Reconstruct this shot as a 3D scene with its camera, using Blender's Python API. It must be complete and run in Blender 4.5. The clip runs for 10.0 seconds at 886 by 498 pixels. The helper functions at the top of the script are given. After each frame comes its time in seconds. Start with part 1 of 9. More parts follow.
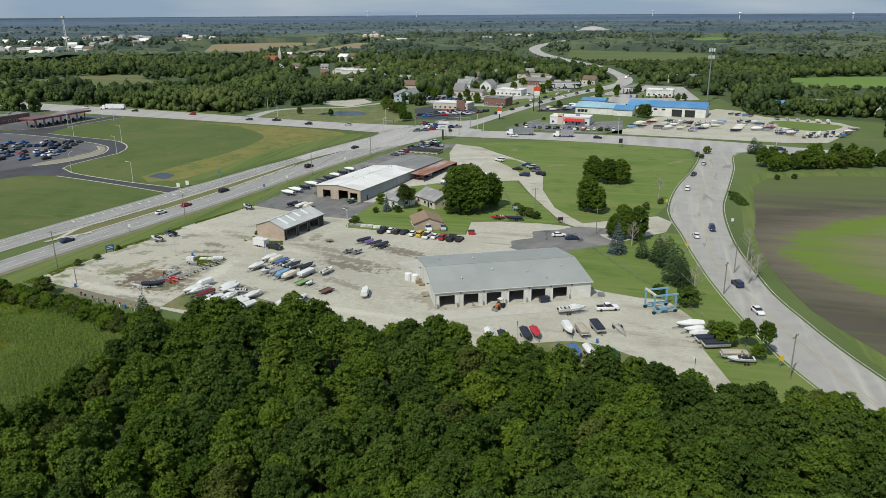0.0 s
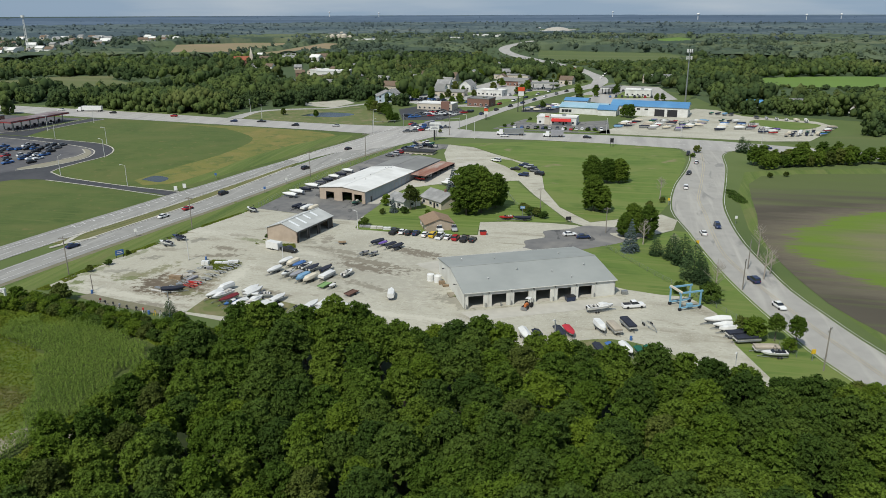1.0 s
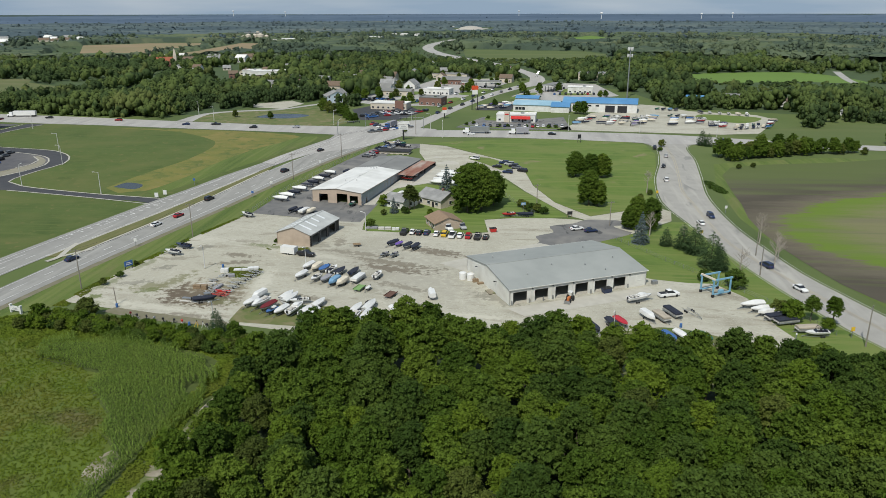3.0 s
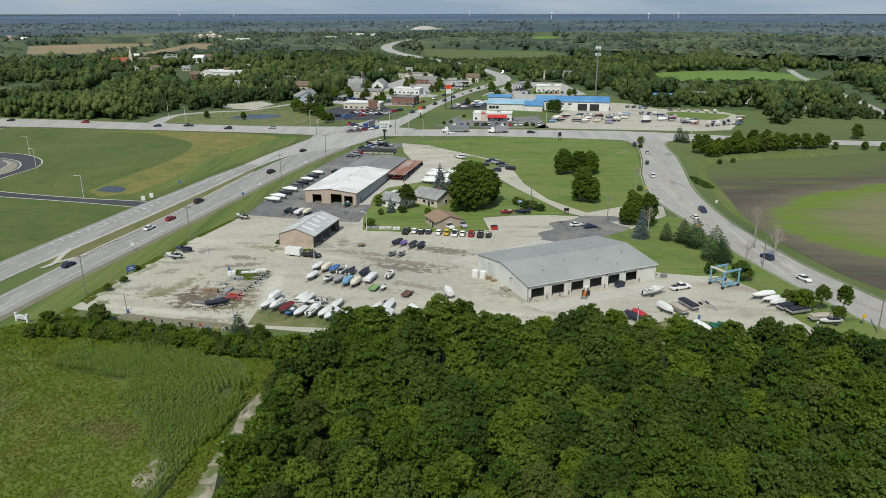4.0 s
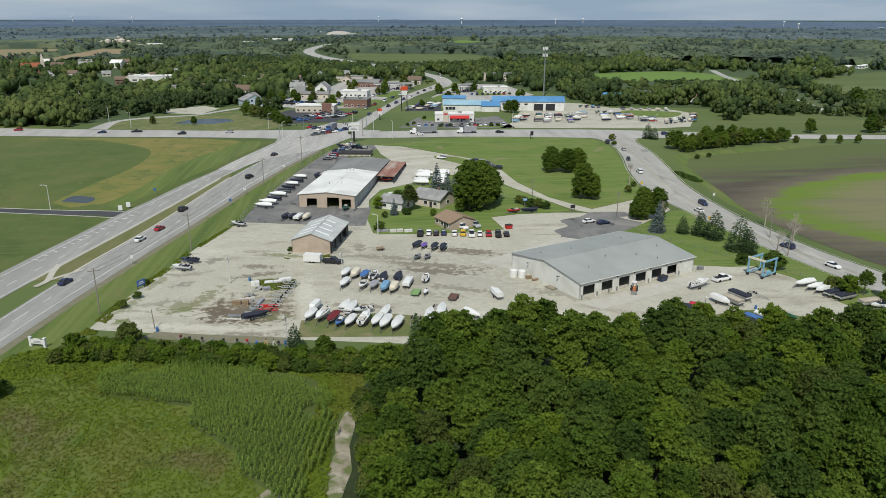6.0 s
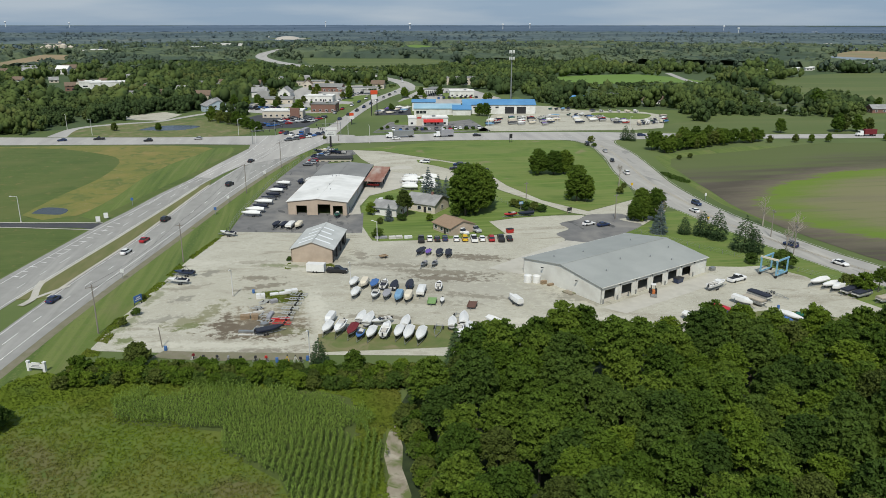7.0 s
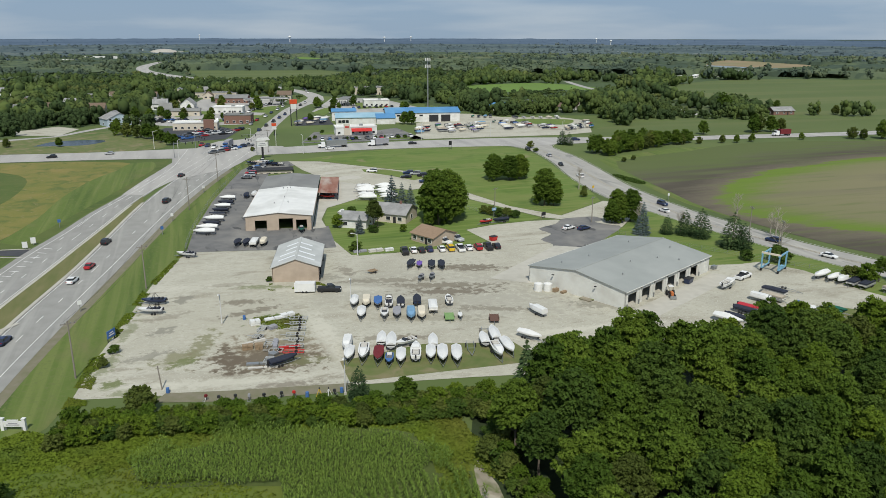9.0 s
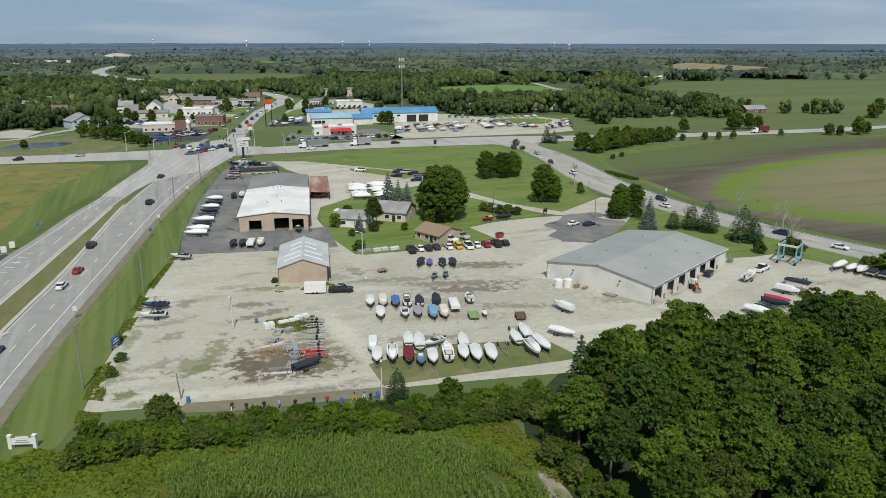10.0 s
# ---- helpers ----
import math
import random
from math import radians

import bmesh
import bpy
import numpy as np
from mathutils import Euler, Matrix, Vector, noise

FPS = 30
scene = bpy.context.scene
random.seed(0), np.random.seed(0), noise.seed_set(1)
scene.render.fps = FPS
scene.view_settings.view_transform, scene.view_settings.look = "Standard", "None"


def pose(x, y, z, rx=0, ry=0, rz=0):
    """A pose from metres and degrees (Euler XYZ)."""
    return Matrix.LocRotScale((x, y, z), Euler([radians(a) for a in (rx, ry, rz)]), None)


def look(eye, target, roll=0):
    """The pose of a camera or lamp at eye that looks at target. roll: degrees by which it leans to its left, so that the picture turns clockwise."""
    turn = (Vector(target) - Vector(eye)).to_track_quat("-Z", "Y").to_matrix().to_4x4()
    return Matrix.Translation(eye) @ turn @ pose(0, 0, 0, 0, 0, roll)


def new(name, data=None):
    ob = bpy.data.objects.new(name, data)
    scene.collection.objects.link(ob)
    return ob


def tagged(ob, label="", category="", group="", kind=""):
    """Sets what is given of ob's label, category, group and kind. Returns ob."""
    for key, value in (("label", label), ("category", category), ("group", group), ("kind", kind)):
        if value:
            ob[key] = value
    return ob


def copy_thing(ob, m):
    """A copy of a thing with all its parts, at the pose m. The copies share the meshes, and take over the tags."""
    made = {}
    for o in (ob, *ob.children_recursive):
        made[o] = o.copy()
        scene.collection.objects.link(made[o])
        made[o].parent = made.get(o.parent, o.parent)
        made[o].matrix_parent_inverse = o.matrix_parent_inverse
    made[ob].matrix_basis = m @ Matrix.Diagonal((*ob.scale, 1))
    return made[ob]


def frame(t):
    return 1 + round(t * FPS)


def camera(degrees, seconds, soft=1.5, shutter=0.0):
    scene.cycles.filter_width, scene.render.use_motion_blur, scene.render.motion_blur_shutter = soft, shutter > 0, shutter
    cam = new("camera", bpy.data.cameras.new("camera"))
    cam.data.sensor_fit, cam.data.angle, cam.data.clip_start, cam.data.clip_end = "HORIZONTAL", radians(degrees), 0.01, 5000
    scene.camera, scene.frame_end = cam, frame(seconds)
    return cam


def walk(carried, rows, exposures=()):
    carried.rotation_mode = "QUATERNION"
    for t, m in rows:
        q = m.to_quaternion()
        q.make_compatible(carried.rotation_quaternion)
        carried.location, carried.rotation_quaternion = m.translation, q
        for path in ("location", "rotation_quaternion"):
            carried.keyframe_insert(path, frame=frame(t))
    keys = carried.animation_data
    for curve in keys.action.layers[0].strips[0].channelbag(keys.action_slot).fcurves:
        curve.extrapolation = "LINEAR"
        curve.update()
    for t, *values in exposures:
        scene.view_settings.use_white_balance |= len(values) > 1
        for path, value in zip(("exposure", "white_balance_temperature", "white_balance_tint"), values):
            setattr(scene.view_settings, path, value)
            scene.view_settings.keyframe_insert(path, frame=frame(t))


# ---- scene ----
cam = camera(61.3, 10.0, soft=0.75)
METRES, EYE, TILT, LEAN, TURN = 171.0, 73.0, -8.8, 0.8, 15.7
ROWS = [
    (0.0, 0.0, 0.0, 0.0, 0.07, -9.33, -0.42),
    (0.5, -0.0482, -0.0016, 0.0005, -1.41, -9.31, -0.3),
    (1.0, -0.0972, -0.0015, 0.0011, -2.9, -9.3, -0.14),
    (1.5, -0.1466, -0.0, 0.0018, -4.32, -9.3, 0.03),
    (2.0, -0.1959, 0.0036, 0.0022, -6.14, -9.33, 0.37),
    (2.5, -0.2451, 0.0088, 0.0023, -8.02, -9.37, 0.62),
    (4.0, -0.3894, 0.036, 0.0009, -13.78, -9.47, 1.37),
    (4.5, -0.4361, 0.0543, -0.0007, -15.36, -9.49, 1.57),
    (5.0, -0.4815, 0.0796, -0.003, -17.04, -9.52, 1.73),
    (5.5, -0.5256, 0.11, -0.0068, -18.97, -9.38, 2.0),
    (7.0, -0.6411, 0.2189, -0.0091, -24.9, -9.05, 2.93),
    (7.5, -0.6733, 0.2577, -0.0088, -27.33, -8.88, 3.24),
    (8.0, -0.7033, 0.2986, -0.0111, -29.82, -8.76, 3.58),
    (8.5, -0.7305, 0.3402, -0.0127, -32.04, -8.69, 3.9),
    (9.0, -0.7544, 0.3817, -0.0153, -34.06, -8.62, 4.16),
    (9.5, -0.7766, 0.4232, -0.0211, -35.82, -8.55, 4.41),
    (10.0, -0.7953, 0.4651, -0.0277, -37.3, -8.49, 4.62),
]
walk(cam, [(t, pose(0, 0, EYE, TILT, LEAN, TURN) @ pose(METRES * x, METRES * y, METRES * z, 90 + pitch, roll, yaw)) for t, x, y, z, yaw, pitch, roll in ROWS])

from mathutils import geometry

# ---- light ----
SUN_AZ, SUN_EL = radians(196.5), radians(52)
world = bpy.data.worlds.new("world")
scene.world = world
world.use_nodes = True
wt = world.node_tree
sky = wt.nodes.new("ShaderNodeTexSky")
sky.sky_type, sky.sun_disc = "NISHITA", False
sky.sun_elevation, sky.sun_rotation = SUN_EL, SUN_AZ
sky.air_density, sky.dust_density, sky.ozone_density, sky.altitude = 1.0, 0.2, 3.0, 200
cloud_map = wt.nodes.new("ShaderNodeMapping")
cloud_map.inputs["Scale"].default_value = (1.3, 1.3, 11)
wt.links.new(wt.nodes.new("ShaderNodeTexCoord").outputs["Generated"], cloud_map.inputs[0])
cloud = wt.nodes.new("ShaderNodeTexNoise")
cloud.inputs["Scale"].default_value, cloud.inputs["Detail"].default_value = 2.2, 7
wt.links.new(cloud_map.outputs[0], cloud.inputs["Vector"])
thin = wt.nodes.new("ShaderNodeMapRange")
thin.inputs[1].default_value, thin.inputs[2].default_value, thin.inputs[3].default_value, thin.inputs[4].default_value = 0.44, 0.66, 0.0, 1.0
wt.links.new(cloud.outputs["Fac"], thin.inputs[0])
cloud_tone = wt.nodes.new("ShaderNodeMix")
cloud_tone.data_type = "RGBA"
cloud_tone.inputs[6].default_value, cloud_tone.inputs[7].default_value = (4.4, 6.0, 8.1, 1), (7.1, 8.2, 9.5, 1)
wt.links.new(thin.outputs[0], cloud_tone.inputs[0])
tint = wt.nodes.new("ShaderNodeMix")
tint.data_type, tint.blend_type = "RGBA", "MULTIPLY"
tint.inputs[0].default_value = 1.0
tint.inputs[7].default_value = (0.66, 0.86, 1.18, 1)
wt.links.new(sky.outputs[0], tint.inputs[6])
veil = wt.nodes.new("ShaderNodeMix")
veil.data_type = "RGBA"
veil.inputs[0].default_value = 0.82
wt.links.new(cloud_tone.outputs[2], veil.inputs[7])
wt.links.new(tint.outputs[2], veil.inputs[6])
wt.links.new(veil.outputs[2], wt.nodes["Background"].inputs[0])
wt.nodes["Background"].inputs[1].default_value = 0.07
sun_data = bpy.data.lights.new("sun", "SUN")
sun_data.energy, sun_data.angle, sun_data.color = 4.25, radians(0.6), (1.0, 0.97, 0.88)
sun = new("sun", sun_data)
to_sun = Vector((math.sin(SUN_AZ) * math.cos(SUN_EL), math.cos(SUN_AZ) * math.cos(SUN_EL), math.sin(SUN_EL)))
sun.matrix_basis = look(to_sun * 300, (0, 0, 0))
scene.view_settings.exposure = -0.17


# ---- materials ----
def mat(name, col, col2=None, scale=1.0, rough=0.85, metal=0.0, bump=0.0, bscale=None, col3=None, scale3=0.05,
        lo3=0.45, hi3=0.7, per=0.0, island=0.0, stretch=None, where="Object", through_leaf=0.0, spec=0.3, detail=5.0, layers=()):
    """A node material: grain between two colours, patches of a third at a wider scale, and fine relief."""
    m = bpy.data.materials.new(name)
    m.use_nodes = True
    t = m.node_tree
    n, link = t.nodes, t.links.new
    b = n["Principled BSDF"]
    b.inputs["Roughness"].default_value = rough
    b.inputs["Metallic"].default_value = metal
    b.inputs["Specular IOR Level"].default_value = spec
    if where == "World":
        co = n.new("ShaderNodeNewGeometry").outputs["Position"]
    else:
        co = n.new("ShaderNodeTexCoord").outputs["Object"]
    if stretch:
        mp = n.new("ShaderNodeMapping")
        mp.inputs["Scale"].default_value = stretch
        link(co, mp.inputs[0])
        co = mp.outputs[0]

    def noise_tex(s, d=detail):
        x = n.new("ShaderNodeTexNoise")
        x.inputs["Scale"].default_value, x.inputs["Detail"].default_value = s, d
        link(co, x.inputs["Vector"])
        return x.outputs["Fac"]

    def mix(f, a, c):
        x = n.new("ShaderNodeMix")
        x.data_type = "RGBA"
        link(f, x.inputs[0])
        for sock, v in ((x.inputs[6], a), (x.inputs[7], c)):
            if isinstance(v, tuple):
                sock.default_value = (*v, 1)
            else:
                link(v, sock)
        return x.outputs[2]

    def span(f, lo, hi):
        x = n.new("ShaderNodeMapRange")
        x.inputs[1].default_value, x.inputs[2].default_value = lo, hi
        link(f, x.inputs[0])
        return x.outputs[0]

    out = mix(span(noise_tex(scale), 0.3, 0.7), col, col2 or tuple(0.8 * c for c in col))
    if col3:
        out = mix(span(noise_tex(scale3), lo3, hi3), out, col3)
    for lcol, lscale, lo, hi, lstretch in layers:
        lm = n.new("ShaderNodeMapping")
        lm.inputs["Scale"].default_value = (*lstretch[:2], 1)
        lm.inputs["Rotation"].default_value = (0, 0, radians(lstretch[2]))
        link(co, lm.inputs[0])
        lx = n.new("ShaderNodeTexNoise")
        lx.inputs["Scale"].default_value, lx.inputs["Detail"].default_value, lx.inputs["Distortion"].default_value = lscale, 6, 0.6
        link(lm.outputs[0], lx.inputs["Vector"])
        out = mix(span(lx.outputs["Fac"], lo, hi), out, lcol)
    if per or island:
        hs = n.new("ShaderNodeHueSaturation")
        if per:
            r = n.new("ShaderNodeObjectInfo").outputs["Random"]
        else:
            r = n.new("ShaderNodeNewGeometry").outputs["Random Per Island"]
        amount = per or island
        link(span_out(n, link, r, 1 - amount, 1 + amount), hs.inputs["Value"])
        if per:
            link(span_out(n, link, r, 0.5 + 0.035 * amount, 0.5 - 0.05 * amount), hs.inputs["Hue"])
        link(out, hs.inputs["Color"])
        out = hs.outputs[0]
        if per and island:
            h2 = n.new("ShaderNodeHueSaturation")
            link(span_out(n, link, n.new("ShaderNodeNewGeometry").outputs["Random Per Island"], 1 - island, 1 + island), h2.inputs["Value"])
            link(out, h2.inputs["Color"])
            out = h2.outputs[0]
    link(out, b.inputs["Base Color"])
    if bump:
        bp = n.new("ShaderNodeBump")
        bp.inputs["Strength"].default_value = 0.6
        bp.inputs["Distance"].default_value = bump
        link(noise_tex(bscale or scale * 2), bp.inputs["Height"])
        link(bp.outputs[0], b.inputs["Normal"])
    if through_leaf:
        tr = n.new("ShaderNodeBsdfTranslucent")
        link(out, tr.inputs[0])
        ms = n.new("ShaderNodeMixShader")
        ms.inputs[0].default_value = through_leaf
        link(b.outputs[0], ms.inputs[1])
        link(tr.outputs[0], ms.inputs[2])
        link(ms.outputs[0], n["Material Output"].inputs[0])
    return m


def span_out(n, link, r, lo, hi):
    x = n.new("ShaderNodeMapRange")
    x.inputs[3].default_value, x.inputs[4].default_value = lo, hi
    link(r, x.inputs[0])
    return x.outputs[0]


FAR_GRASS = mat("meadow", (0.088, 0.125, 0.034), (0.12, 0.15, 0.05), 0.03, 0.95, where="World", col3=(0.06, 0.09, 0.028), scale3=0.006)
LAWN = mat("lawn", (0.1, 0.155, 0.03), (0.118, 0.172, 0.036), 0.3, 0.95, where="World", bump=0.03, bscale=6, layers=[((0.158, 0.18, 0.055), 0.035, 0.46, 0.75, (1, 1.6, 20)), ((0.072, 0.124, 0.023), 0.09, 0.52, 0.75, (1, 1, 0)), ((0.14, 0.178, 0.046), 0.5, 0.5, 0.6, (0.04, 1, 62)), ((0.19, 0.18, 0.085), 0.07, 0.66, 0.74, (1, 1.4, 40))])
MOWN = mat("mown_lawn", (0.095, 0.15, 0.026), (0.15, 0.2, 0.05), 0.35, 0.95, where="World", stretch=(0.15, 1.6, 1), detail=1.0, layers=[((0.16, 0.185, 0.06), 0.06, 0.5, 0.8, (1, 1, 0)), ((0.08, 0.13, 0.025), 0.2, 0.56, 0.75, (1, 1, 0))])
VERGE = mat("verge_grass", (0.088, 0.13, 0.026), (0.104, 0.146, 0.032), 0.5, 0.95, where="World", bump=0.04, bscale=5, layers=[((0.132, 0.165, 0.044), 0.42, 0.47, 0.6, (1.0, 0.03, -14)), ((0.068, 0.108, 0.022), 0.3, 0.53, 0.66, (1.0, 0.03, -14)), ((0.15, 0.145, 0.06), 0.06, 0.56, 0.72, (1, 0.5, -14)), ((0.115, 0.14, 0.042), 1.4, 0.52, 0.66, (1, 1, 0))])
DRY = mat("dry_meadow", (0.172, 0.162, 0.042), (0.13, 0.144, 0.036), 0.1, 0.95, where="World", bump=0.1, bscale=2, layers=[((0.215, 0.175, 0.055), 0.04, 0.5, 0.66, (1, 1, 0)), ((0.09, 0.118, 0.03), 0.16, 0.54, 0.7, (1, 1, 0)), ((0.2, 0.175, 0.075), 0.6, 0.6, 0.72, (1, 1, 0))])
FIELDGRASS = mat("field_grass", (0.068, 0.101, 0.023), (0.081, 0.114, 0.028), 0.2, 0.95, where="World", bump=0.03, bscale=6, layers=[((0.110, 0.124, 0.037), 0.022, 0.47, 0.66, (1, 1.6, 20)), ((0.053, 0.086, 0.018), 0.05, 0.52, 0.75, (1, 1, 0)), ((0.091, 0.118, 0.031), 0.8, 0.52, 0.64, (0.05, 1, 25)), ((0.130, 0.129, 0.042), 0.3, 0.6, 0.72, (1, 1, 0))])
MEDIAN = mat("median_grass", (0.16, 0.15, 0.065), (0.11, 0.125, 0.04), 0.5, 0.95, where="World", stretch=(1, 0.2, 1), bump=0.04)
DRY_MEADOW = mat("olive_meadow", (0.12, 0.135, 0.05), (0.1, 0.12, 0.042), 0.05, 0.95, where="World", stretch=(0.4, 1, 1), layers=[((0.15, 0.15, 0.07), 0.03, 0.5, 0.7, (0.4, 1.4, 10))])
WEEDS = mat("weeds", (0.096, 0.136, 0.018), (0.086, 0.122, 0.017), 0.35, 0.95, where="World", bump=0.2, bscale=1.5, layers=[((0.115, 0.126, 0.026), 0.06, 0.48, 0.72, (1, 1, 0)), ((0.11, 0.108, 0.038), 0.045, 0.56, 0.7, (1.4, 1, 30)), ((0.072, 0.108, 0.018), 0.35, 0.5, 0.7, (1, 1, 0))])
# Earth coloured almost black: the shade below the crowns is painted in.
WOODFLOOR_SHADED = mat("woodland_floor", (0.018, 0.03, 0.01), (0.035, 0.05, 0.016), 0.5, 0.95, where="World", bump=0.1)
GRAVEL = mat("gravel", (0.435, 0.418, 0.342), (0.395, 0.378, 0.305), 0.4, 0.95, where="World", bump=0.02, bscale=8, layers=[((0.345, 0.328, 0.262), 0.06, 0.45, 0.7, (1, 1, 0)), ((0.25, 0.226, 0.17), 0.05, 0.575, 0.68, (0.8, 1.6, 30)), ((0.47, 0.452, 0.375), 0.05, 0.52, 0.72, (0.5, 1.3, -25)), ((0.27, 0.248, 0.19), 0.16, 0.6, 0.7, (0.6, 1.8, 8)), ((0.36, 0.342, 0.28), 0.9, 0.5, 0.68, (0.5, 1.2, 60)), ((0.3, 0.282, 0.222), 1.6, 0.58, 0.7, (0.6, 1.2, -30)), ((0.48, 0.465, 0.39), 2.6, 0.58, 0.68, (1, 1, 0))])
DIRT = mat("worn_dirt", (0.215, 0.185, 0.135), (0.28, 0.25, 0.19), 0.5, 0.95, where="World", bump=0.03, bscale=6, layers=[((0.36, 0.33, 0.26), 0.25, 0.5, 0.68, (1, 1, 0)), ((0.11, 0.135, 0.045), 0.35, 0.48, 0.6, (1, 1, 40))])
CONCRETE = mat("concrete", (0.46, 0.44, 0.38), (0.41, 0.39, 0.335), 0.5, 0.85, where="World", bump=0.004, bscale=20, layers=[((0.35, 0.335, 0.285), 0.15, 0.5, 0.75, (1, 1, 0))])
ROAD = mat("road_concrete", (0.40, 0.385, 0.355), (0.35, 0.335, 0.31), 0.25, 0.85, where="World", stretch=(1, 0.12, 1), col3=(0.30, 0.29, 0.27), scale3=0.2, bump=0.004, bscale=15)
HIGHWAY = mat("worn_highway", (0.295, 0.29, 0.27), (0.25, 0.246, 0.228), 0.3, 0.9, where="World", bump=0.004, bscale=15, spec=0.1, layers=[((0.345, 0.338, 0.312), 0.35, 0.5, 0.75, (1.0, 0.05, -14)), ((0.21, 0.206, 0.192), 0.4, 0.6, 0.75, (1.0, 0.04, -14))])
COUNTY = mat("worn_county_asphalt", (0.345, 0.335, 0.305), (0.30, 0.29, 0.265), 0.25, 0.9, where="World", bump=0.004, bscale=15, spec=0.1, layers=[((0.40, 0.385, 0.345), 0.3, 0.5, 0.72, (1.0, 0.08, 14)), ((0.235, 0.23, 0.215), 0.22, 0.6, 0.68, (1.0, 0.25, 14))])
SHOULDER = mat("shoulder", (0.40, 0.38, 0.34), (0.34, 0.32, 0.28), 0.6, 0.9, where="World", bump=0.01)
ASPHALT = mat("old_asphalt", (0.125, 0.124, 0.122), (0.17, 0.167, 0.16), 0.3, 0.9, where="World", bump=0.006, bscale=15, layers=[((0.23, 0.22, 0.2), 0.08, 0.45, 0.7, (1, 1, 0)), ((0.08, 0.08, 0.08), 0.25, 0.58, 0.64, (1, 0.3, -14))])
LOT_TARMAC = mat("car_park_tarmac", (0.085, 0.084, 0.09), (0.11, 0.108, 0.112), 0.3, 0.9, where="World", layers=[((0.14, 0.135, 0.13), 0.06, 0.5, 0.7, (1, 1, 0))])
STONY = mat("gravel_border", (0.27, 0.25, 0.19), (0.22, 0.21, 0.155), 0.8, 0.95, where="World")
TARMAC = mat("fresh_tarmac", (0.045, 0.047, 0.052), (0.06, 0.062, 0.066), 0.4, 0.85, where="World", col3=(0.07, 0.07, 0.075), scale3=0.05)
PAINT_W = mat("white_road_paint", (0.72, 0.72, 0.70), (0.5, 0.49, 0.46), 0.8, 0.7, where="World")
PAINT_Y = mat("yellow_road_paint", (0.43, 0.37, 0.25), (0.37, 0.33, 0.25), 0.5, 0.7, where="World")
HAZEGREEN = mat("pale_field", (0.098, 0.128, 0.04), (0.084, 0.115, 0.034), 0.02, 0.95, where="World", stretch=(0.3, 1, 1), layers=[((0.125, 0.142, 0.052), 0.03, 0.46, 0.7, (0.22, 1.2, 12)), ((0.08, 0.11, 0.036), 0.03, 0.58, 0.72, (0.3, 1.5, 20))])
BRIGHTFIELD = mat("bright_field", (0.125, 0.205, 0.038), (0.11, 0.18, 0.036), 0.02, 0.95, where="World")
TANFIELD = mat("stubble_field", (0.27, 0.205, 0.12), (0.225, 0.175, 0.1), 0.02, 0.95, where="World", col3=(0.2, 0.18, 0.09), scale3=0.008)
WATER = mat("pond_water", (0.03, 0.038, 0.036), (0.024, 0.03, 0.028), 0.3, 0.18, where="World", spec=0.35)
LAKE = mat("shallow_lake", (0.16, 0.2, 0.22), (0.2, 0.235, 0.25), 0.02, 0.35, where="World", spec=0.3)

METAL_ROOF = mat("grey_metal_roof", (0.292, 0.308, 0.29), (0.268, 0.282, 0.268), 0.25, 0.65, 0.0, bump=0.004, bscale=6, col3=(0.315, 0.328, 0.31), scale3=0.1, spec=0.12)
WHITE_ROOF = mat("white_metal_roof", (0.74, 0.735, 0.70), (0.66, 0.655, 0.625), 0.3, 0.55, col3=(0.56, 0.555, 0.52), scale3=0.12)
DULL_ROOF = mat("dull_grey_roof", (0.205, 0.205, 0.195), (0.18, 0.18, 0.172), 0.3, 0.7, col3=(0.24, 0.24, 0.225), scale3=0.1)
SHED_ROOF = mat("shed_roof", (0.45, 0.46, 0.44), (0.39, 0.4, 0.385), 0.3, 0.6, col3=(0.5, 0.51, 0.49), scale3=0.2, spec=0.12)
RUST_ROOF = mat("rusty_roof", (0.22, 0.085, 0.055), (0.33, 0.20, 0.15), 0.35, 0.8, stretch=(1, 0.25, 1), col3=(0.42, 0.36, 0.31), scale3=0.25)
SHINGLE_G = mat("grey_shingles", (0.26, 0.26, 0.255), (0.2, 0.2, 0.195), 1.2, 0.9, bump=0.02, bscale=8, col3=(0.33, 0.33, 0.32), scale3=0.3)
SHINGLE_B = mat("brown_shingles", (0.17, 0.125, 0.09), (0.14, 0.102, 0.074), 1.2, 0.9, bump=0.02, bscale=8)
SKYLIGHT = mat("skylight_panel", (0.75, 0.77, 0.77), (0.68, 0.70, 0.70), 1.0, 0.4)
WALL_L = mat("light_grey_cladding", (0.66, 0.66, 0.61), (0.61, 0.61, 0.565), 0.8, 0.6, col3=(0.55, 0.54, 0.49), scale3=0.25, bump=0.01, bscale=10)
WALL_T = mat("tan_cladding", (0.45, 0.365, 0.285), (0.41, 0.33, 0.258), 0.6, 0.7, col3=(0.37, 0.3, 0.232), scale3=0.3, bump=0.01, bscale=10)
WALL_S = mat("steel_cladding", (0.33, 0.36, 0.40), (0.28, 0.31, 0.35), 0.8, 0.45, stretch=(1, 1, 0.1))
WALL_W = mat("white_wall", (0.70, 0.70, 0.67), (0.62, 0.62, 0.59), 0.7, 0.7, col3=(0.55, 0.54, 0.5), scale3=0.3)
WALL_C = mat("cream_wall", (0.56, 0.5, 0.41), (0.5, 0.45, 0.37), 0.7, 0.7)
BRICK = mat("brick_wall", (0.22, 0.125, 0.095), (0.18, 0.1, 0.08), 2.0, 0.85, bump=0.01, bscale=12)
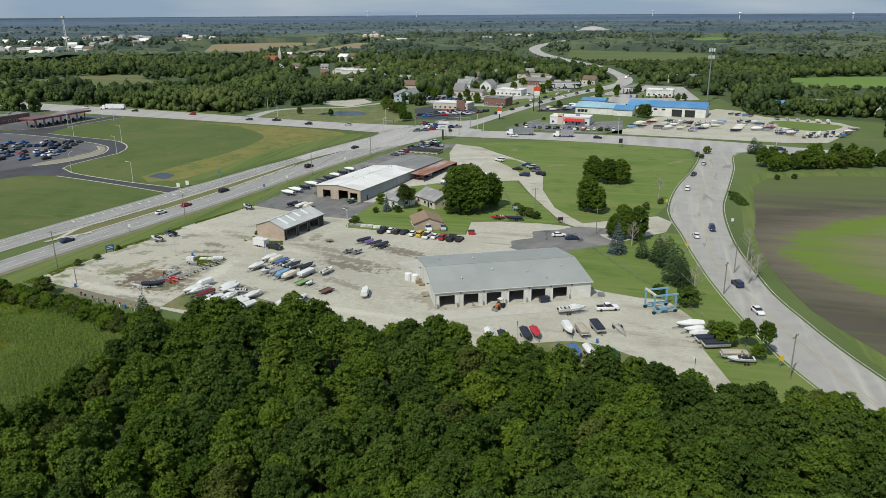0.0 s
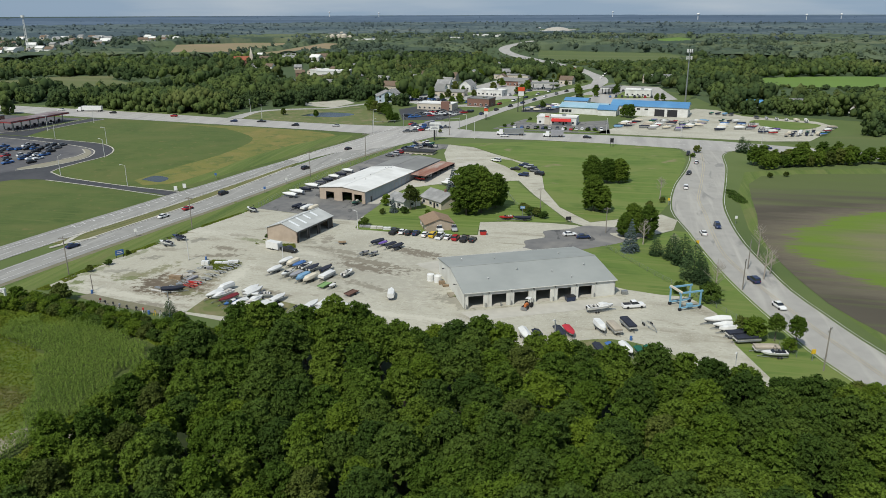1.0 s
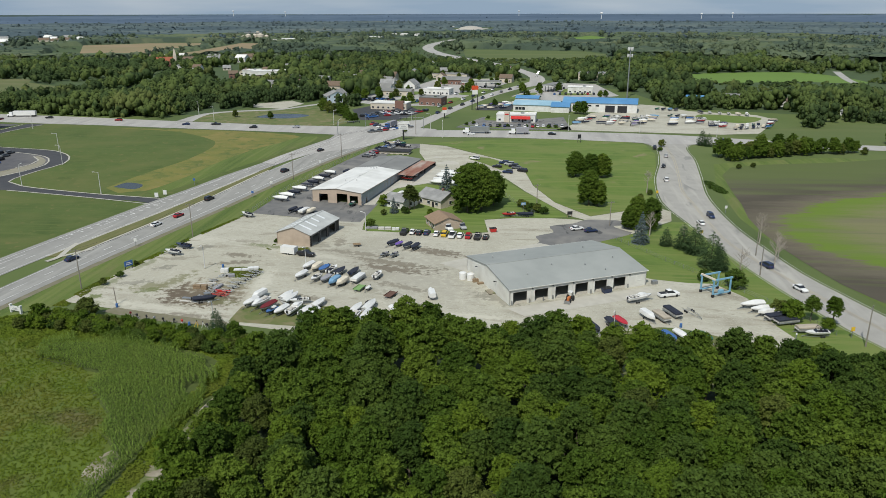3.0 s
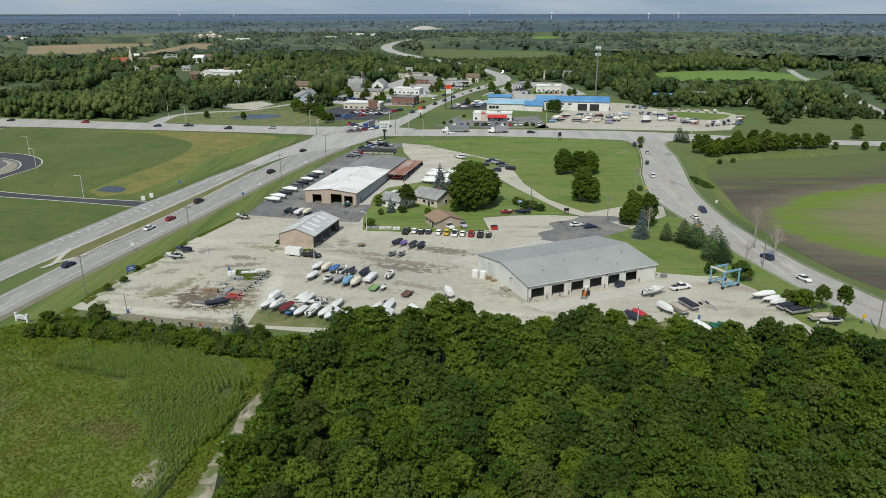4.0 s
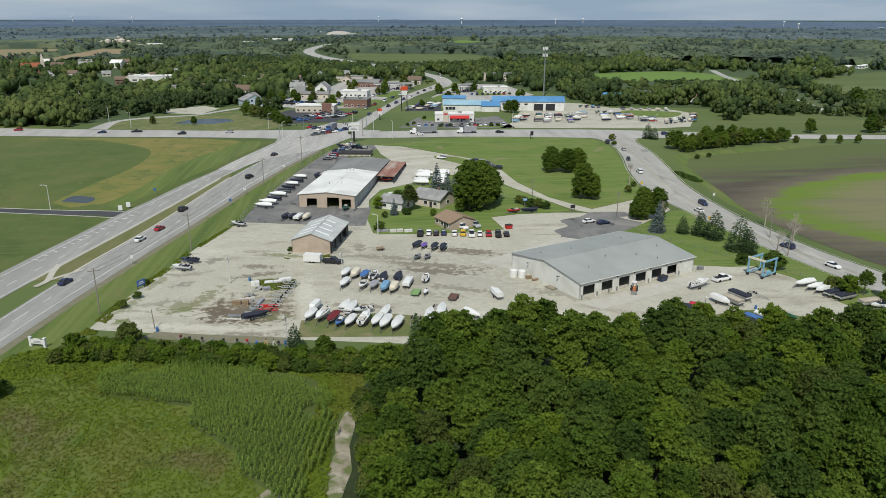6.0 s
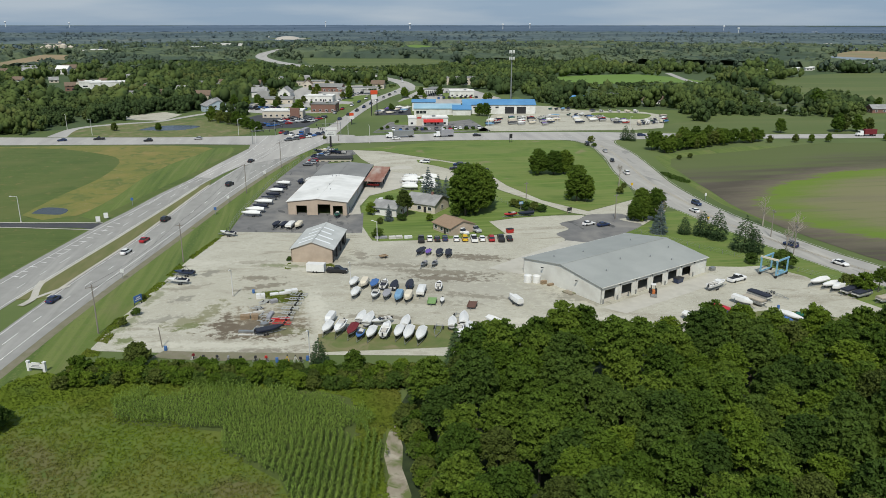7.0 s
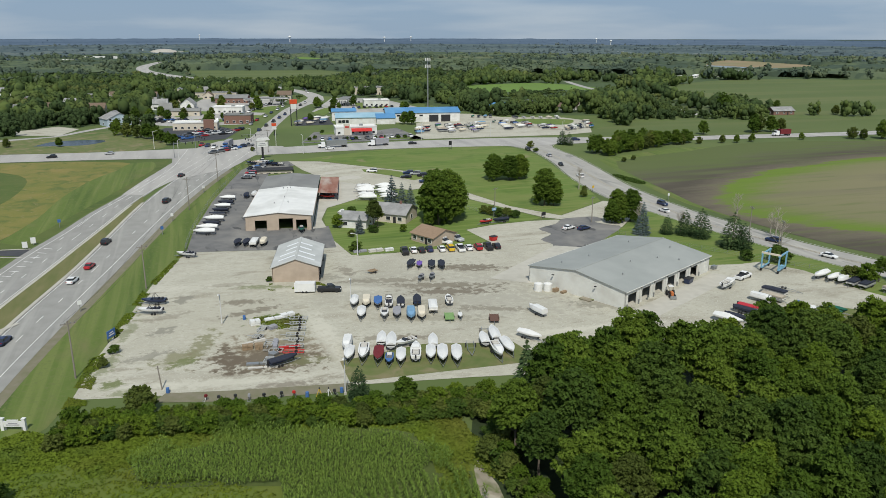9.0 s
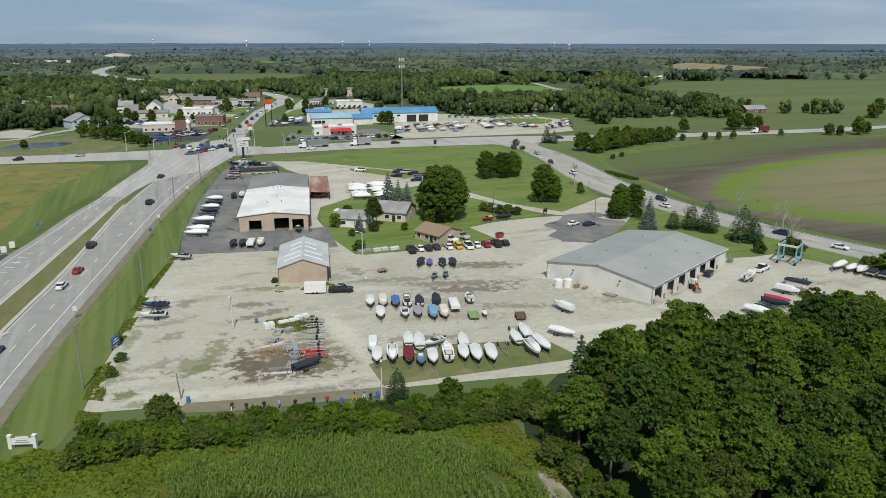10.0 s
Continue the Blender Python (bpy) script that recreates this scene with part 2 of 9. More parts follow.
BLUE_ROOF = mat("blue_roof", (0.085, 0.235, 0.44), (0.07, 0.2, 0.38), 0.4, 0.5, col3=(0.12, 0.29, 0.48), scale3=0.1)
PALEBLUE = mat("faded_blue_roof", (0.27, 0.43, 0.52), (0.22, 0.37, 0.46), 0.4, 0.5, col3=(0.33, 0.48, 0.56), scale3=0.1)
RED = mat("red_paint", (0.50, 0.035, 0.03), (0.42, 0.03, 0.028), 1.0, 0.4)
ORANGE = mat("orange_red_panel", (0.62, 0.09, 0.03), (0.55, 0.075, 0.03), 1.0, 0.4)
DARK = mat("dark_trim", (0.03, 0.03, 0.033), (0.022, 0.022, 0.025), 1.5, 0.6)
BLACK_ROOF = mat("black_felt", (0.028, 0.028, 0.03), (0.04, 0.04, 0.042), 0.6, 0.9)
STEEL = mat("galvanised_steel", (0.36, 0.37, 0.37), (0.29, 0.3, 0.3), 3.0, 0.4, 0.6)
WOODPOLE = mat("weathered_pole", (0.25, 0.225, 0.19), (0.18, 0.16, 0.135), 2.0, 0.9, stretch=(1, 1, 0.1))
TIMBER = mat("timber", (0.30, 0.22, 0.14), (0.22, 0.16, 0.10), 2.0, 0.85, stretch=(1, 0.2, 1))
BLUE_STEEL = mat("pale_blue_steel", (0.20, 0.40, 0.53), (0.16, 0.33, 0.45), 1.5, 0.5)
WHITE = mat("white_gelcoat", (0.7, 0.7, 0.675), (0.63, 0.63, 0.61), 0.8, 0.35, spec=0.5)
WRAP = mat("white_shrink_wrap", (0.68, 0.68, 0.655), (0.6, 0.605, 0.59), 0.9, 0.5, bump=0.06, bscale=1.6)
CREAM = mat("cream_cover", (0.62, 0.56, 0.44), (0.55, 0.5, 0.4), 0.9, 0.8, bump=0.04, bscale=2)
NAVY = mat("navy_cover", (0.018, 0.022, 0.035), (0.03, 0.034, 0.05), 1.2, 0.75, bump=0.04, bscale=2)
BLUECOVER = mat("blue_canvas", (0.06, 0.15, 0.36), (0.05, 0.12, 0.30), 1.2, 0.8, bump=0.04, bscale=2)
SKYCOVER = mat("pale_blue_canvas", (0.17, 0.31, 0.46), (0.14, 0.27, 0.40), 1.2, 0.8, bump=0.04, bscale=2)
GREYCOVER = mat("grey_canvas", (0.30, 0.30, 0.32), (0.25, 0.25, 0.27), 1.2, 0.8, bump=0.04, bscale=2)
GREENCOVER = mat("green_canvas", (0.015, 0.115, 0.075), (0.012, 0.09, 0.06), 1.2, 0.8, bump=0.04, bscale=2)
TANCOVER = mat("tan_canvas", (0.40, 0.35, 0.28), (0.34, 0.3, 0.24), 1.2, 0.8, bump=0.04, bscale=2)
REDCOVER = mat("red_canvas", (0.45, 0.03, 0.045), (0.38, 0.028, 0.04), 1.2, 0.7, bump=0.04, bscale=2)
MAROON = mat("maroon_canvas", (0.16, 0.02, 0.025), (0.13, 0.018, 0.022), 1.2, 0.8)
PURPLE = mat("purple_cover", (0.16, 0.09, 0.36), (0.13, 0.08, 0.30), 1.2, 0.7)
NAVYHULL = mat("navy_hull", (0.02, 0.035, 0.085), (0.018, 0.03, 0.07), 0.7, 0.25, spec=0.5)
GREENHULL = mat("green_hull", (0.02, 0.12, 0.08), (0.018, 0.1, 0.07), 0.7, 0.3, spec=0.5)
GLASS = mat("tinted_glass", (0.02, 0.024, 0.03), (0.026, 0.03, 0.036), 1.0, 0.08, spec=0.6)
RUBBER = mat("tyre_rubber", (0.02, 0.02, 0.02), (0.03, 0.03, 0.03), 3.0, 0.9)
UPHOLSTERY = mat("pale_vinyl", (0.55, 0.53, 0.48), (0.48, 0.46, 0.42), 2.0, 0.6)
BARK = mat("bark", (0.13, 0.105, 0.08), (0.09, 0.072, 0.055), 2.0, 0.95, stretch=(1, 1, 0.2), bump=0.02)
DEADWOOD = mat("bleached_wood", (0.36, 0.32, 0.27), (0.28, 0.25, 0.21), 2.0, 0.95, stretch=(1, 1, 0.2))


def leaf_mat(name, col, col2, per=0.28, island=0.22):
    return mat(name, col, col2, 0.35, 0.75, per=per, island=island, through_leaf=0.34, spec=0.15)


LEAF = [leaf_mat("leaf_green", (0.074, 0.126, 0.015), (0.094, 0.152, 0.019)),
        leaf_mat("leaf_bright", (0.082, 0.138, 0.013), (0.102, 0.162, 0.016)),
        leaf_mat("leaf_dark", (0.058, 0.102, 0.017), (0.074, 0.122, 0.02)),
        leaf_mat("leaf_olive", (0.090, 0.122, 0.024), (0.113, 0.142, 0.03))]
NEEDLE = leaf_mat("needles", (0.05, 0.09, 0.034), (0.066, 0.11, 0.042))
BLUESPRUCE = leaf_mat("blue_needles", (0.092, 0.124, 0.124), (0.113, 0.146, 0.143))
# From the second on, distance haze is painted into the leaf colour as added blue.
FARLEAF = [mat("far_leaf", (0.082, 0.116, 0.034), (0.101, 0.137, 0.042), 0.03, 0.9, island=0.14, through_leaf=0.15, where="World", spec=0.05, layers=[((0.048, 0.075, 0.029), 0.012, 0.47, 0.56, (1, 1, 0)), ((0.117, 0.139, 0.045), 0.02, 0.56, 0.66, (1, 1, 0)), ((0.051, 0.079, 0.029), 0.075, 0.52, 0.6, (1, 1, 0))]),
           mat("middle_leaf_hazed", (0.102, 0.134, 0.077), (0.122, 0.154, 0.088), 0.015, 0.9, island=0.14, through_leaf=0.15, where="World", spec=0.05, layers=[((0.067, 0.094, 0.069), 0.006, 0.47, 0.56, (1, 1, 0)), ((0.143, 0.164, 0.097), 0.009, 0.56, 0.66, (1, 1, 0)), ((0.067, 0.094, 0.063), 0.05, 0.52, 0.62, (1, 1, 0))]),
           mat("farther_leaf_hazed", (0.106, 0.141, 0.142), (0.123, 0.158, 0.155), 0.01, 0.9, island=0.14, through_leaf=0.15, where="World", spec=0.05, layers=[((0.076, 0.106, 0.119), 0.004, 0.47, 0.56, (0.5, 1, 0)), ((0.145, 0.170, 0.155), 0.005, 0.57, 0.68, (0.5, 1, 0)), ((0.075, 0.105, 0.115), 0.03, 0.52, 0.62, (0.6, 1, 0))]),
           mat("farthest_leaf_hazed", (0.109, 0.152, 0.210), (0.125, 0.170, 0.227), 0.006, 0.9, island=0.1, through_leaf=0.15, where="World", spec=0.05, layers=[((0.086, 0.124, 0.176), 0.002, 0.45, 0.6, (0.4, 1, 0)), ((0.090, 0.130, 0.181), 0.012, 0.5, 0.62, (0.3, 1, 0))])]
# Base green darkened so gaps between far trees look shaded; paler patches are open ground.
FARFLOOR_SHADED = mat("far_woodland_floor", (0.05, 0.078, 0.03), (0.066, 0.096, 0.036), 0.05, 0.95, where="World", col3=(0.1, 0.12, 0.05), scale3=0.006, lo3=0.58, hi3=0.72)
# Blue of the far haze is mixed into this ground colour.
FARPLAIN_HAZED = mat("far_wooded_plain", (0.054, 0.08, 0.075), (0.064, 0.092, 0.086), 0.012, 0.95, where="World", spec=0.05, layers=[((0.085, 0.106, 0.086), 0.004, 0.58, 0.72, (0.3, 1, 0)), ((0.045, 0.068, 0.066), 0.003, 0.5, 0.65, (0.3, 1, 0))])
CORN = mat("maize_leaf", (0.118, 0.186, 0.028), (0.148, 0.215, 0.035), 0.25, 0.7, island=0.3, where="World", through_leaf=0.25, spec=0.2)



def field_mat():
    """Drying farm field: a green and tan crop inside a dark ring of bare soil, paler and weedy outside."""
    m = bpy.data.materials.new("drying_field")
    m.use_nodes = True
    n, link = m.node_tree.nodes, m.node_tree.links.new
    n["Principled BSDF"].inputs["Roughness"].default_value = 0.95
    n["Principled BSDF"].inputs["Specular IOR Level"].default_value = 0.1
    pos = n.new("ShaderNodeNewGeometry").outputs["Position"]

    def tex(scale, stretch, turn):
        mp = n.new("ShaderNodeMapping")
        mp.inputs["Scale"].default_value, mp.inputs["Rotation"].default_value = stretch, (0, 0, radians(turn))
        link(pos, mp.inputs[0])
        x = n.new("ShaderNodeTexNoise")
        x.inputs["Scale"].default_value, x.inputs["Detail"].default_value = scale, 6
        link(mp.outputs[0], x.inputs["Vector"])
        return x.outputs["Fac"]

    def calc(op, a, b):
        x = n.new("ShaderNodeMath")
        x.operation = op
        for sock, v in zip(x.inputs, (a, b)):
            if isinstance(v, float):
                sock.default_value = v
            else:
                link(v, sock)
        return x.outputs[0]

    def ramp(fac, stops):
        x = n.new("ShaderNodeValToRGB")
        while len(x.color_ramp.elements) < len(stops):
            x.color_ramp.elements.new(0.5)
        for e, (p, c) in zip(x.color_ramp.elements, stops):
            e.position, e.color = p, (*c, 1)
        link(fac, x.inputs[0])
        return x.outputs[0]

    def blend(fac, lo, hi, most, a, b):
        r = n.new("ShaderNodeMapRange")
        r.inputs[1].default_value, r.inputs[2].default_value, r.inputs[4].default_value = lo, hi, most
        link(fac, r.inputs[0])
        x = n.new("ShaderNodeMix")
        x.data_type = "RGBA"
        x.inputs[7].default_value = (*b, 1)
        link(r.outputs[0], x.inputs[0])
        link(a, x.inputs[6])
        return x.outputs[2]

    # distance from the middle of the crop, 1 at its rim
    mp = n.new("ShaderNodeMapping")
    mp.inputs["Location"].default_value, mp.inputs["Scale"].default_value = (-195 / 155, -238 / 71, 0), (1 / 155, 1 / 71, 0)
    link(pos, mp.inputs[0])
    ln = n.new("ShaderNodeVectorMath")
    ln.operation = "LENGTH"
    link(mp.outputs[0], ln.inputs[0])
    along = tex(0.1, (0.2, 1.6, 1), 14)
    d = calc("ADD", ln.outputs["Value"], calc("MULTIPLY", calc("SUBTRACT", along, 0.5), 0.17))
    d = calc("ADD", d, calc("MULTIPLY", calc("SUBTRACT", tex(0.7, (0.4, 1.4, 1), 14), 0.5), 0.1))
    crop = ramp(calc("MULTIPLY", d, 0.5), ((0.0, (0.2, 0.18, 0.1)), (0.3, (0.19, 0.175, 0.1)), (0.41, (0.17, 0.168, 0.085)), (0.445, (0.14, 0.172, 0.052)), (0.465, (0.122, 0.178, 0.034)), (0.487, (0.12, 0.178, 0.03)),
                                           (0.5, (0.135, 0.12, 0.082)), (0.52, (0.115, 0.1, 0.075)), (0.56, (0.078, 0.069, 0.053)), (0.66, (0.092, 0.083, 0.062)), (0.8, (0.1, 0.096, 0.062))))
    crop = blend(tex(0.06, (0.25, 1.5, 1), 16), 0.5, 0.68, 0.5, crop, (0.14, 0.128, 0.088))
    crop = blend(tex(0.16, (0.15, 2.0, 1), 16), 0.54, 0.7, 0.45, crop, (0.105, 0.135, 0.045))
    xyz = n.new("ShaderNodeSeparateXYZ")
    link(pos, xyz.inputs[0])
    back = calc("SUBTRACT", xyz.outputs[1], calc("MULTIPLY", xyz.outputs[0], 0.2))
    back = calc("ADD", back, calc("MULTIPLY", calc("SUBTRACT", along, 0.5), 70.0))
    crop = blend(back, 276.0, 306.0, 0.75, crop, (0.098, 0.13, 0.042))
    link(crop, n["Principled BSDF"].inputs["Base Color"])
    return m


# ---- mesh helpers ----
def ground_z(x, y):
    s = min(max((y - 235) / 130, 0.0), 1.0)
    return 3.4 * s * s * (3 - 2 * s)


class Shape:
    """Vertices and faces gathered for one mesh."""

    def __init__(self):
        self.v, self.f = [], []

    def add(self, verts, faces):
        k = len(self.v)
        self.v += [tuple(p) for p in verts]
        self.f += [tuple(i + k for i in f) for f in faces]
        return self

    def box(self, c, s, rz=0.0, taper=1.0):
        x, y, z = (a / 2 for a in s)
        ca, sa = math.cos(radians(rz)), math.sin(radians(rz))
        pts = []
        for dz, k in ((-z, 1.0), (z, taper)):
            for dx, dy in ((-x, -y), (x, -y), (x, y), (-x, y)):
                dx, dy = dx * k, dy * k
                pts.append((c[0] + dx * ca - dy * sa, c[1] + dx * sa + dy * ca, c[2] + dz))
        return self.add(pts, [(3, 2, 1, 0), (4, 5, 6, 7), (0, 1, 5, 4), (1, 2, 6, 5), (2, 3, 7, 6), (3, 0, 4, 7)])

    def tube(self, p, q, r, r2=None, n=8):
        p, q = Vector(p), Vector(q)
        r2 = r if r2 is None else r2
        d = (q - p).normalized()
        a = d.orthogonal().normalized()
        b = d.cross(a)
        pts = [o + (a * math.cos(2 * math.pi * i / n) + b * math.sin(2 * math.pi * i / n)) * k for o, k in ((p, r), (q, r2)) for i in range(n)]
        faces = [(i, (i + 1) % n, n + (i + 1) % n, n + i) for i in range(n)]
        return self.add(pts, faces + [tuple(range(n))[::-1], tuple(range(n, 2 * n))])

    def loft(self, rings, closed=True, caps=True):
        n = len(rings[0])
        pts = [p for r in rings for p in r]
        faces = []
        for k in range(len(rings) - 1):
            for i in range(n if closed else n - 1):
                j = (i + 1) % n
                faces.append((k * n + i, k * n + j, (k + 1) * n + j, (k + 1) * n + i))
        if caps:
            faces += [tuple(range(n))[::-1], tuple(range((len(rings) - 1) * n, len(rings) * n))]
        return self.add(pts, faces)

    def prism(self, profile, x0, x1):
        """A profile of (y, z) drawn out along x."""
        return self.loft([[(x0, y, z) for y, z in profile], [(x1, y, z) for y, z in profile]])

    def mesh(self, name, smooth=False):
        me = bpy.data.meshes.new(name)
        me.from_pydata(self.v, [], self.f)
        me.update()
        if smooth:
            me.shade_smooth()
        return me


def part(name, shape, material, parent=None, label="", smooth=False, at=None):
    me = shape.mesh(name, smooth) if isinstance(shape, Shape) else shape
    if len(me.materials) == 0:
        me.materials.append(material)
    ob = new(name, me)
    if parent is not None:
        ob.parent = parent
    if at is not None:
        ob.matrix_basis = at
    if label:
        ob["label"] = label
    return ob


def thing(name, label, category, group="", kind="", at=None):
    e = new(name)
    e.empty_display_size = 0.5
    if at is not None:
        e.matrix_basis = at
    return tagged(e, label, category, group, kind)


def on_ground(x, y, rz=0.0, lift=0.0):
    return pose(x, y, ground_z(x, y) + lift, 0, 0, rz)


def smooth_line(pts, step=6.0):
    """A polyline rounded through its points."""
    p = [Vector((a[0], a[1])) for a in pts]
    out = []
    for i in range(len(p) - 1):
        a, b, c, d = p[max(i - 1, 0)], p[i], p[i + 1], p[min(i + 2, len(p) - 1)]
        n = max(1, int((c - b).length / step))
        for k in range(n):
            t = k / n
            out.append(0.5 * (2 * b + (c - a) * t + (2 * a - 5 * b + 4 * c - d) * t * t + (3 * b - a - 3 * c + d) * t ** 3))
    return out + [p[-1]]


def patch(name, poly, material, lift, label, category="ground", thick=0.0):
    """A level sheet of ground with the given outline, draped over the slope."""
    bm = bmesh.new()
    ring = []
    for p in poly:
        if not ring or (p[0] - ring[-1][0]) ** 2 + (p[1] - ring[-1][1]) ** 2 > 0.04:
            ring.append((p[0], p[1]))
    if (ring[0][0] - ring[-1][0]) ** 2 + (ring[0][1] - ring[-1][1]) ** 2 < 0.04:
        ring.pop()
    poly = ring
    n = len(poly)
    flat_v, _, flat_f, _, _, _ = geometry.delaunay_2d_cdt([Vector(p) for p in poly], [], [list(range(n))], 1, 0.001)
    verts = [bm.verts.new((p.x, p.y, 0)) for p in flat_v]
    for f in flat_f:
        bm.faces.new([verts[i] for i in f])
    ys = [p[1] for p in poly]
    for y in range(235, 370, 13):
        if min(ys) < y < max(ys):
            bmesh.ops.bisect_plane(bm, geom=bm.verts[:] + bm.edges[:] + bm.faces[:], plane_co=(0, y, 0), plane_no=(0, 1, 0))
    bm.normal_update()
    bmesh.ops.reverse_faces(bm, faces=[f for f in bm.faces if f.normal.z < 0])
    for v in bm.verts:
        v.co.z = ground_z(v.co.x, v.co.y) + lift
    if thick:
        ex = bmesh.ops.extrude_edge_only(bm, edges=[e for e in bm.edges if e.is_boundary])
        for v in [g for g in ex["geom"] if isinstance(g, bmesh.types.BMVert)]:
            v.co.z -= thick
    me = bpy.data.meshes.new(name)
    bm.to_mesh(me)
    bm.free()
    me.materials.append(material)
    return tagged(new(name, me), label, category, kind="structure")


def offset(line, d):
    out = []
    for i, p in enumerate(line):
        a, b = line[max(i - 1, 0)], line[min(i + 1, len(line) - 1)]
        t = (b - a).normalized()
        out.append(Vector((p.x - t.y * d, p.y + t.x * d)))
    return out


def stripe(shape, line, width, lift, dash=0.0, gap=0.0):
    """Painted line along a polyline, whole or dashed."""
    run = 0.0
    for a, b in zip(line, line[1:]):
        n = max(1, int((b - a).length / 3.0))
        for k in range(n):
            p, q = a.lerp(b, k / n), a.lerp(b, (k + 1) / n)
            run += (q - p).length
            if dash and run % (dash + gap) > dash:
                continue
            t = (q - p).normalized() * width / 2
            s = [(p.x - t.y, p.y + t.x), (p.x + t.y, p.y - t.x), (q.x + t.y, q.y - t.x), (q.x - t.y, q.y + t.x)]
            shape.add([(x, y, ground_z(x, y) + lift) for x, y in s], [(0, 1, 2, 3)])


def inside(x, y, poly):
    c, j = False, len(poly) - 1
    for i in range(len(poly)):
        (xi, yi), (xj, yj) = poly[i][:2], poly[j][:2]
        if (yi > y) != (yj > y) and x < (xj - xi) * (y - yi) / (yj - yi) + xi:
            c = not c
        j = i
    return c


def soft_stains(m, spots):
    """Soft-edged, ragged stains worn into a ground material: x, y, half length, half width, turn, colour, strength."""
    n, link = m.node_tree.nodes, m.node_tree.links.new
    sock = n["Principled BSDF"].inputs["Base Color"]
    col = sock.links[0].from_socket
    pos = n.new("ShaderNodeNewGeometry").outputs["Position"]
    rag = n.new("ShaderNodeTexNoise")
    rag.inputs["Scale"].default_value, rag.inputs["Detail"].default_value, rag.inputs["Roughness"].default_value = 0.5, 9, 0.66
    link(pos, rag.inputs["Vector"])
    for x, y, rx, ry, turn, tone, strength in spots:
        mp = n.new("ShaderNodeMapping")
        mp.vector_type = "TEXTURE"
        mp.inputs["Location"].default_value = (x, y, 0)
        mp.inputs["Rotation"].default_value = (0, 0, radians(turn))
        mp.inputs["Scale"].default_value = (rx, ry, 1e5)
        link(pos, mp.inputs["Vector"])
        size = n.new("ShaderNodeVectorMath")
        size.operation = "LENGTH"
        link(mp.outputs[0], size.inputs[0])
        edge = n.new("ShaderNodeMath")
        edge.operation = "MULTIPLY_ADD"
        edge.inputs[1].default_value = -4.6
        link(rag.outputs["Fac"], edge.inputs[0])
        link(size.outputs["Value"], edge.inputs[2])
        fade = n.new("ShaderNodeMapRange")
        fade.interpolation_type = "SMOOTHSTEP"
        fade.inputs[1].default_value, fade.inputs[2].default_value = -1.75, -1.15
        fade.inputs[3].default_value, fade.inputs[4].default_value = strength, 0.0
        link(edge.outputs[0], fade.inputs[0])
        mx = n.new("ShaderNodeMix")
        mx.data_type = "RGBA"
        link(fade.outputs[0], mx.inputs[0])
        link(col, mx.inputs[6])
        mx.inputs[7].default_value = (*tone, 1)
        col = mx.outputs[2]
    link(col, sock)


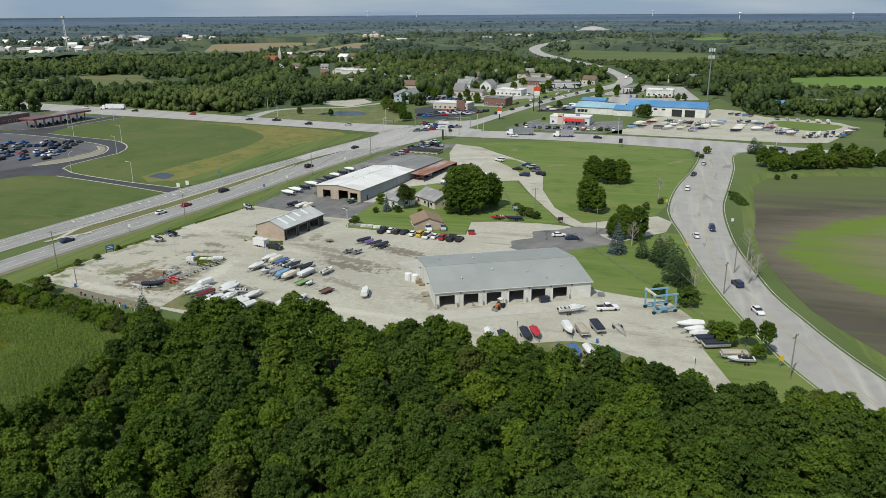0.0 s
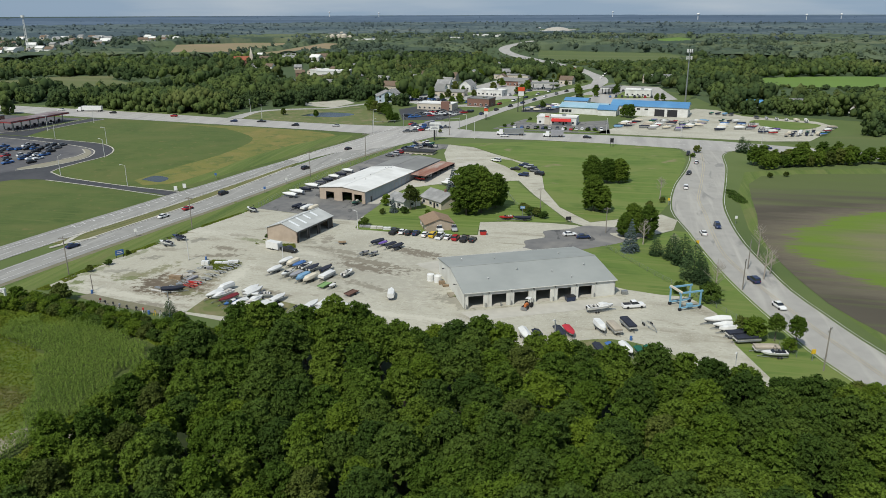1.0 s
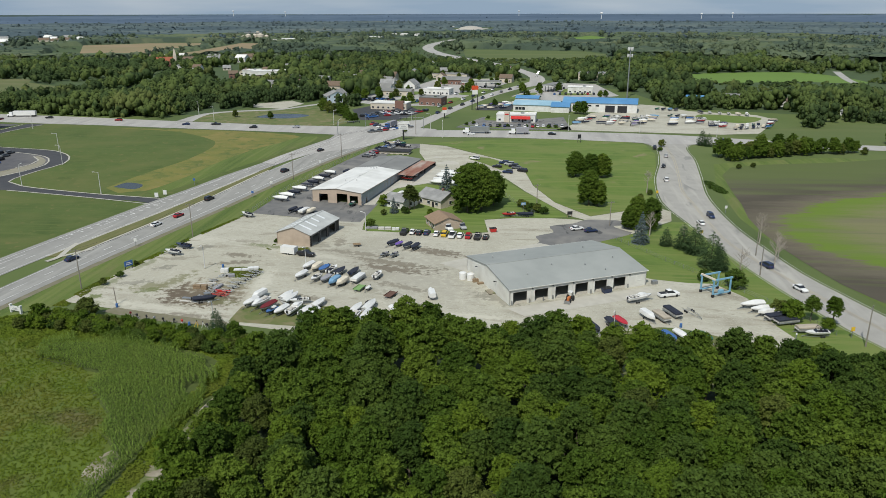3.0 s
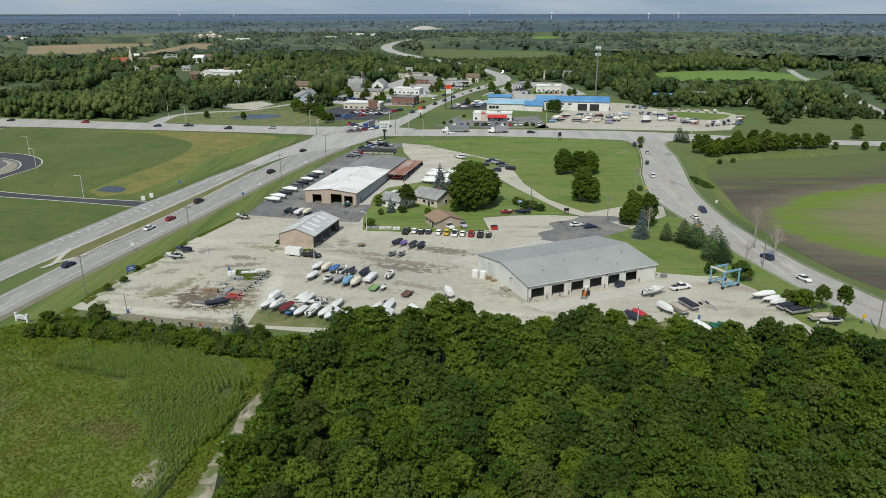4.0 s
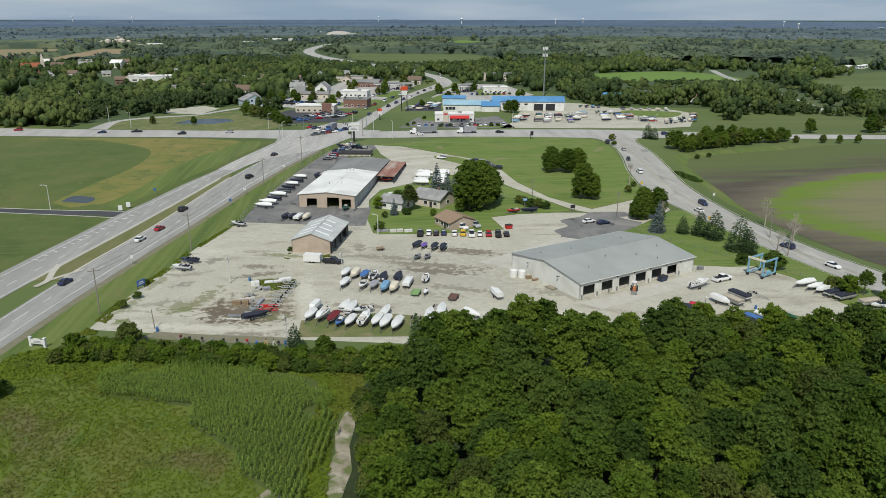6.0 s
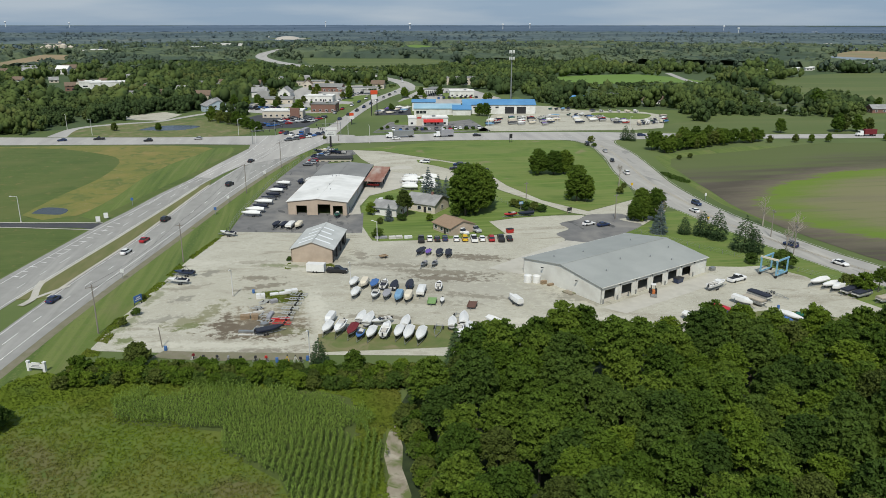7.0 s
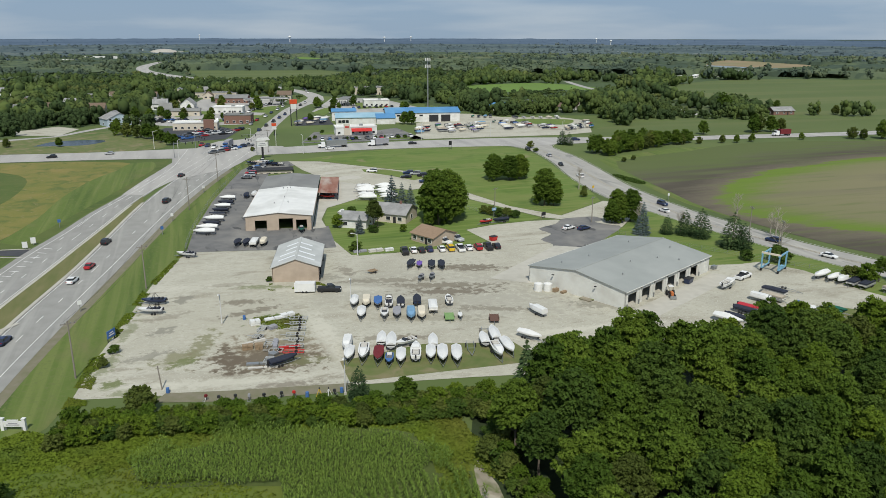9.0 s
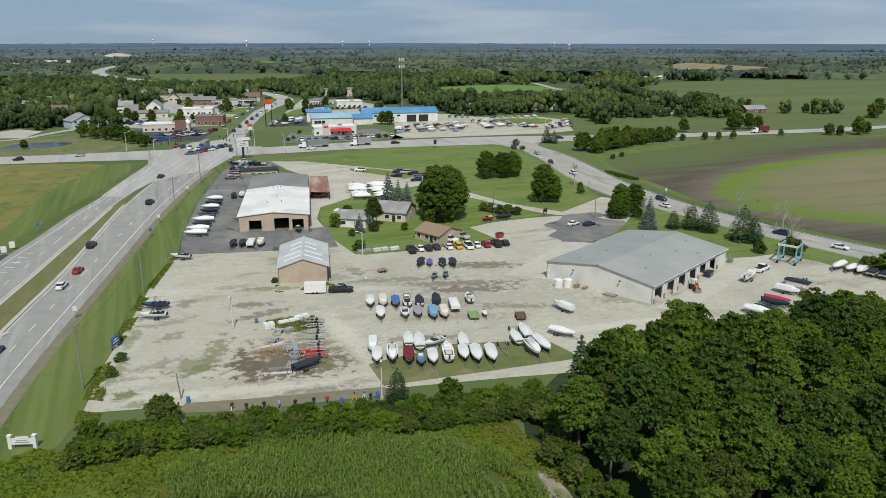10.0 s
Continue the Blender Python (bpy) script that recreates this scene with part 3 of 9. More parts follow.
BROWN, GREY, OLIVE, EARTH, PALE = (0.17, 0.148, 0.108), (0.215, 0.205, 0.165), (0.13, 0.155, 0.055), (0.125, 0.1, 0.07), (0.52, 0.5, 0.415)
soft_stains(GRAVEL, [(-90, 196, 34, 16, -18, (0.32, 0.305, 0.25), 0.55), (-76, 180, 22, 10, -15, (0.33, 0.315, 0.26), 0.5), (-134, 190, 24, 20, 0, (0.37, 0.35, 0.275), 0.4),
                     (-146.8, 206.3, 3.6, 2.0, 62, GREY, 0.85), (-133.9, 200, 5.2, 2.0, -10, BROWN, 0.8), (-131.9, 193, 7.0, 1.7, 15, BROWN, 0.8), (-151.4, 186.6, 2.8, 2.0, 30, GREY, 0.8), (-150.3, 195.6, 5.0, 1.8, 20, BROWN, 0.4),
                     (-143.3, 176, 2.4, 8.5, -18, (0.2, 0.195, 0.11), 0.85), (-148, 171, 5.0, 3.6, 20, (0.2, 0.195, 0.11), 0.8), (-147, 169, 3.0, 2.0, 20, OLIVE, 0.7), (-139.5, 169.5, 4.6, 1.5, 10, EARTH, 0.6), (-137, 166.5, 2.2, 5.0, 5, EARTH, 0.8), (-129.5, 153.2, 6.5, 1.5, -8, EARTH, 0.6), (-153.6, 174.3, 4.6, 1.6, 20, GREY, 0.7),
                     (-159.5, 163, 2.4, 1.8, 20, OLIVE, 0.9), (-161, 172, 1.6, 6, -12, OLIVE, 0.6), (-157, 159, 3, 1.4, -10, OLIVE, 0.6), (-158, 190, 1.3, 7, -12, OLIVE, 0.5), (-127, 209, 8, 1.6, -16, OLIVE, 0.65), (-136, 214, 6, 1.6, -10, BROWN, 0.4), (-112, 212, 4, 3, 0, GREY, 0.5),
                     (-129.5, 168, 12, 9.5, -12, (0.2, 0.165, 0.112), 0.85), (-131, 165, 10, 6.5, -12, EARTH, 0.85), (-138.5, 167, 2.6, 6.5, 5, EARTH, 0.9), (-125, 180, 3.6, 8.5, 8, (0.24, 0.225, 0.15), 0.7), (-127, 186, 5.8, 3.4, -15, (0.1, 0.14, 0.04), 0.9), (-126, 163, 6, 2.2, -10, (0.15, 0.16, 0.07), 0.6),
                     (-72.9, 208.6, 11, 2.8, -20, EARTH, 0.75), (-87, 197.5, 18, 2.4, -16, BROWN, 0.8), (-84, 191.8, 12, 2.6, -16, EARTH, 0.75), (-97, 205, 12, 2.0, -10, BROWN, 0.6), (-79, 177.7, 9, 1.8, -22, BROWN, 0.6), (-53, 172, 7, 3.4, -35, GREY, 0.7), (-101.5, 167.2, 5, 1.4, -14, EARTH, 0.55), (-107, 169, 5, 1.8, -10, BROWN, 0.6),
                     (-105.6, 216, 2, 5, 10, EARTH, 0.5), (-94, 176, 14, 2.0, -15, (0.26, 0.245, 0.19), 0.6), (-100, 188, 12, 2.4, -15, (0.27, 0.255, 0.2), 0.6), (-66, 160, 22, 1.6, -4, PALE, 0.6), (-118, 174, 2.4, 16, 4, PALE, 0.6), (-112, 203, 18, 2.2, -14, PALE, 0.5), (-140, 158, 18, 1.8, -10, PALE, 0.5)])
OFFICE_ROOF = mat("office_shingles", (0.27, 0.19, 0.128), (0.235, 0.165, 0.108), 1.2, 0.9, bump=0.02, bscale=8)
TRAMPLED = mat("trampled_grass", (0.105, 0.138, 0.04), (0.15, 0.15, 0.062), 0.4, 0.95, where="World", bump=0.04, bscale=5, layers=[((0.2, 0.175, 0.095), 0.2, 0.52, 0.66, (1, 1, 0)), ((0.08, 0.12, 0.03), 0.12, 0.52, 0.7, (1, 1, 0))])
GALV = mat("galvanised_rail", (0.5, 0.51, 0.5), (0.4, 0.41, 0.4), 1.5, 0.5, 0.3)


# ---- ground and roads ----
def ground_sheet():
    xs = [-4800, -3000, -1500, -700, -400, -200, -100, 0, 100, 200, 400, 700, 1500, 3000, 4800]
    ys = [-1500, -600, -200, 0, 100, 200] + list(range(235, 370, 13)) + [368, 450, 600, 900, 1500, 2500, 3600, 4600]
    s = Shape()
    n = len(xs)
    s.add([(x, y, ground_z(x, y)) for y in ys for x in xs],
          [(j * n + i, j * n + i + 1, (j + 1) * n + i + 1, (j + 1) * n + i) for j in range(len(ys) - 1) for i in range(n - 1)])
    g = part("ground", s, FAR_GRASS)
    tagged(g, "flat green farmland and grassland reaching to the horizon", "ground", kind="structure")


ground_sheet()

WOODS_A = [(-104, 60), (-105, 110), (-99, 119), (-89, 127), (-78, 133), (-66, 136), (-50, 136), (-28, 133), (-8, 128), (10, 125), (28, 124), (44, 122), (80, 110), (90, 40), (-90, 40)]
patch("woodland_floor", [(-110, 20), (-107, 118), (-100, 134), (-86, 145), (-60, 146), (-38, 144), (-10, 136), (14, 132), (30, 126), (60, 118), (110, 90), (110, 20)], WOODFLOOR_SHADED, 0.02, "earth under the dense wood, its shade put into the colour", "ground")
patch("weed_field", [(-260, 20), (-240, 120), (-176, 138), (-165, 147), (-140, 143), (-112, 137), (-104, 128), (-106, 112), (-107, 20)], WEEDS, 0.03, "rough field of bright green weeds beside the maize", "field")
patch("bare_patch", smooth_line([(-118.4, 86), (-119.4, 91), (-117.4, 95.4), (-115.2, 93.6), (-114.6, 89), (-116, 85), (-118.4, 86)], 2), DIRT, 0.075, "patch of bare dry soil beside the maize", "ground")
patch("dirt_track", smooth_line([(-108.6, 74), (-110.2, 88), (-108.9, 93), (-109.4, 99), (-107.6, 104), (-107.9, 110), (-106.4, 117), (-105.2, 119), (-104.6, 112), (-105.4, 106), (-104.8, 99), (-106.2, 92), (-104.6, 84), (-105.4, 74)], 3), DIRT, 0.09, "narrow bare dirt track along the edge of the wood", "track")

EDGE_GRAVEL = mat("edge_gravel", (0.2, 0.178, 0.13), (0.15, 0.148, 0.085), 0.5, 0.95, where="World", bump=0.02, bscale=8)

# the yard
YARD = [(-165.5, 159), (-163, 177), (-159, 196), (-154.5, 219), (-149, 238), (-146, 247), (-131, 244), (-114, 240), (-106, 262), (-102, 264), (-103.4, 250), (-101, 230),
        (-90, 228.2), (-82, 228), (-66, 228.6), (-58, 231), (-60, 246), (-50, 249), (-36, 250), (-26, 249), (-16, 240), (-17, 231), (-38, 214), (-30, 200), (-10, 190), (-1, 188), (6, 188), (12, 178), (14, 160), (20, 141), (24, 128),
        (10, 128), (8, 140), (2, 150), (-6, 155.5), (-14, 157), (-24, 153), (-33, 148), (-44, 144), (-60, 141), (-84, 143), (-96, 145.5), (-116, 149), (-139, 153), (-152, 156)]
patch("gravel_yard", YARD, GRAVEL, 0.05, "pale worn gravel boat yard with tyre tracks", "yard")
patch("asphalt_apron", [(-146, 247), (-143.5, 270), (-136.5, 305), (-130, 330), (-122, 360), (-114, 376), (-100, 376), (-97, 366), (-111, 352), (-118, 315), (-127.5, 268), (-107, 262.5), (-101.6, 263.5), (-102.9, 247), (-103.6, 239), (-114, 239.6), (-131, 244.2)], ASPHALT, 0.07, "patched grey asphalt apron round the tan workshop", "yard")
patch("concrete_drive", [(-107, 261.5), (-98.6, 301), (-93, 329), (-88, 345), (-76, 332), (-74, 314), (-82, 298), (-91, 291), (-98, 286), (-102.4, 272), (-102.6, 262)], CONCRETE, 0.075, "pale concrete drive between the workshop and the lawn", "drive")
patch("gravel_drive", [(-100, 376), (-86, 371), (-74, 357), (-62, 345), (-51, 334), (-46, 322), (-42, 294), (-34, 270.5), (-22, 253.5), (3, 268), (8, 262), (6, 250), (-10, 233.5), (-17, 232),
                       (-18, 243.5), (-29, 253), (-38, 271), (-45.5, 286), (-54, 306), (-62, 303.5), (-74, 313), (-90, 328), (-97, 352)], GRAVEL, 0.08, "pale gravel and concrete drive looping to the county road", "drive")
patch("grass_island", [(-72, 346), (-62, 342.5), (-52, 331), (-50, 322), (-56, 319), (-64, 331), (-72, 340)], LAWN, 0.12, "small grass island inside the drive loop", "lawn")
patch("asphalt_parking", smooth_line([(-44, 216.4), (-41, 222), (-42, 228), (-36, 233), (-37, 240), (-29, 244), (-24, 249), (-17.6, 249.6), (-11.3, 248.4), (-10, 241), (-10.4, 233.5), (-20, 225), (-29.8, 217.4), (-38, 215.4), (-44, 216.4)], 2), ASPHALT, 0.085, "dark asphalt parking patch beside the grey building", "parking")
patch("concrete_pad", [(-71, 198), (-41, 220.5), (-33.5, 216), (-39, 208), (-62.5, 191)], CONCRETE, 0.09, "pale concrete pad behind the grey building", "pad")
patch("concrete_apron", [(-50.5, 165), (-46, 160.5), (-10, 178.5), (-12.5, 184)], CONCRETE, 0.09, "pale concrete apron before the open bays", "pad")
patch("house_lawn", smooth_line([(-102.6, 262), (-103.2, 250), (-102.6, 240), (-100.4, 230)], 3) + [Vector(p) for p in ((-99, 228.6), (-88, 228.6), (-77, 228.2), (-66, 229), (-58.5, 231.5), (-60, 246.5), (-50, 249.5), (-36, 250.5), (-30, 252.5), (-38, 271), (-46, 285.5), (-55, 305), (-63, 302), (-74, 312), (-83, 297), (-92, 290), (-98, 285), (-101.5, 272))], MOWN, 0.06, "mown striped lawn round the small house", "lawn")
patch("south_verge", smooth_line([(-44, 144), (-33, 148), (-24, 153), (-14, 157), (-6, 155.5), (2, 150), (8, 140), (10, 128)], 3) + [Vector((-10, 126)), Vector((-38, 132))], TRAMPLED, 0.055, "grass strip where boats are parked by the wood", "lawn")
patch("east_lawn", [(-38, 214), (-17, 231), (-10, 233), (6, 249), (12.4, 249), (14.6, 233), (18.2, 211), (22, 193), (26.4, 176.5), (31, 160.6), (36, 149), (46, 128), (24, 128), (20, 141), (14, 160), (12, 178), (6, 188), (-1, 188), (-10, 190), (-30, 200)], LAWN, 0.055, "green lawn between the grey building and the county road", "lawn")
patch("triangle_meadow", [(-98, 378), (-84, 384), (-50, 397), (-17, 396), (10, 391), (17, 384), (18, 358), (14, 332), (9, 305), (6, 282), (2, 268), (-22, 254), (-34, 271), (-42, 295), (-46, 322), (-51, 335), (-62, 346), (-86, 372)], LAWN, 0.05, "broad mown meadow between the roads", "lawn")
patch("boat_grass_strip", [(-118, 150.5), (-118, 160), (-100, 163), (-82, 158), (-80, 148)], TRAMPLED, 0.07, "thin trampled grass under a row of boats", "verge")
patch("edge_dirt", [(-150, 156.5), (-139, 154), (-118, 150.2), (-117, 147), (-140, 150), (-152, 153.5)], EDGE_GRAVEL, 0.07, "strip of brown bare soil along the hedge", "ground")
patch("verge_west", [(-181, 148), (-176, 175), (-170, 203), (-162, 240), (-147, 299), (-136, 335), (-124.5, 369), (-119, 384), (-108, 384), (-114, 376), (-122, 360), (-130, 330), (-136.5, 305), (-143.5, 270), (-146, 247), (-149, 238), (-154.5, 219), (-159, 196), (-163, 177), (-165.5, 159), (-168, 150), (-176, 138)], VERGE, 0.045, "mown roadside verge with a shallow ditch", "verge")

# the two carriageways, the cross road and the county road
E_RIGHT = smooth_line([(-196, 60), (-188, 110), (-180.5, 150), (-176, 176), (-170.5, 203), (-162.5, 240), (-155.5, 270), (-147.5, 300), (-136.5, 335), (-125, 369), (-114, 403), (-108, 422)])
E_LEFT = smooth_line([(-205, 60), (-198, 110), (-191, 150), (-185.5, 185), (-181.5, 207), (-175.5, 235), (-169, 268), (-163.5, 295), (-158, 318), (-150, 345), (-137, 385), (-124, 425)])
W_RIGHT = smooth_line([(-215, 60), (-207, 110), (-199, 150), (-193, 185), (-187, 214), (-183, 232), (-177, 258), (-170, 285), (-164, 308), (-158, 326), (-149, 355), (-138, 390), (-128, 425)])
W_LEFT = smooth_line([(-229, 60), (-221, 110), (-212, 150), (-204, 195), (-198, 225), (-191, 256), (-184, 277), (-177, 300), (-169, 321), (-161, 345), (-153.5, 372), (-150, 396), (-146, 428)])
patch("highway_northbound", E_LEFT + E_RIGHT[::-1], HIGHWAY, 0.10, "grey worn two lane carriageway with pale shoulders", "road")
patch("highway_southbound", W_RIGHT + W_LEFT[::-1], HIGHWAY, 0.104, "grey worn carriageway beside a grass median", "road")
CROSS_A = [(-188.9, 188.2), (-187.5, 192.4), (-188.9, 199.7), (-189.6, 206.5)]
CROSS_B = [(-187.0, 193.3), (-184.1, 197.6), (-181.3, 201.2)]
median_kerb = Shape()
stripe(median_kerb, [p for p in E_LEFT if 186 < p.y < 316], 0.6, 0.23)
stripe(median_kerb, [p for p in W_RIGHT if 192 < p.y < 312], 0.6, 0.23)
stripe(median_kerb, smooth_line(CROSS_A, 2), 1.7, 0.24)
stripe(median_kerb, smooth_line(CROSS_B, 2), 1.2, 0.25)
tagged(part("median_kerb", median_kerb, CONCRETE), "pale concrete kerbs and crossover of the grass median", "kerb", kind="structure")
edge = Shape()
stripe(edge, [p + Vector((1.0, -0.25)) for p in E_RIGHT if p.y < 365], 2.2, 0.06)
tagged(part("gravel_shoulder", edge, EDGE_GRAVEL), "brown gravel shoulder along the highway", "shoulder", kind="structure")
patch("highway_median", [p for p in E_LEFT if 186 < p.y < 316] + [Vector((-160.5, 320))] + [p for p in W_RIGHT if 192 < p.y < 312][::-1], MEDIAN, 0.2, "dry grass median strip with concrete kerbs", "median", thick=0.2)
patch("highway_median_south", [p for p in E_LEFT if p.y < 172] + [p for p in W_RIGHT if p.y < 176][::-1], MEDIAN, 0.2, "dry grass median strip with concrete kerbs", "median", thick=0.2)
patch("junction", [(-160.5, 322), (-150, 345), (-126, 366), (-113, 398), (-104, 399), (-96, 424), (-106, 428), (-110, 440), (-121, 456), (-128, 452), (-140, 430), (-160, 430), (-164, 408), (-151, 401), (-151, 388), (-157, 365), (-168, 325)], ROAD, 0.13, "pale concrete junction of the highway and cross road", "road")
patch("cross_road_west", smooth_line([(-900, 560), (-640, 500), (-499, 478), (-433, 466), (-380, 460), (-328, 453), (-278, 444), (-232, 437), (-190, 431), (-156, 430)], 20) + smooth_line([(-150, 400), (-180, 406), (-220, 411), (-261, 416), (-306, 422), (-352, 426), (-404, 434), (-465, 445), (-640, 470), (-900, 525)], 20), ROAD, 0.12, "pale concrete cross road with several lanes", "road")
patch("cross_road_east", smooth_line([(-104, 420), (-52, 423), (-17, 421.5), (15, 419), (39, 415), (76, 404), (100, 397), (123, 392), (160, 388), (194, 383), (232, 379), (290, 377), (420, 380), (700, 400)], 20) + smooth_line([(700, 388), (420, 368), (277, 367), (246, 364), (220, 366), (183, 370), (148, 374), (115, 379), (81, 384), (52, 386), (26, 387), (5, 391), (-24, 396), (-57, 399), (-83, 398), (-112, 398)], 20), ROAD, 0.122, "pale concrete cross road running east", "road")
patch("town_road", smooth_line([(-128, 448), (-110.3, 460.3), (-102.2, 494.7), (-87.5, 556.4), (-72.5, 613.2), (-53.2, 665.6), (-39.5, 708.6), (-38.5, 747.2), (-50, 813), (-76, 890), (-130, 1000), (-176, 1110), (-206, 1230), (-214, 1337), (-206, 1440), (-190, 1550)], 20) + smooth_line([(-178, 1550), (-190, 1430), (-196, 1335), (-188, 1230), (-160, 1120), (-114, 1010), (-62, 900), (-40, 822), (-26.5, 768), (-24.5, 718), (-30.2, 680), (-47.4, 648), (-70, 586), (-92.2, 499), (-108, 422)], 20), ROAD, 0.11, "pale concrete main road through the town", "road")
C_SHOULDER_L = smooth_line([(14, 396), (22.1, 376), (18.6, 342), (11.6, 310), (8.4, 284), (8.7, 268), (12.2, 249), (14.4, 233), (18.0, 211), (21.8, 193.2), (26.1, 176.5), (30.8, 160.6), (35.6, 149), (48, 121), (64, 90), (84, 50)])
C_SHOULDER_R = smooth_line([(46, 396), (34.5, 378), (31.6, 345), (27.4, 313), (23.8, 286.6), (23.4, 263.7), (24.6, 240.3), (27.2, 219.8), (30.7, 198.1), (35.4, 182.5), (40.3, 167.7), (46.5, 153), (58, 127), (74, 96), (95, 55)])
C_LEFT = offset(C_SHOULDER_L, -1.0)
C_RIGHT = offset(C_SHOULDER_R, 2.2)
patch("county_road_shoulders", C_SHOULDER_L + C_SHOULDER_R[::-1], SHOULDER, 0.09, "pale gravel shoulders of the county road", "road")
patch("county_road", C_LEFT + C_RIGHT[::-1], COUNTY, 0.11, "grey county road curving past the yard", "road")
# paint
def line_thing(name, label, material, runs):
    s = Shape()
    for line, w, dash, gap in runs:
        stripe(s, line, w, 0.235 if name == "median_kerb" else 0.17, dash, gap)
    tagged(part(name, s, material), label, "road marking", kind="structure")


line_thing("highway_lines", "white painted lane and edge lines", PAINT_W,
           [(offset(E_RIGHT, 2.6), 0.22, 0, 0), (offset(E_RIGHT, 6.4), 0.2, 4, 8), (offset(E_LEFT, -0.8), 0.2, 0, 0),
            (offset(W_LEFT, -2.2), 0.22, 0, 0), (offset(W_RIGHT, 0.8), 0.2, 0, 0), (offset(W_RIGHT, 4.5), 0.2, 4, 8), (offset(W_RIGHT, 8.2), 0.2, 1.5, 3)])
MIDC = smooth_line([(26.5, 378), (24.5, 345), (20.4, 312), (17.6, 290), (18.3, 272), (18.6, 248), (19.6, 226), (24.0, 206), (32.0, 178), (38.2, 160), (50, 131), (84, 68)])
line_thing("county_road_centre_lines", "faded yellow double centre line", PAINT_Y, [(offset(MIDC, 0.4), 0.2, 0, 0), (offset(MIDC, -0.4), 0.2, 0, 0)])
line_thing("county_road_edge_lines", "white painted edge lines", PAINT_W, [(offset(C_LEFT, -0.7), 0.13, 0, 0), (offset(C_RIGHT, 0.7), 0.13, 0, 0)])
CROSS_W = smooth_line([(-640, 485), (-482, 461), (-328, 437), (-232, 423), (-165, 415)], 20)
CROSS_E = smooth_line([(-90, 410), (-20, 409), (40, 401), (120, 386), (200, 376), (290, 372), (420, 374)], 20)
line_thing("cross_road_lines", "white and yellow lane lines", PAINT_W, [(offset(CROSS_W, 5), 0.25, 4, 8), (offset(CROSS_W, -5), 0.25, 4, 8), (offset(CROSS_E, 4.5), 0.25, 4, 8), (offset(CROSS_E, -4.5), 0.25, 4, 8)])
line_thing("median_kerb", "pale concrete kerb of the median", CONCRETE, [([p for p in offset(E_LEFT, 0.2) if 187 < p.y < 315], 0.8, 0, 0), ([p for p in offset(W_RIGHT, -0.2) if 193 < p.y < 311], 0.6, 0, 0)])
zig = Shape()
for k in range(14):
    a = Vector((-199.5 + 1.75 * k * 0.62, 212 + 6.3 * k * 0.62))
    stripe(zig, [a, a + Vector((2.4, -1.2))], 0.35, 0.17)
tagged(part("hatched_markings", zig, PAINT_W), "white diagonal hatch marks beside the turning lane", "road marking", kind="structure")

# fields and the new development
patch("far_woodland_floor", [(-4700, 640), (-900, 575), (-640, 510), (-420, 475), (-300, 462), (-262, 470), (-240, 505), (-170, 580), (-140, 640), (-120, 720), (-60, 760), (-20, 720), (40, 640), (60, 530), (150, 500), (262, 470), (700, 420), (2500, 900), (4700, 1200), (4700, 4500), (-4700, 4500)], FARFLOOR_SHADED, 0.02, "ground under the far woods, tree shade put into its colour", "ground")
patch("far_wooded_plain", [(-4700, 2000), (-2500, 2150), (-1200, 2300), (-200, 2380), (900, 2250), (2200, 2000), (4700, 1700), (4700, 5200), (-4700, 5200)], FARPLAIN_HAZED, 0.3, "wooded plain towards the horizon, haze put into its colour", "ground")
patch("west_meadow", [(-420, 240), (-413, 425), (-352, 424), (-306, 420), (-261, 414), (-220, 409), (-180, 404), (-152, 398), (-154, 372), (-162, 345), (-170, 321), (-178, 300), (-185, 277), (-192, 258), (-199, 225), (-205, 195), (-214, 150), (-240, 120), (-420, 140)], FIELDGRASS, 0.04, "wide mown grass field beyond the highway", "field")
patch("dry_strip", smooth_line([(-219, 277), (-214, 301), (-206.5, 326), (-204.8, 350), (-207.5, 367), (-217, 381.5), (-246, 403), (-284, 412), (-225, 409.4), (-186, 401.4), (-169, 392), (-173, 376), (-181, 356), (-188.6, 326), (-192.4, 299), (-200, 274), (-210, 270), (-219, 277)], 6), DRY, 0.06, "strip of tall yellow dry grass in a swale", "field")
patch("bank_strip", smooth_line([(-199, 273), (-192.4, 299), (-188.6, 326), (-181, 356), (-173, 376), (-169, 392), (-160, 394), (-158, 376), (-165.5, 346), (-175, 318), (-183, 296), (-193, 268)], 6), VERGE, 0.065, "green bank between the swale and the highway", "verge")
patch("swale_pond", smooth_line([(-216.4, 278.8), (-214.4, 285.8), (-205.8, 283), (-206, 276), (-216.4, 278.8)], 2), WATER, 0.07, "small dark pond in the swale", "pond")
patch("development_road", smooth_line([(-189, 263), (-202, 265), (-216, 267), (-240, 272), (-256, 276.5), (-266, 283)], 4) + smooth_line([(-267.4, 288), (-265, 302), (-261.3, 316), (-266.6, 329), (-276, 338), (-287, 343), (-311, 347), (-340, 353), (-372, 356), (-420, 360)], 5)
      + smooth_line([(-420, 352), (-367, 348), (-338, 345), (-306, 338), (-285, 331.5), (-274.5, 324.6), (-268.8, 313), (-271, 301), (-276, 290), (-285, 282.5), (-298, 262), (-330, 220)], 5)
      + smooth_line([(-318, 212), (-280, 258), (-273, 267.5), (-258, 270.5), (-236, 266.5), (-212, 261.5), (-196, 259), (-189, 256)], 5), TARMAC, 0.08, "fresh black access road curving through the new development", "road")
patch("station_drive", [(-338, 422), (-342, 400), (-344, 375), (-340, 354.5), (-370, 357.5), (-354, 372), (-350.5, 386), (-349.5, 423)], TARMAC, 0.085, "black drive between the highway and the fuel station", "road")
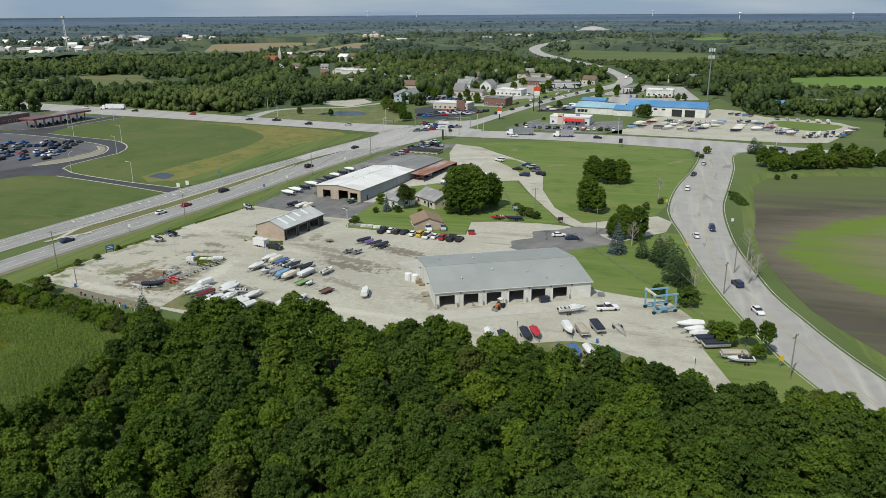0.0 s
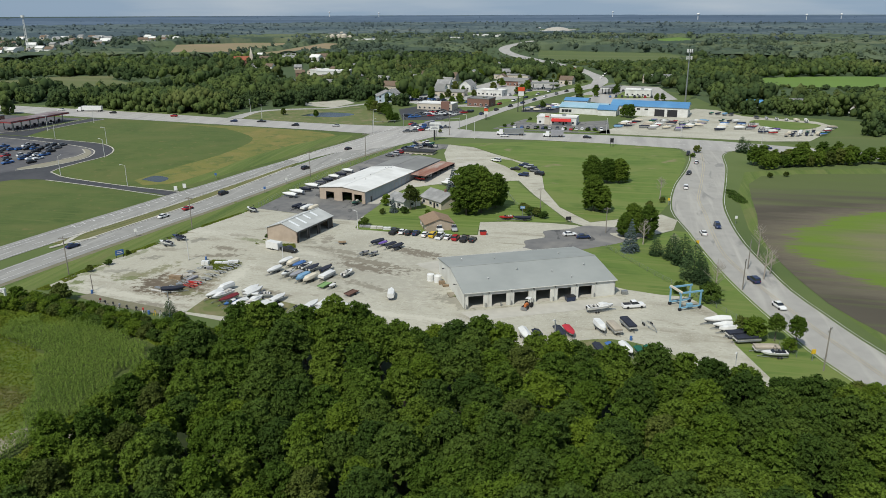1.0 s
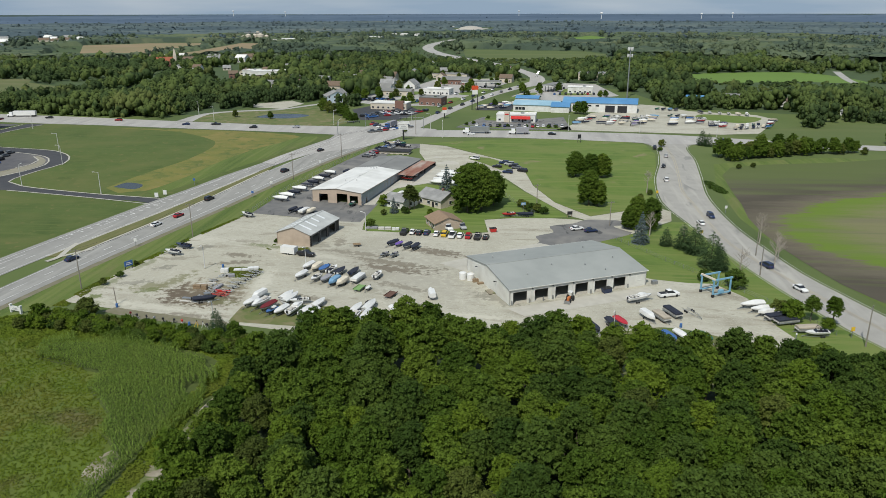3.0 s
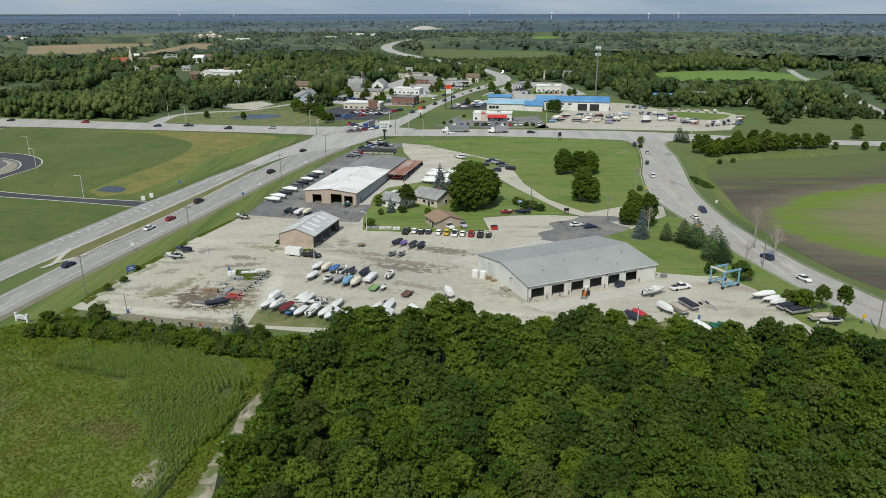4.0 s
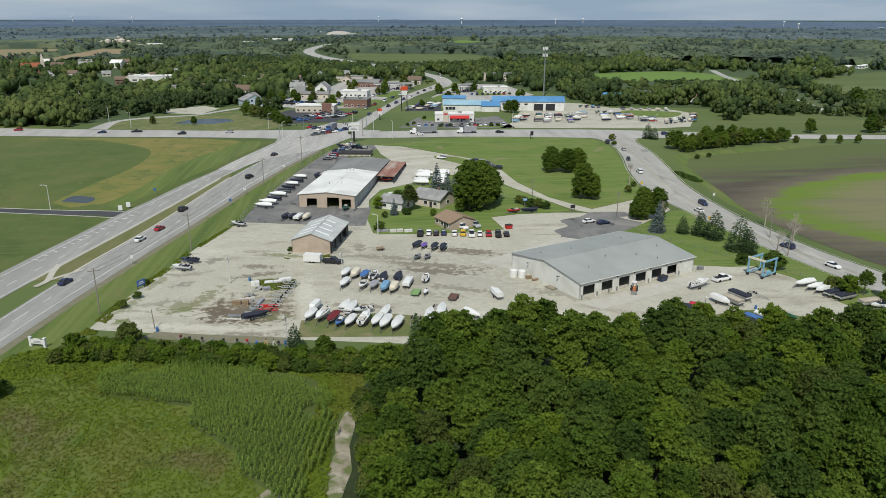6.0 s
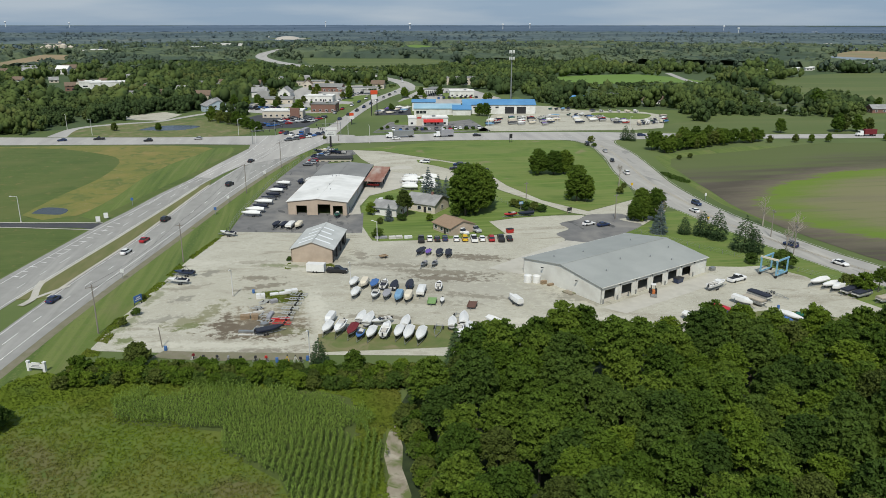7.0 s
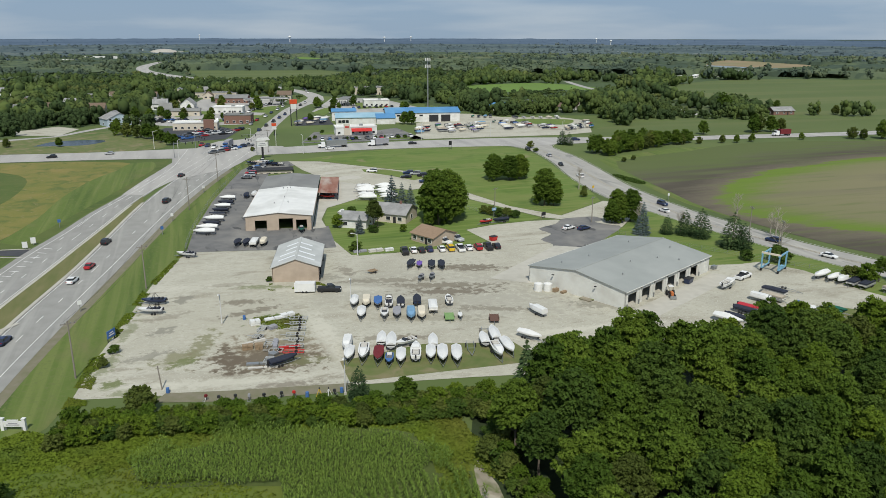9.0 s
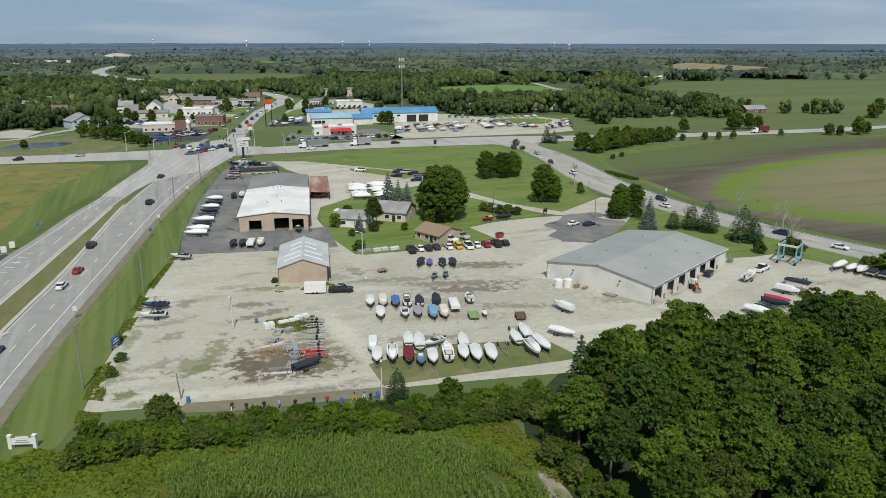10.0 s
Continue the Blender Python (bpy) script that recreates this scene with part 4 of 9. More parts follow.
patch("development_lot", smooth_line([(-420, 352), (-367, 348), (-338, 345), (-306, 338), (-285, 331.5), (-274.5, 324.6), (-268.8, 313), (-271, 301), (-276, 290), (-285, 282.5), (-298, 262), (-330, 220)], 5) + [(-420, 220)], LOT_TARMAC, 0.07, "large asphalt car park of the new development", "parking")
patch("gravel_island", smooth_line([(-284, 284.5), (-276.4, 290.6), (-271.6, 301), (-269.6, 312.6), (-274.8, 323.4), (-283, 329.6), (-283.6, 328), (-276.6, 321), (-275.2, 313), (-278, 306), (-283.4, 295.6), (-287, 286), (-284, 284.5)], 3), STONY, 0.095, "pale gravel border between the car park and its road", "ground")
patch("border_hedge_bed", smooth_line([(-284, 291.5), (-280, 298), (-276.6, 305.4), (-277.6, 306), (-281, 299), (-285, 292.2), (-284, 291.5)], 2), DIRT, 0.1, "mulched planting bed beside the car park", "ground")
patch("fuel_forecourt", [(-420, 362), (-366, 360), (-355.5, 374), (-354, 421), (-376, 423), (-420, 425)], LOT_TARMAC, 0.075, "dark asphalt forecourt under the fuel canopy", "parking")
kerbs = Shape()
for pts in ([(-189, 263.4), (-202, 265.4), (-216, 267.4), (-240, 272.4), (-256, 276.9), (-266, 283)], [(-266, 283), (-267, 288), (-264.6, 302), (-260.9, 316), (-266.2, 329.4), (-276, 338.4), (-287, 343.5), (-311, 347.5), (-338, 353)], [(-190, 255.6), (-212, 261), (-236, 266), (-258, 270)],
            [(-285, 282.9), (-276, 290.4), (-270.6, 301), (-268.4, 313), (-274.2, 325), (-285, 332), (-306, 338.5), (-338, 345.5), (-367, 348.5)], [(-338, 420), (-342, 400), (-344, 375)], [(-366, 358.6), (-354.6, 373), (-351.4, 386), (-351, 420)], [(-284, 328.4), (-277, 321.4), (-275.6, 313), (-278.6, 306)]):
    stripe(kerbs, smooth_line(pts), 0.7, 0.16)
tagged(part("development_kerbs", kerbs, CONCRETE), "pale new concrete kerbs", "kerb", kind="structure")
patch("ploughed_field", [(41, 338), (52, 343), (98, 357), (133, 350), (180, 345), (420, 352), (420, 60), (100, 60), (62, 132), (48, 163), (42, 187), (37, 212), (33, 235), (31, 256), (33, 300)], VERGE, 0.04, "grassy margin of the farm field", "field")
patch("bare_field", smooth_line([(40, 318), (47, 332), (65, 339), (98, 346), (136, 358), (180, 356), (225, 343), (300, 335), (420, 335)], 12) + smooth_line([(420, 70), (100, 80), (66, 140), (51, 168), (44.5, 181), (40.6, 191), (37, 208.5), (35, 222), (33.8, 240), (34, 256), (36.4, 274), (37.6, 295), (39.6, 316)], 12), field_mat(), 0.07, "drying farm field with bare soil and patchy young crop", "field")
patch("back_meadow", smooth_line([(-640, 600), (-600, 640), (-586, 676), (-533, 700), (-508, 664), (-460, 634), (-434, 628), (-410, 590), (-418, 566), (-472, 566), (-552, 572), (-640, 600)], 20), DRY_MEADOW, 0.05, "olive meadow between woods behind the highway", "field")
patch("back_lawn", smooth_line([(-384, 608), (-388, 640), (-392, 684), (-378, 684), (-368, 640), (-364, 616), (-384, 608)], 12), LAWN, 0.05, "bright mown grass between the trees", "lawn")
patch("far_verge", [(70, 418), (129, 463), (190, 458), (221, 441), (262, 452), (331, 414), (420, 395), (420, 382), (290, 379), (232, 381), (160, 390), (100, 399)], HAZEGREEN, 0.05, "green field beyond the cross road", "field")
patch("hill_field", smooth_line([(262, 470), (300, 520), (256, 578), (320, 705), (458, 800), (572, 806), (640, 770), (900, 690), (900, 420), (420, 420), (360, 437)], 30), HAZEGREEN, 0.05, "large rolling green bean field", "field")
patch("bright_field", smooth_line([(108, 706), (116, 792), (228, 830), (263, 795), (268, 716), (220, 726)], 15), BRIGHTFIELD, 0.05, "bright green field framed by woods", "field")
patch("marsh_field", smooth_line([(668, 1056), (758, 1200), (921, 1330), (900, 1100), (740, 1030)], 30), TANFIELD, 0.05, "brown marsh with dry reeds", "field")
patch("marsh_lake", smooth_line([(560, 1160), (600, 1250), (700, 1210), (760, 1010), (720, 980), (667, 1020)], 20), LAKE, 0.08, "narrow pale blue lake among dry reeds", "lake")
patch("stubble_field_west", [(-820, 1290), (-738, 1370), (-628, 1390), (-597, 1259), (-588, 1063), (-680, 1040)], TANFIELD, 0.05, "tan stubble field between woods", "field")
patch("stubble_field", [(-566, 1035), (-549, 1140), (-568, 1390), (-502, 1370), (-470, 1140), (-520, 996)], TANFIELD, 0.05, "tan stubble field between woods", "field")
patch("mid_field", [(-140, 1220), (-40, 1188), (50, 1174), (76, 1101), (22, 1015), (-76, 992), (-124, 1052)], HAZEGREEN, 0.05, "pale green field beyond the town", "field")
patch("mid_field_far", [(34, 1602), (109, 1755), (140, 1631), (69, 1470)], BRIGHTFIELD, 0.05, "small green field among the far woods", "field")
patch("pond_meadow", smooth_line([(-262, 446), (-254, 484), (-216, 500), (-189, 515), (-166, 488), (-158, 434), (-233, 438), (-262, 446)], 8), TRAMPLED, 0.06, "rough dry grass round a roadside pond", "field")
patch("roadside_pond", smooth_line([(-220, 462), (-212, 478), (-194, 479), (-186, 472), (-196, 459), (-220, 462)], 3), WATER, 0.08, "dark roadside pond", "pond")
patch("pond_lane", smooth_line([(-263, 443), (-259, 476), (-239, 493), (-216, 501), (-206, 518), (-190, 540), (-160, 566)], 8) + smooth_line([(-157, 561), (-188, 534), (-203, 513), (-214, 497), (-238, 487), (-254, 473), (-252, 441)], 8), ROAD, 0.09, "pale lane past the pond", "road")
patch("gravel_pit", [(-246, 525), (-220, 549), (-206, 532), (-213, 503), (-236, 510)], GRAVEL, 0.1, "pale gravel clearing behind trees", "ground")
patch("boat_dealer_lot", [(-27, 428), (-17, 446.6), (-1, 500), (20, 512), (38.5, 548), (52, 542), (66, 515), (106, 499), (113, 478), (86, 424), (64, 419), (13, 424)], GRAVEL, 0.1, "pale gravel sales lot full of boats", "yard")
patch("dealer_lot_island", smooth_line([(64.6, 489), (73.4, 500), (103, 489), (100.7, 475), (87, 463), (71.4, 472.7), (64.6, 489)], 3), LAWN, 0.13, "oval grass island in the sales lot", "lawn")
patch("diner_lot", [(-86, 432), (-72, 475), (-36, 470), (-20, 480), (-18, 428), (-52, 428)], ASPHALT, 0.1, "asphalt lot round the red and white diner", "parking")
patch("showroom_lot", [(-79, 508), (-66, 556), (-50, 552), (-54, 508)], TARMAC, 0.115, "dark asphalt display lot for boats", "parking")
patch("plaza_lot", [(-148, 456), (-164, 503), (-156, 522), (-124, 520), (-113.5, 496), (-124, 460)], TARMAC, 0.1, "dark asphalt car park of a restaurant", "parking")
patch("town_forecourts", [(-190, 560), (-150, 528), (-108, 526), (-60, 690), (-60, 740), (-130, 720), (-150, 620)], ROAD, 0.09, "pale paved forecourts and car parks of the town", "parking")
patch("east_services", [(-55, 590), (-20, 700), (20, 690), (30, 600), (-20, 560)], ROAD, 0.09, "pale paved forecourts east of the main road", "parking")
for ring in ([(-148, 522), (-124, 540), (-118, 556), (-134, 566), (-152, 548)], [(-100, 545), (-92, 575), (-98, 580), (-112, 556)], [(-86, 592), (-74, 634), (-82, 640), (-98, 604)], [(-150, 580), (-128, 600), (-132, 618), (-152, 606)], [(-50, 566), (-34, 610), (-40, 616), (-56, 580)], [(-18, 600), (8, 606), (10, 640), (-8, 650), (-14, 625)],
             [(-70, 462), (-52, 460), (-50, 468), (-68, 474)], [(-40, 432), (-24, 431), (-24, 436), (-40, 437)], [(-84, 436), (-58, 431.5), (-58, 434.5), (-82, 440)]):
    patch("grass_plot", smooth_line(ring + ring[:1], 4), LAWN, 0.14, "small grass plot between the town forecourts", "lawn")
patch("hill_lane", smooth_line([(290, 840), (264, 742), (250, 660), (233, 590), (224, 540), (210, 484)], 15) + smooth_line([(205, 485), (218, 541), (227, 592), (244, 662), (257, 744), (283, 842)], 15), ROAD, 0.1, "pale lane climbing between fields", "road")
patch("quarry_mound_yard", [(-240, 2080), (-215, 2260), (-140, 2260), (-160, 2080)], SHOULDER, 0.1, "pale bare ground of a quarry", "ground")


# ---- plants ----
def leaf_mesh(name, v):
    """A mesh of loose leaves from an (n, corners, 3) array."""
    n, k = v.shape[:2]
    me = bpy.data.meshes.new(name)
    me.vertices.add(k * n)
    me.vertices.foreach_set("co", v.astype(np.float32).ravel())
    me.loops.add(k * n)
    me.loops.foreach_set("vertex_index", np.arange(k * n, dtype=np.int32))
    me.polygons.add(n)
    me.polygons.foreach_set("loop_start", np.arange(0, k * n, k, dtype=np.int32))
    me.update(calc_edges=True)
    return me


def unit(a):
    return a / np.maximum(np.linalg.norm(a, axis=-1, keepdims=True), 1e-9)


def sprays(rng, centres, radii, count, size, flat=0.5):
    """Small three-cornered leaf sprays over the upper shell of each clump."""
    c = np.repeat(centres, count, axis=0)
    r = np.repeat(radii, count)[:, None]
    d = unit(rng.normal(size=c.shape))
    d[:, 2] = np.where(d[:, 2] < -0.15, -d[:, 2], d[:, 2])
    p = c + d * r * rng.uniform(0.55, 1.18, (len(c), 1)) * np.array([1, 1, 0.8])
    nrm = unit(d + rng.normal(size=d.shape) * flat + np.array([0, 0, 0.35]))
    u = unit(np.cross(nrm, rng.normal(size=d.shape)))
    w = np.cross(nrm, u)
    s = rng.uniform(0.6, 1.3, (len(c), 1)) * size
    return np.stack([p - u * s - w * s * 0.55, p + u * s - w * s * 0.45, p + w * s * 0.95], axis=1)


def crown_puffs(rng, h, rad, puffs, base, low, puff, top=0.35):
    """Clump centres and radii over a lumpy dome: a few broad limbs push it out of round."""
    limbs = unit(rng.normal(size=(7, 3)) + np.array([0, 0, 0.35]))
    gain = rng.uniform(0.1, 0.34, 7)
    d = unit(rng.normal(size=(puffs, 3)))
    d[:, 2] = np.where(d[:, 2] < low, -d[:, 2], d[:, 2])
    lump = 0.74 + np.max(np.clip(d @ limbs.T, 0, 1) ** 5 * gain, axis=1) + rng.uniform(-0.2, 0.1, puffs)
    half = h * (1 - base) / 2
    p = d * lump[:, None] * np.array([rad, rad, half]) + np.array([0, 0, h * base + half * 0.98])
    p[:, :2] *= (1 - top * np.clip((p[:, 2:] - h * base) / (2 * half), 0, 1) ** 2)
    return p, rng.uniform(0.7, 1.3, puffs) * puff


def trunk_shape(rng, h, r, limbs, reach):
    s = Shape()
    p = Vector((0, 0, -0.3))
    for k in range(4):
        q = Vector((rng.uniform(-0.15, 0.15), rng.uniform(-0.15, 0.15), h * 0.75 * (k + 1) / 4))
        s.tube(p, q, r * (1 - 0.2 * k), r * (0.8 - 0.2 * k), 7)
        p = q
    for k in range(limbs):
        a, z = rng.uniform(0, 6.28), h * rng.uniform(0.3, 0.65)
        s.tube((0, 0, z), (reach * math.cos(a), reach * math.sin(a), z + reach * rng.uniform(0.5, 0.9)), r * 0.4, r * 0.12, 5)
    return s


def broad_tree(seed, h, rad, material, puffs=150, count=35, size=0.235, base=0.2, flat=0.75, low=-0.3, puff=0.6):
    rng = np.random.default_rng(seed)
    c, r = crown_puffs(rng, h, rad, puffs, base, low, puff)
    v = sprays(rng, c, r, count, size, flat)
    core = sprays(rng, c * np.array([0.74, 0.74, 0.88]), r * 1.2, max(3, count // 12), size * 2.6)
    crown = leaf_mesh("crown", np.concatenate([v, core]))
    crown.materials.append(material)
    trunk = trunk_shape(rng, h, 0.035 * h ** 0.8, 6, rad * 0.55).mesh("trunk")
    trunk.materials.append(BARK)
    return crown, trunk


def conifer(seed, h, rad, material, tiers=15, count=130, size=0.5, full=0.85):
    rng = np.random.default_rng(seed)
    out = []
    for k in range(tiers):
        f = k / (tiers - 1)
        z = h * (0.08 + 0.9 * f)
        rr = rad * (1 - f ** (1.6 if full < 0.6 else 1.0)) ** full * rng.uniform(0.85, 1.1) + 0.12
        n = max(6, int(count * (1 - 0.75 * f)))
        a = rng.uniform(0, 6.283, n)
        q = rr * rng.uniform(0.35, 1.08, n)
        p = np.stack([q * np.cos(a), q * np.sin(a), z - 0.28 * q + rng.uniform(-0.25, 0.25, n) * h / tiers], axis=1)
        nrm = unit(np.stack([np.cos(a) * 0.7, np.sin(a) * 0.7, np.full(n, 0.8)], axis=1) + rng.normal(size=(n, 3)) * 0.3)
        u = unit(np.stack([np.cos(a), np.sin(a), np.full(n, -0.35)], axis=1) + rng.normal(size=(n, 3)) * 0.2)
        w = unit(np.cross(nrm, u))
        s = rng.uniform(0.7, 1.3, (n, 1)) * size * (1 - 0.4 * f)
        out.append(np.stack([p - u * s, p - w * s * 0.55, p + u * s * 1.3, p + w * s * 0.55], axis=1))
    crown = leaf_mesh("crown", np.concatenate(out))
    crown.materials.append(material)
    trunk = Shape().tube((0, 0, -0.2), (0, 0, h * 0.9), 0.022 * h, 0.02, 7).mesh("trunk")
    trunk.materials.append(BARK)
    return crown, trunk


def plant_tree(meshes, x, y, scale, rz, label, category="tree", group="", name="tree", lift=0.0, squash=1.0):
    m = on_ground(x, y, rz, lift) @ Matrix.Diagonal((scale, scale, scale * squash, 1))
    t = thing(name, label, category, group, at=m)
    part("crown", meshes[0], None, t)
    part("trunk", meshes[1], None, t)
    return t


BROAD = [broad_tree(11, 12.5, 4.3, LEAF[0]), broad_tree(12, 13.5, 3.9, LEAF[0], puffs=140, count=36), broad_tree(13, 11.5, 4.0, LEAF[1], puffs=130, puff=0.68),
         broad_tree(14, 13.0, 4.4, LEAF[2], puffs=160, count=33), broad_tree(15, 12.0, 3.8, LEAF[3], puffs=110, count=42, size=0.21, flat=1.0, puff=0.72), broad_tree(16, 14.0, 3.7, LEAF[1], puffs=130, count=37),
         broad_tree(17, 12.5, 4.4, LEAF[2], puffs=165, count=32)]
BIG = [broad_tree(21, 17, 5.8, LEAF[0], puffs=300, count=44, size=0.3, base=0.0, low=-0.85, puff=0.85), broad_tree(22, 15, 5.9, LEAF[0], puffs=300, count=44, size=0.3, base=0.0, low=-0.85, puff=0.85)]
BUSH = [broad_tree(31, 3.6, 2.3, LEAF[3], puffs=50, count=26, size=0.2, base=0.0, low=-0.7, puff=0.45), broad_tree(32, 3.2, 2.5, LEAF[2], puffs=50, count=26, size=0.2, base=0.0, low=-0.7, puff=0.45),
        broad_tree(33, 4.2, 2.4, LEAF[1], puffs=50, count=26, size=0.2, base=0.0, low=-0.7, puff=0.45)]
MID = [broad_tree(41, 11, 4.6, LEAF[0], puffs=80, count=26, size=0.42, base=0.0, low=-0.8, puff=0.85), broad_tree(42, 10, 4.4, LEAF[3], puffs=80, count=26, size=0.42, base=0.0, low=-0.8, puff=0.85),
       broad_tree(43, 12, 4.8, LEAF[0], puffs=84, count=26, size=0.42, base=0.0, low=-0.8, puff=0.85)]
PINE = conifer(53, 14, 3.2, NEEDLE, tiers=17, count=150, size=0.5)
SPRUCE = [conifer(51, 11, 3.0, BLUESPRUCE, count=150, size=0.42), conifer(52, 9, 3.0, NEEDLE, tiers=13, count=240, size=0.36, full=0.5)]

# the wood in the foreground
rng = np.random.default_rng(5)
EDGE_X, EDGE_Y = (-110, -60, -37, -22, -12, 2, 12, 24, 36, 48, 90), (134, 136.5, 134.5, 130.5, 128.5, 127, 124.5, 123.5, 124, 118, 100)
spots = []
for _ in range(9000):
    x, y = rng.uniform(-106, 88), rng.uniform(52, 140)
    if inside(x, y, WOODS_A) and -101 + 0.04 * (118 - y) < x < 44 + 0.2 * (y - 96) and max(62, 66 + 0.6 * x, 76 + 0.6 * (x - 6)) < y < np.interp(x, EDGE_X, EDGE_Y) - 0.8 and all((x - a) ** 2 + (y - b) ** 2 > 25 for a, b in spots):
        spots.append((x, y))
WOOD_LABELS = ["leafy green deciduous tree in the dense wood", "leafy green deciduous tree in the dense wood", "bright green leafy tree in the dense wood",
               "dark green leafy tree in the dense wood", "olive green leafy tree in the dense wood", "bright green leafy tree in the dense wood", "dark green leafy tree in the dense wood"]
for x, y in spots:
    k = int(rng.choice(7, p=[0.2, 0.18, 0.08, 0.24, 0.04, 0.06, 0.20] if -78 < x < -25 and y > 104 or x > -28 else [0.22, 0.2, 0.14, 0.14, 0.08, 0.12, 0.10]))
    near = np.interp(x, EDGE_X, EDGE_Y) - y < 11
    size = rng.uniform(0.85, 1.06) if near else rng.uniform(0.84, 1.08)
    plant_tree(BROAD[k], x, y, size * (1.16 if x < -58 and y > 113 else 1.07 if x > -45 else 1.0), rng.uniform(0, 360), WOOD_LABELS[k], group="trees of the wood")

plant_tree(BROAD[0], -86.6, 126.8, 1.2, 20, "tall leafy tree at the corner of the wood", group="trees of the wood")
plant_tree(PINE, -92.9, 128.8, 1.0, 0, "dark slender conifer at the edge of the wood")
plant_tree(MID[0], -111.2, 137.6, 0.56, 70, "small bright green tree in the hedge", group="yard trees")
plant_tree(SPRUCE[1], -117.8, 143.6, 0.62, 30, "slender feathery tree in the hedge", group="yard trees", squash=1.15)
for k in range(26):
    f = k / 25
    plant_tree(BUSH[k % 3], -101 + 16 * f + rng.uniform(-1.2, 1.2), 119 + 17 * f + rng.uniform(-1.5, 1.5), rng.uniform(0.6, 1.1), rng.uniform(0, 360), "leafy shrub along the edge of the wood", "shrub", "wood edge shrubs", "shrub")

for k, (x, y) in enumerate([(-99.4, 129.3), (-100.4, 123.6), (-98.7, 126.4), (-99.0, 132.8), (-96.6, 132.2), (-97.6, 135.4), (-101.6, 133.8)]):
    plant_tree(BUSH[k % 3], x, y, 0.95, 77 * k, "leafy shrub along the edge of the wood", "shrub", "wood edge shrubs", "shrub")

for k in range(34):
    y = 62 + 1.7 * k
    plant_tree(BUSH[k % 3], -102.4 + 0.04 * (118 - y) + rng.uniform(-1.0, 1.0), y + rng.uniform(-0.6, 0.6), rng.uniform(0.75, 1.15), rng.uniform(0, 360), "leafy shrub along the edge of the wood", "shrub", "wood edge shrubs", "shrub")

# hedge between yard and maize, and loose shrubs
HEDGE = smooth_line([(-165, 147.5), (-158, 148), (-150, 146.8), (-140, 144.4), (-127, 141.6), (-116, 139.4), (-106, 138.4), (-97, 138)], 2.3)
for k, p in enumerate(HEDGE):
    for d in (-5.4, -4.1, -2.8, -1.5, -0.5):
        b = BUSH[int(rng.choice(3, p=[0.2, 0.4, 0.4]))]
        plant_tree(b, p.x + rng.uniform(-0.9, 0.9), p.y + d + rng.uniform(-0.5, 0.5), rng.uniform(0.68, 0.9), rng.uniform(0, 360), "dense green shrub in the overgrown hedge", "shrub", "hedge shrubs", "shrub", squash=rng.uniform(0.85, 1.05))
plant_tree(BUSH[0], -153.6, 150, 1.3, 10, "tall feathery olive shrub in the hedge", "shrub", "hedge shrubs", "shrub")
plant_tree(BUSH[2], -163.5, 146, 1.15, 80, "tall green shrub in the hedge", "shrub", "hedge shrubs", "shrub")

for k in range(20):
    x = -110 + 11 * k / 19
    plant_tree(BUSH[(k * 2) % 3], x + rng.uniform(-0.6, 0.6), 135.4 - 0.33 * (x + 110) + rng.uniform(-1.6, 1.6), rng.uniform(0.7, 1.05), rng.uniform(0, 360), "dense green shrub in the overgrown hedge", "shrub", "hedge shrubs", "shrub")
plant_tree(BUSH[1], -172.6, 128.2, 1.5, 40, "dark rounded bush among the weeds", "shrub", "hedge shrubs", "shrub")

# single trees of the lawns and road sides
for k, x, y, sc, lab in ((0, -66.6, 254.5, 1.1, "large spreading green tree beside the house"), (1, -61.6, 257.5, 1.16, "large round green tree beside the house"), (0, -65.5, 262, 1.04, "large dense green tree behind the house"), (1, -57.5, 265.5, 0.88, "large round green tree on the lawn"),
                         (1, -23.5, 311, 0.84, "round dark green tree in the meadow"), (0, -17.5, 309.5, 0.74, "round dark green tree in the meadow"), (1, -12.6, 310.5, 0.8, "broad dark green tree in the meadow"), (0, -21.4, 268, 0.84, "tall oval green tree in the meadow"), (1, -18.2, 267, 0.66, "green tree in the meadow"),
                         (1, -7.5, 240.5, 0.74, "dark green tree beside the drive"), (0, -3.2, 239.5, 0.68, "dark green tree beside the drive"), (1, -10.5, 239, 0.55, "dark green tree beside the drive")):
    plant_tree(BIG[k], x, y, sc, 47 * x, lab, squash=0.86 if y > 300 else 1.0)
for k, x, y, sc, lab in ((0, -76.5, 277.2, 1.14, "tall blue grey spruce beside the house"), (0, -72.4, 278.6, 0.85, "blue grey spruce beside the house"), (0, -69.6, 277.4, 0.8, "blue grey spruce beside the house"), (0, -8.6, 224, 0.95, "blue grey spruce on the lawn"),
                         (1, 3.6, 219, 0.9, "dark bushy pine on the lawn"), (1, 6.3, 214.6, 1.05, "dark bushy pine on the lawn"), (1, -1.0, 221.7, 0.68, "small dark pine on the lawn"), (1, 8.3, 202.3, 1.2, "tall dark bushy pine on the lawn"), (1, 10.0, 199.6, 0.9, "dark bushy pine on the lawn"),
                         (0, -93.7, 252.1, 0.55, "small conifer in front of the house"), (1, 46, 385, 0.9, "dark conifer at the road corner"), (1, 48.5, 382, 0.75, "reddish brown tree at the road corner")):
    plant_tree(SPRUCE[k], x, y, sc, 31 * x, lab)
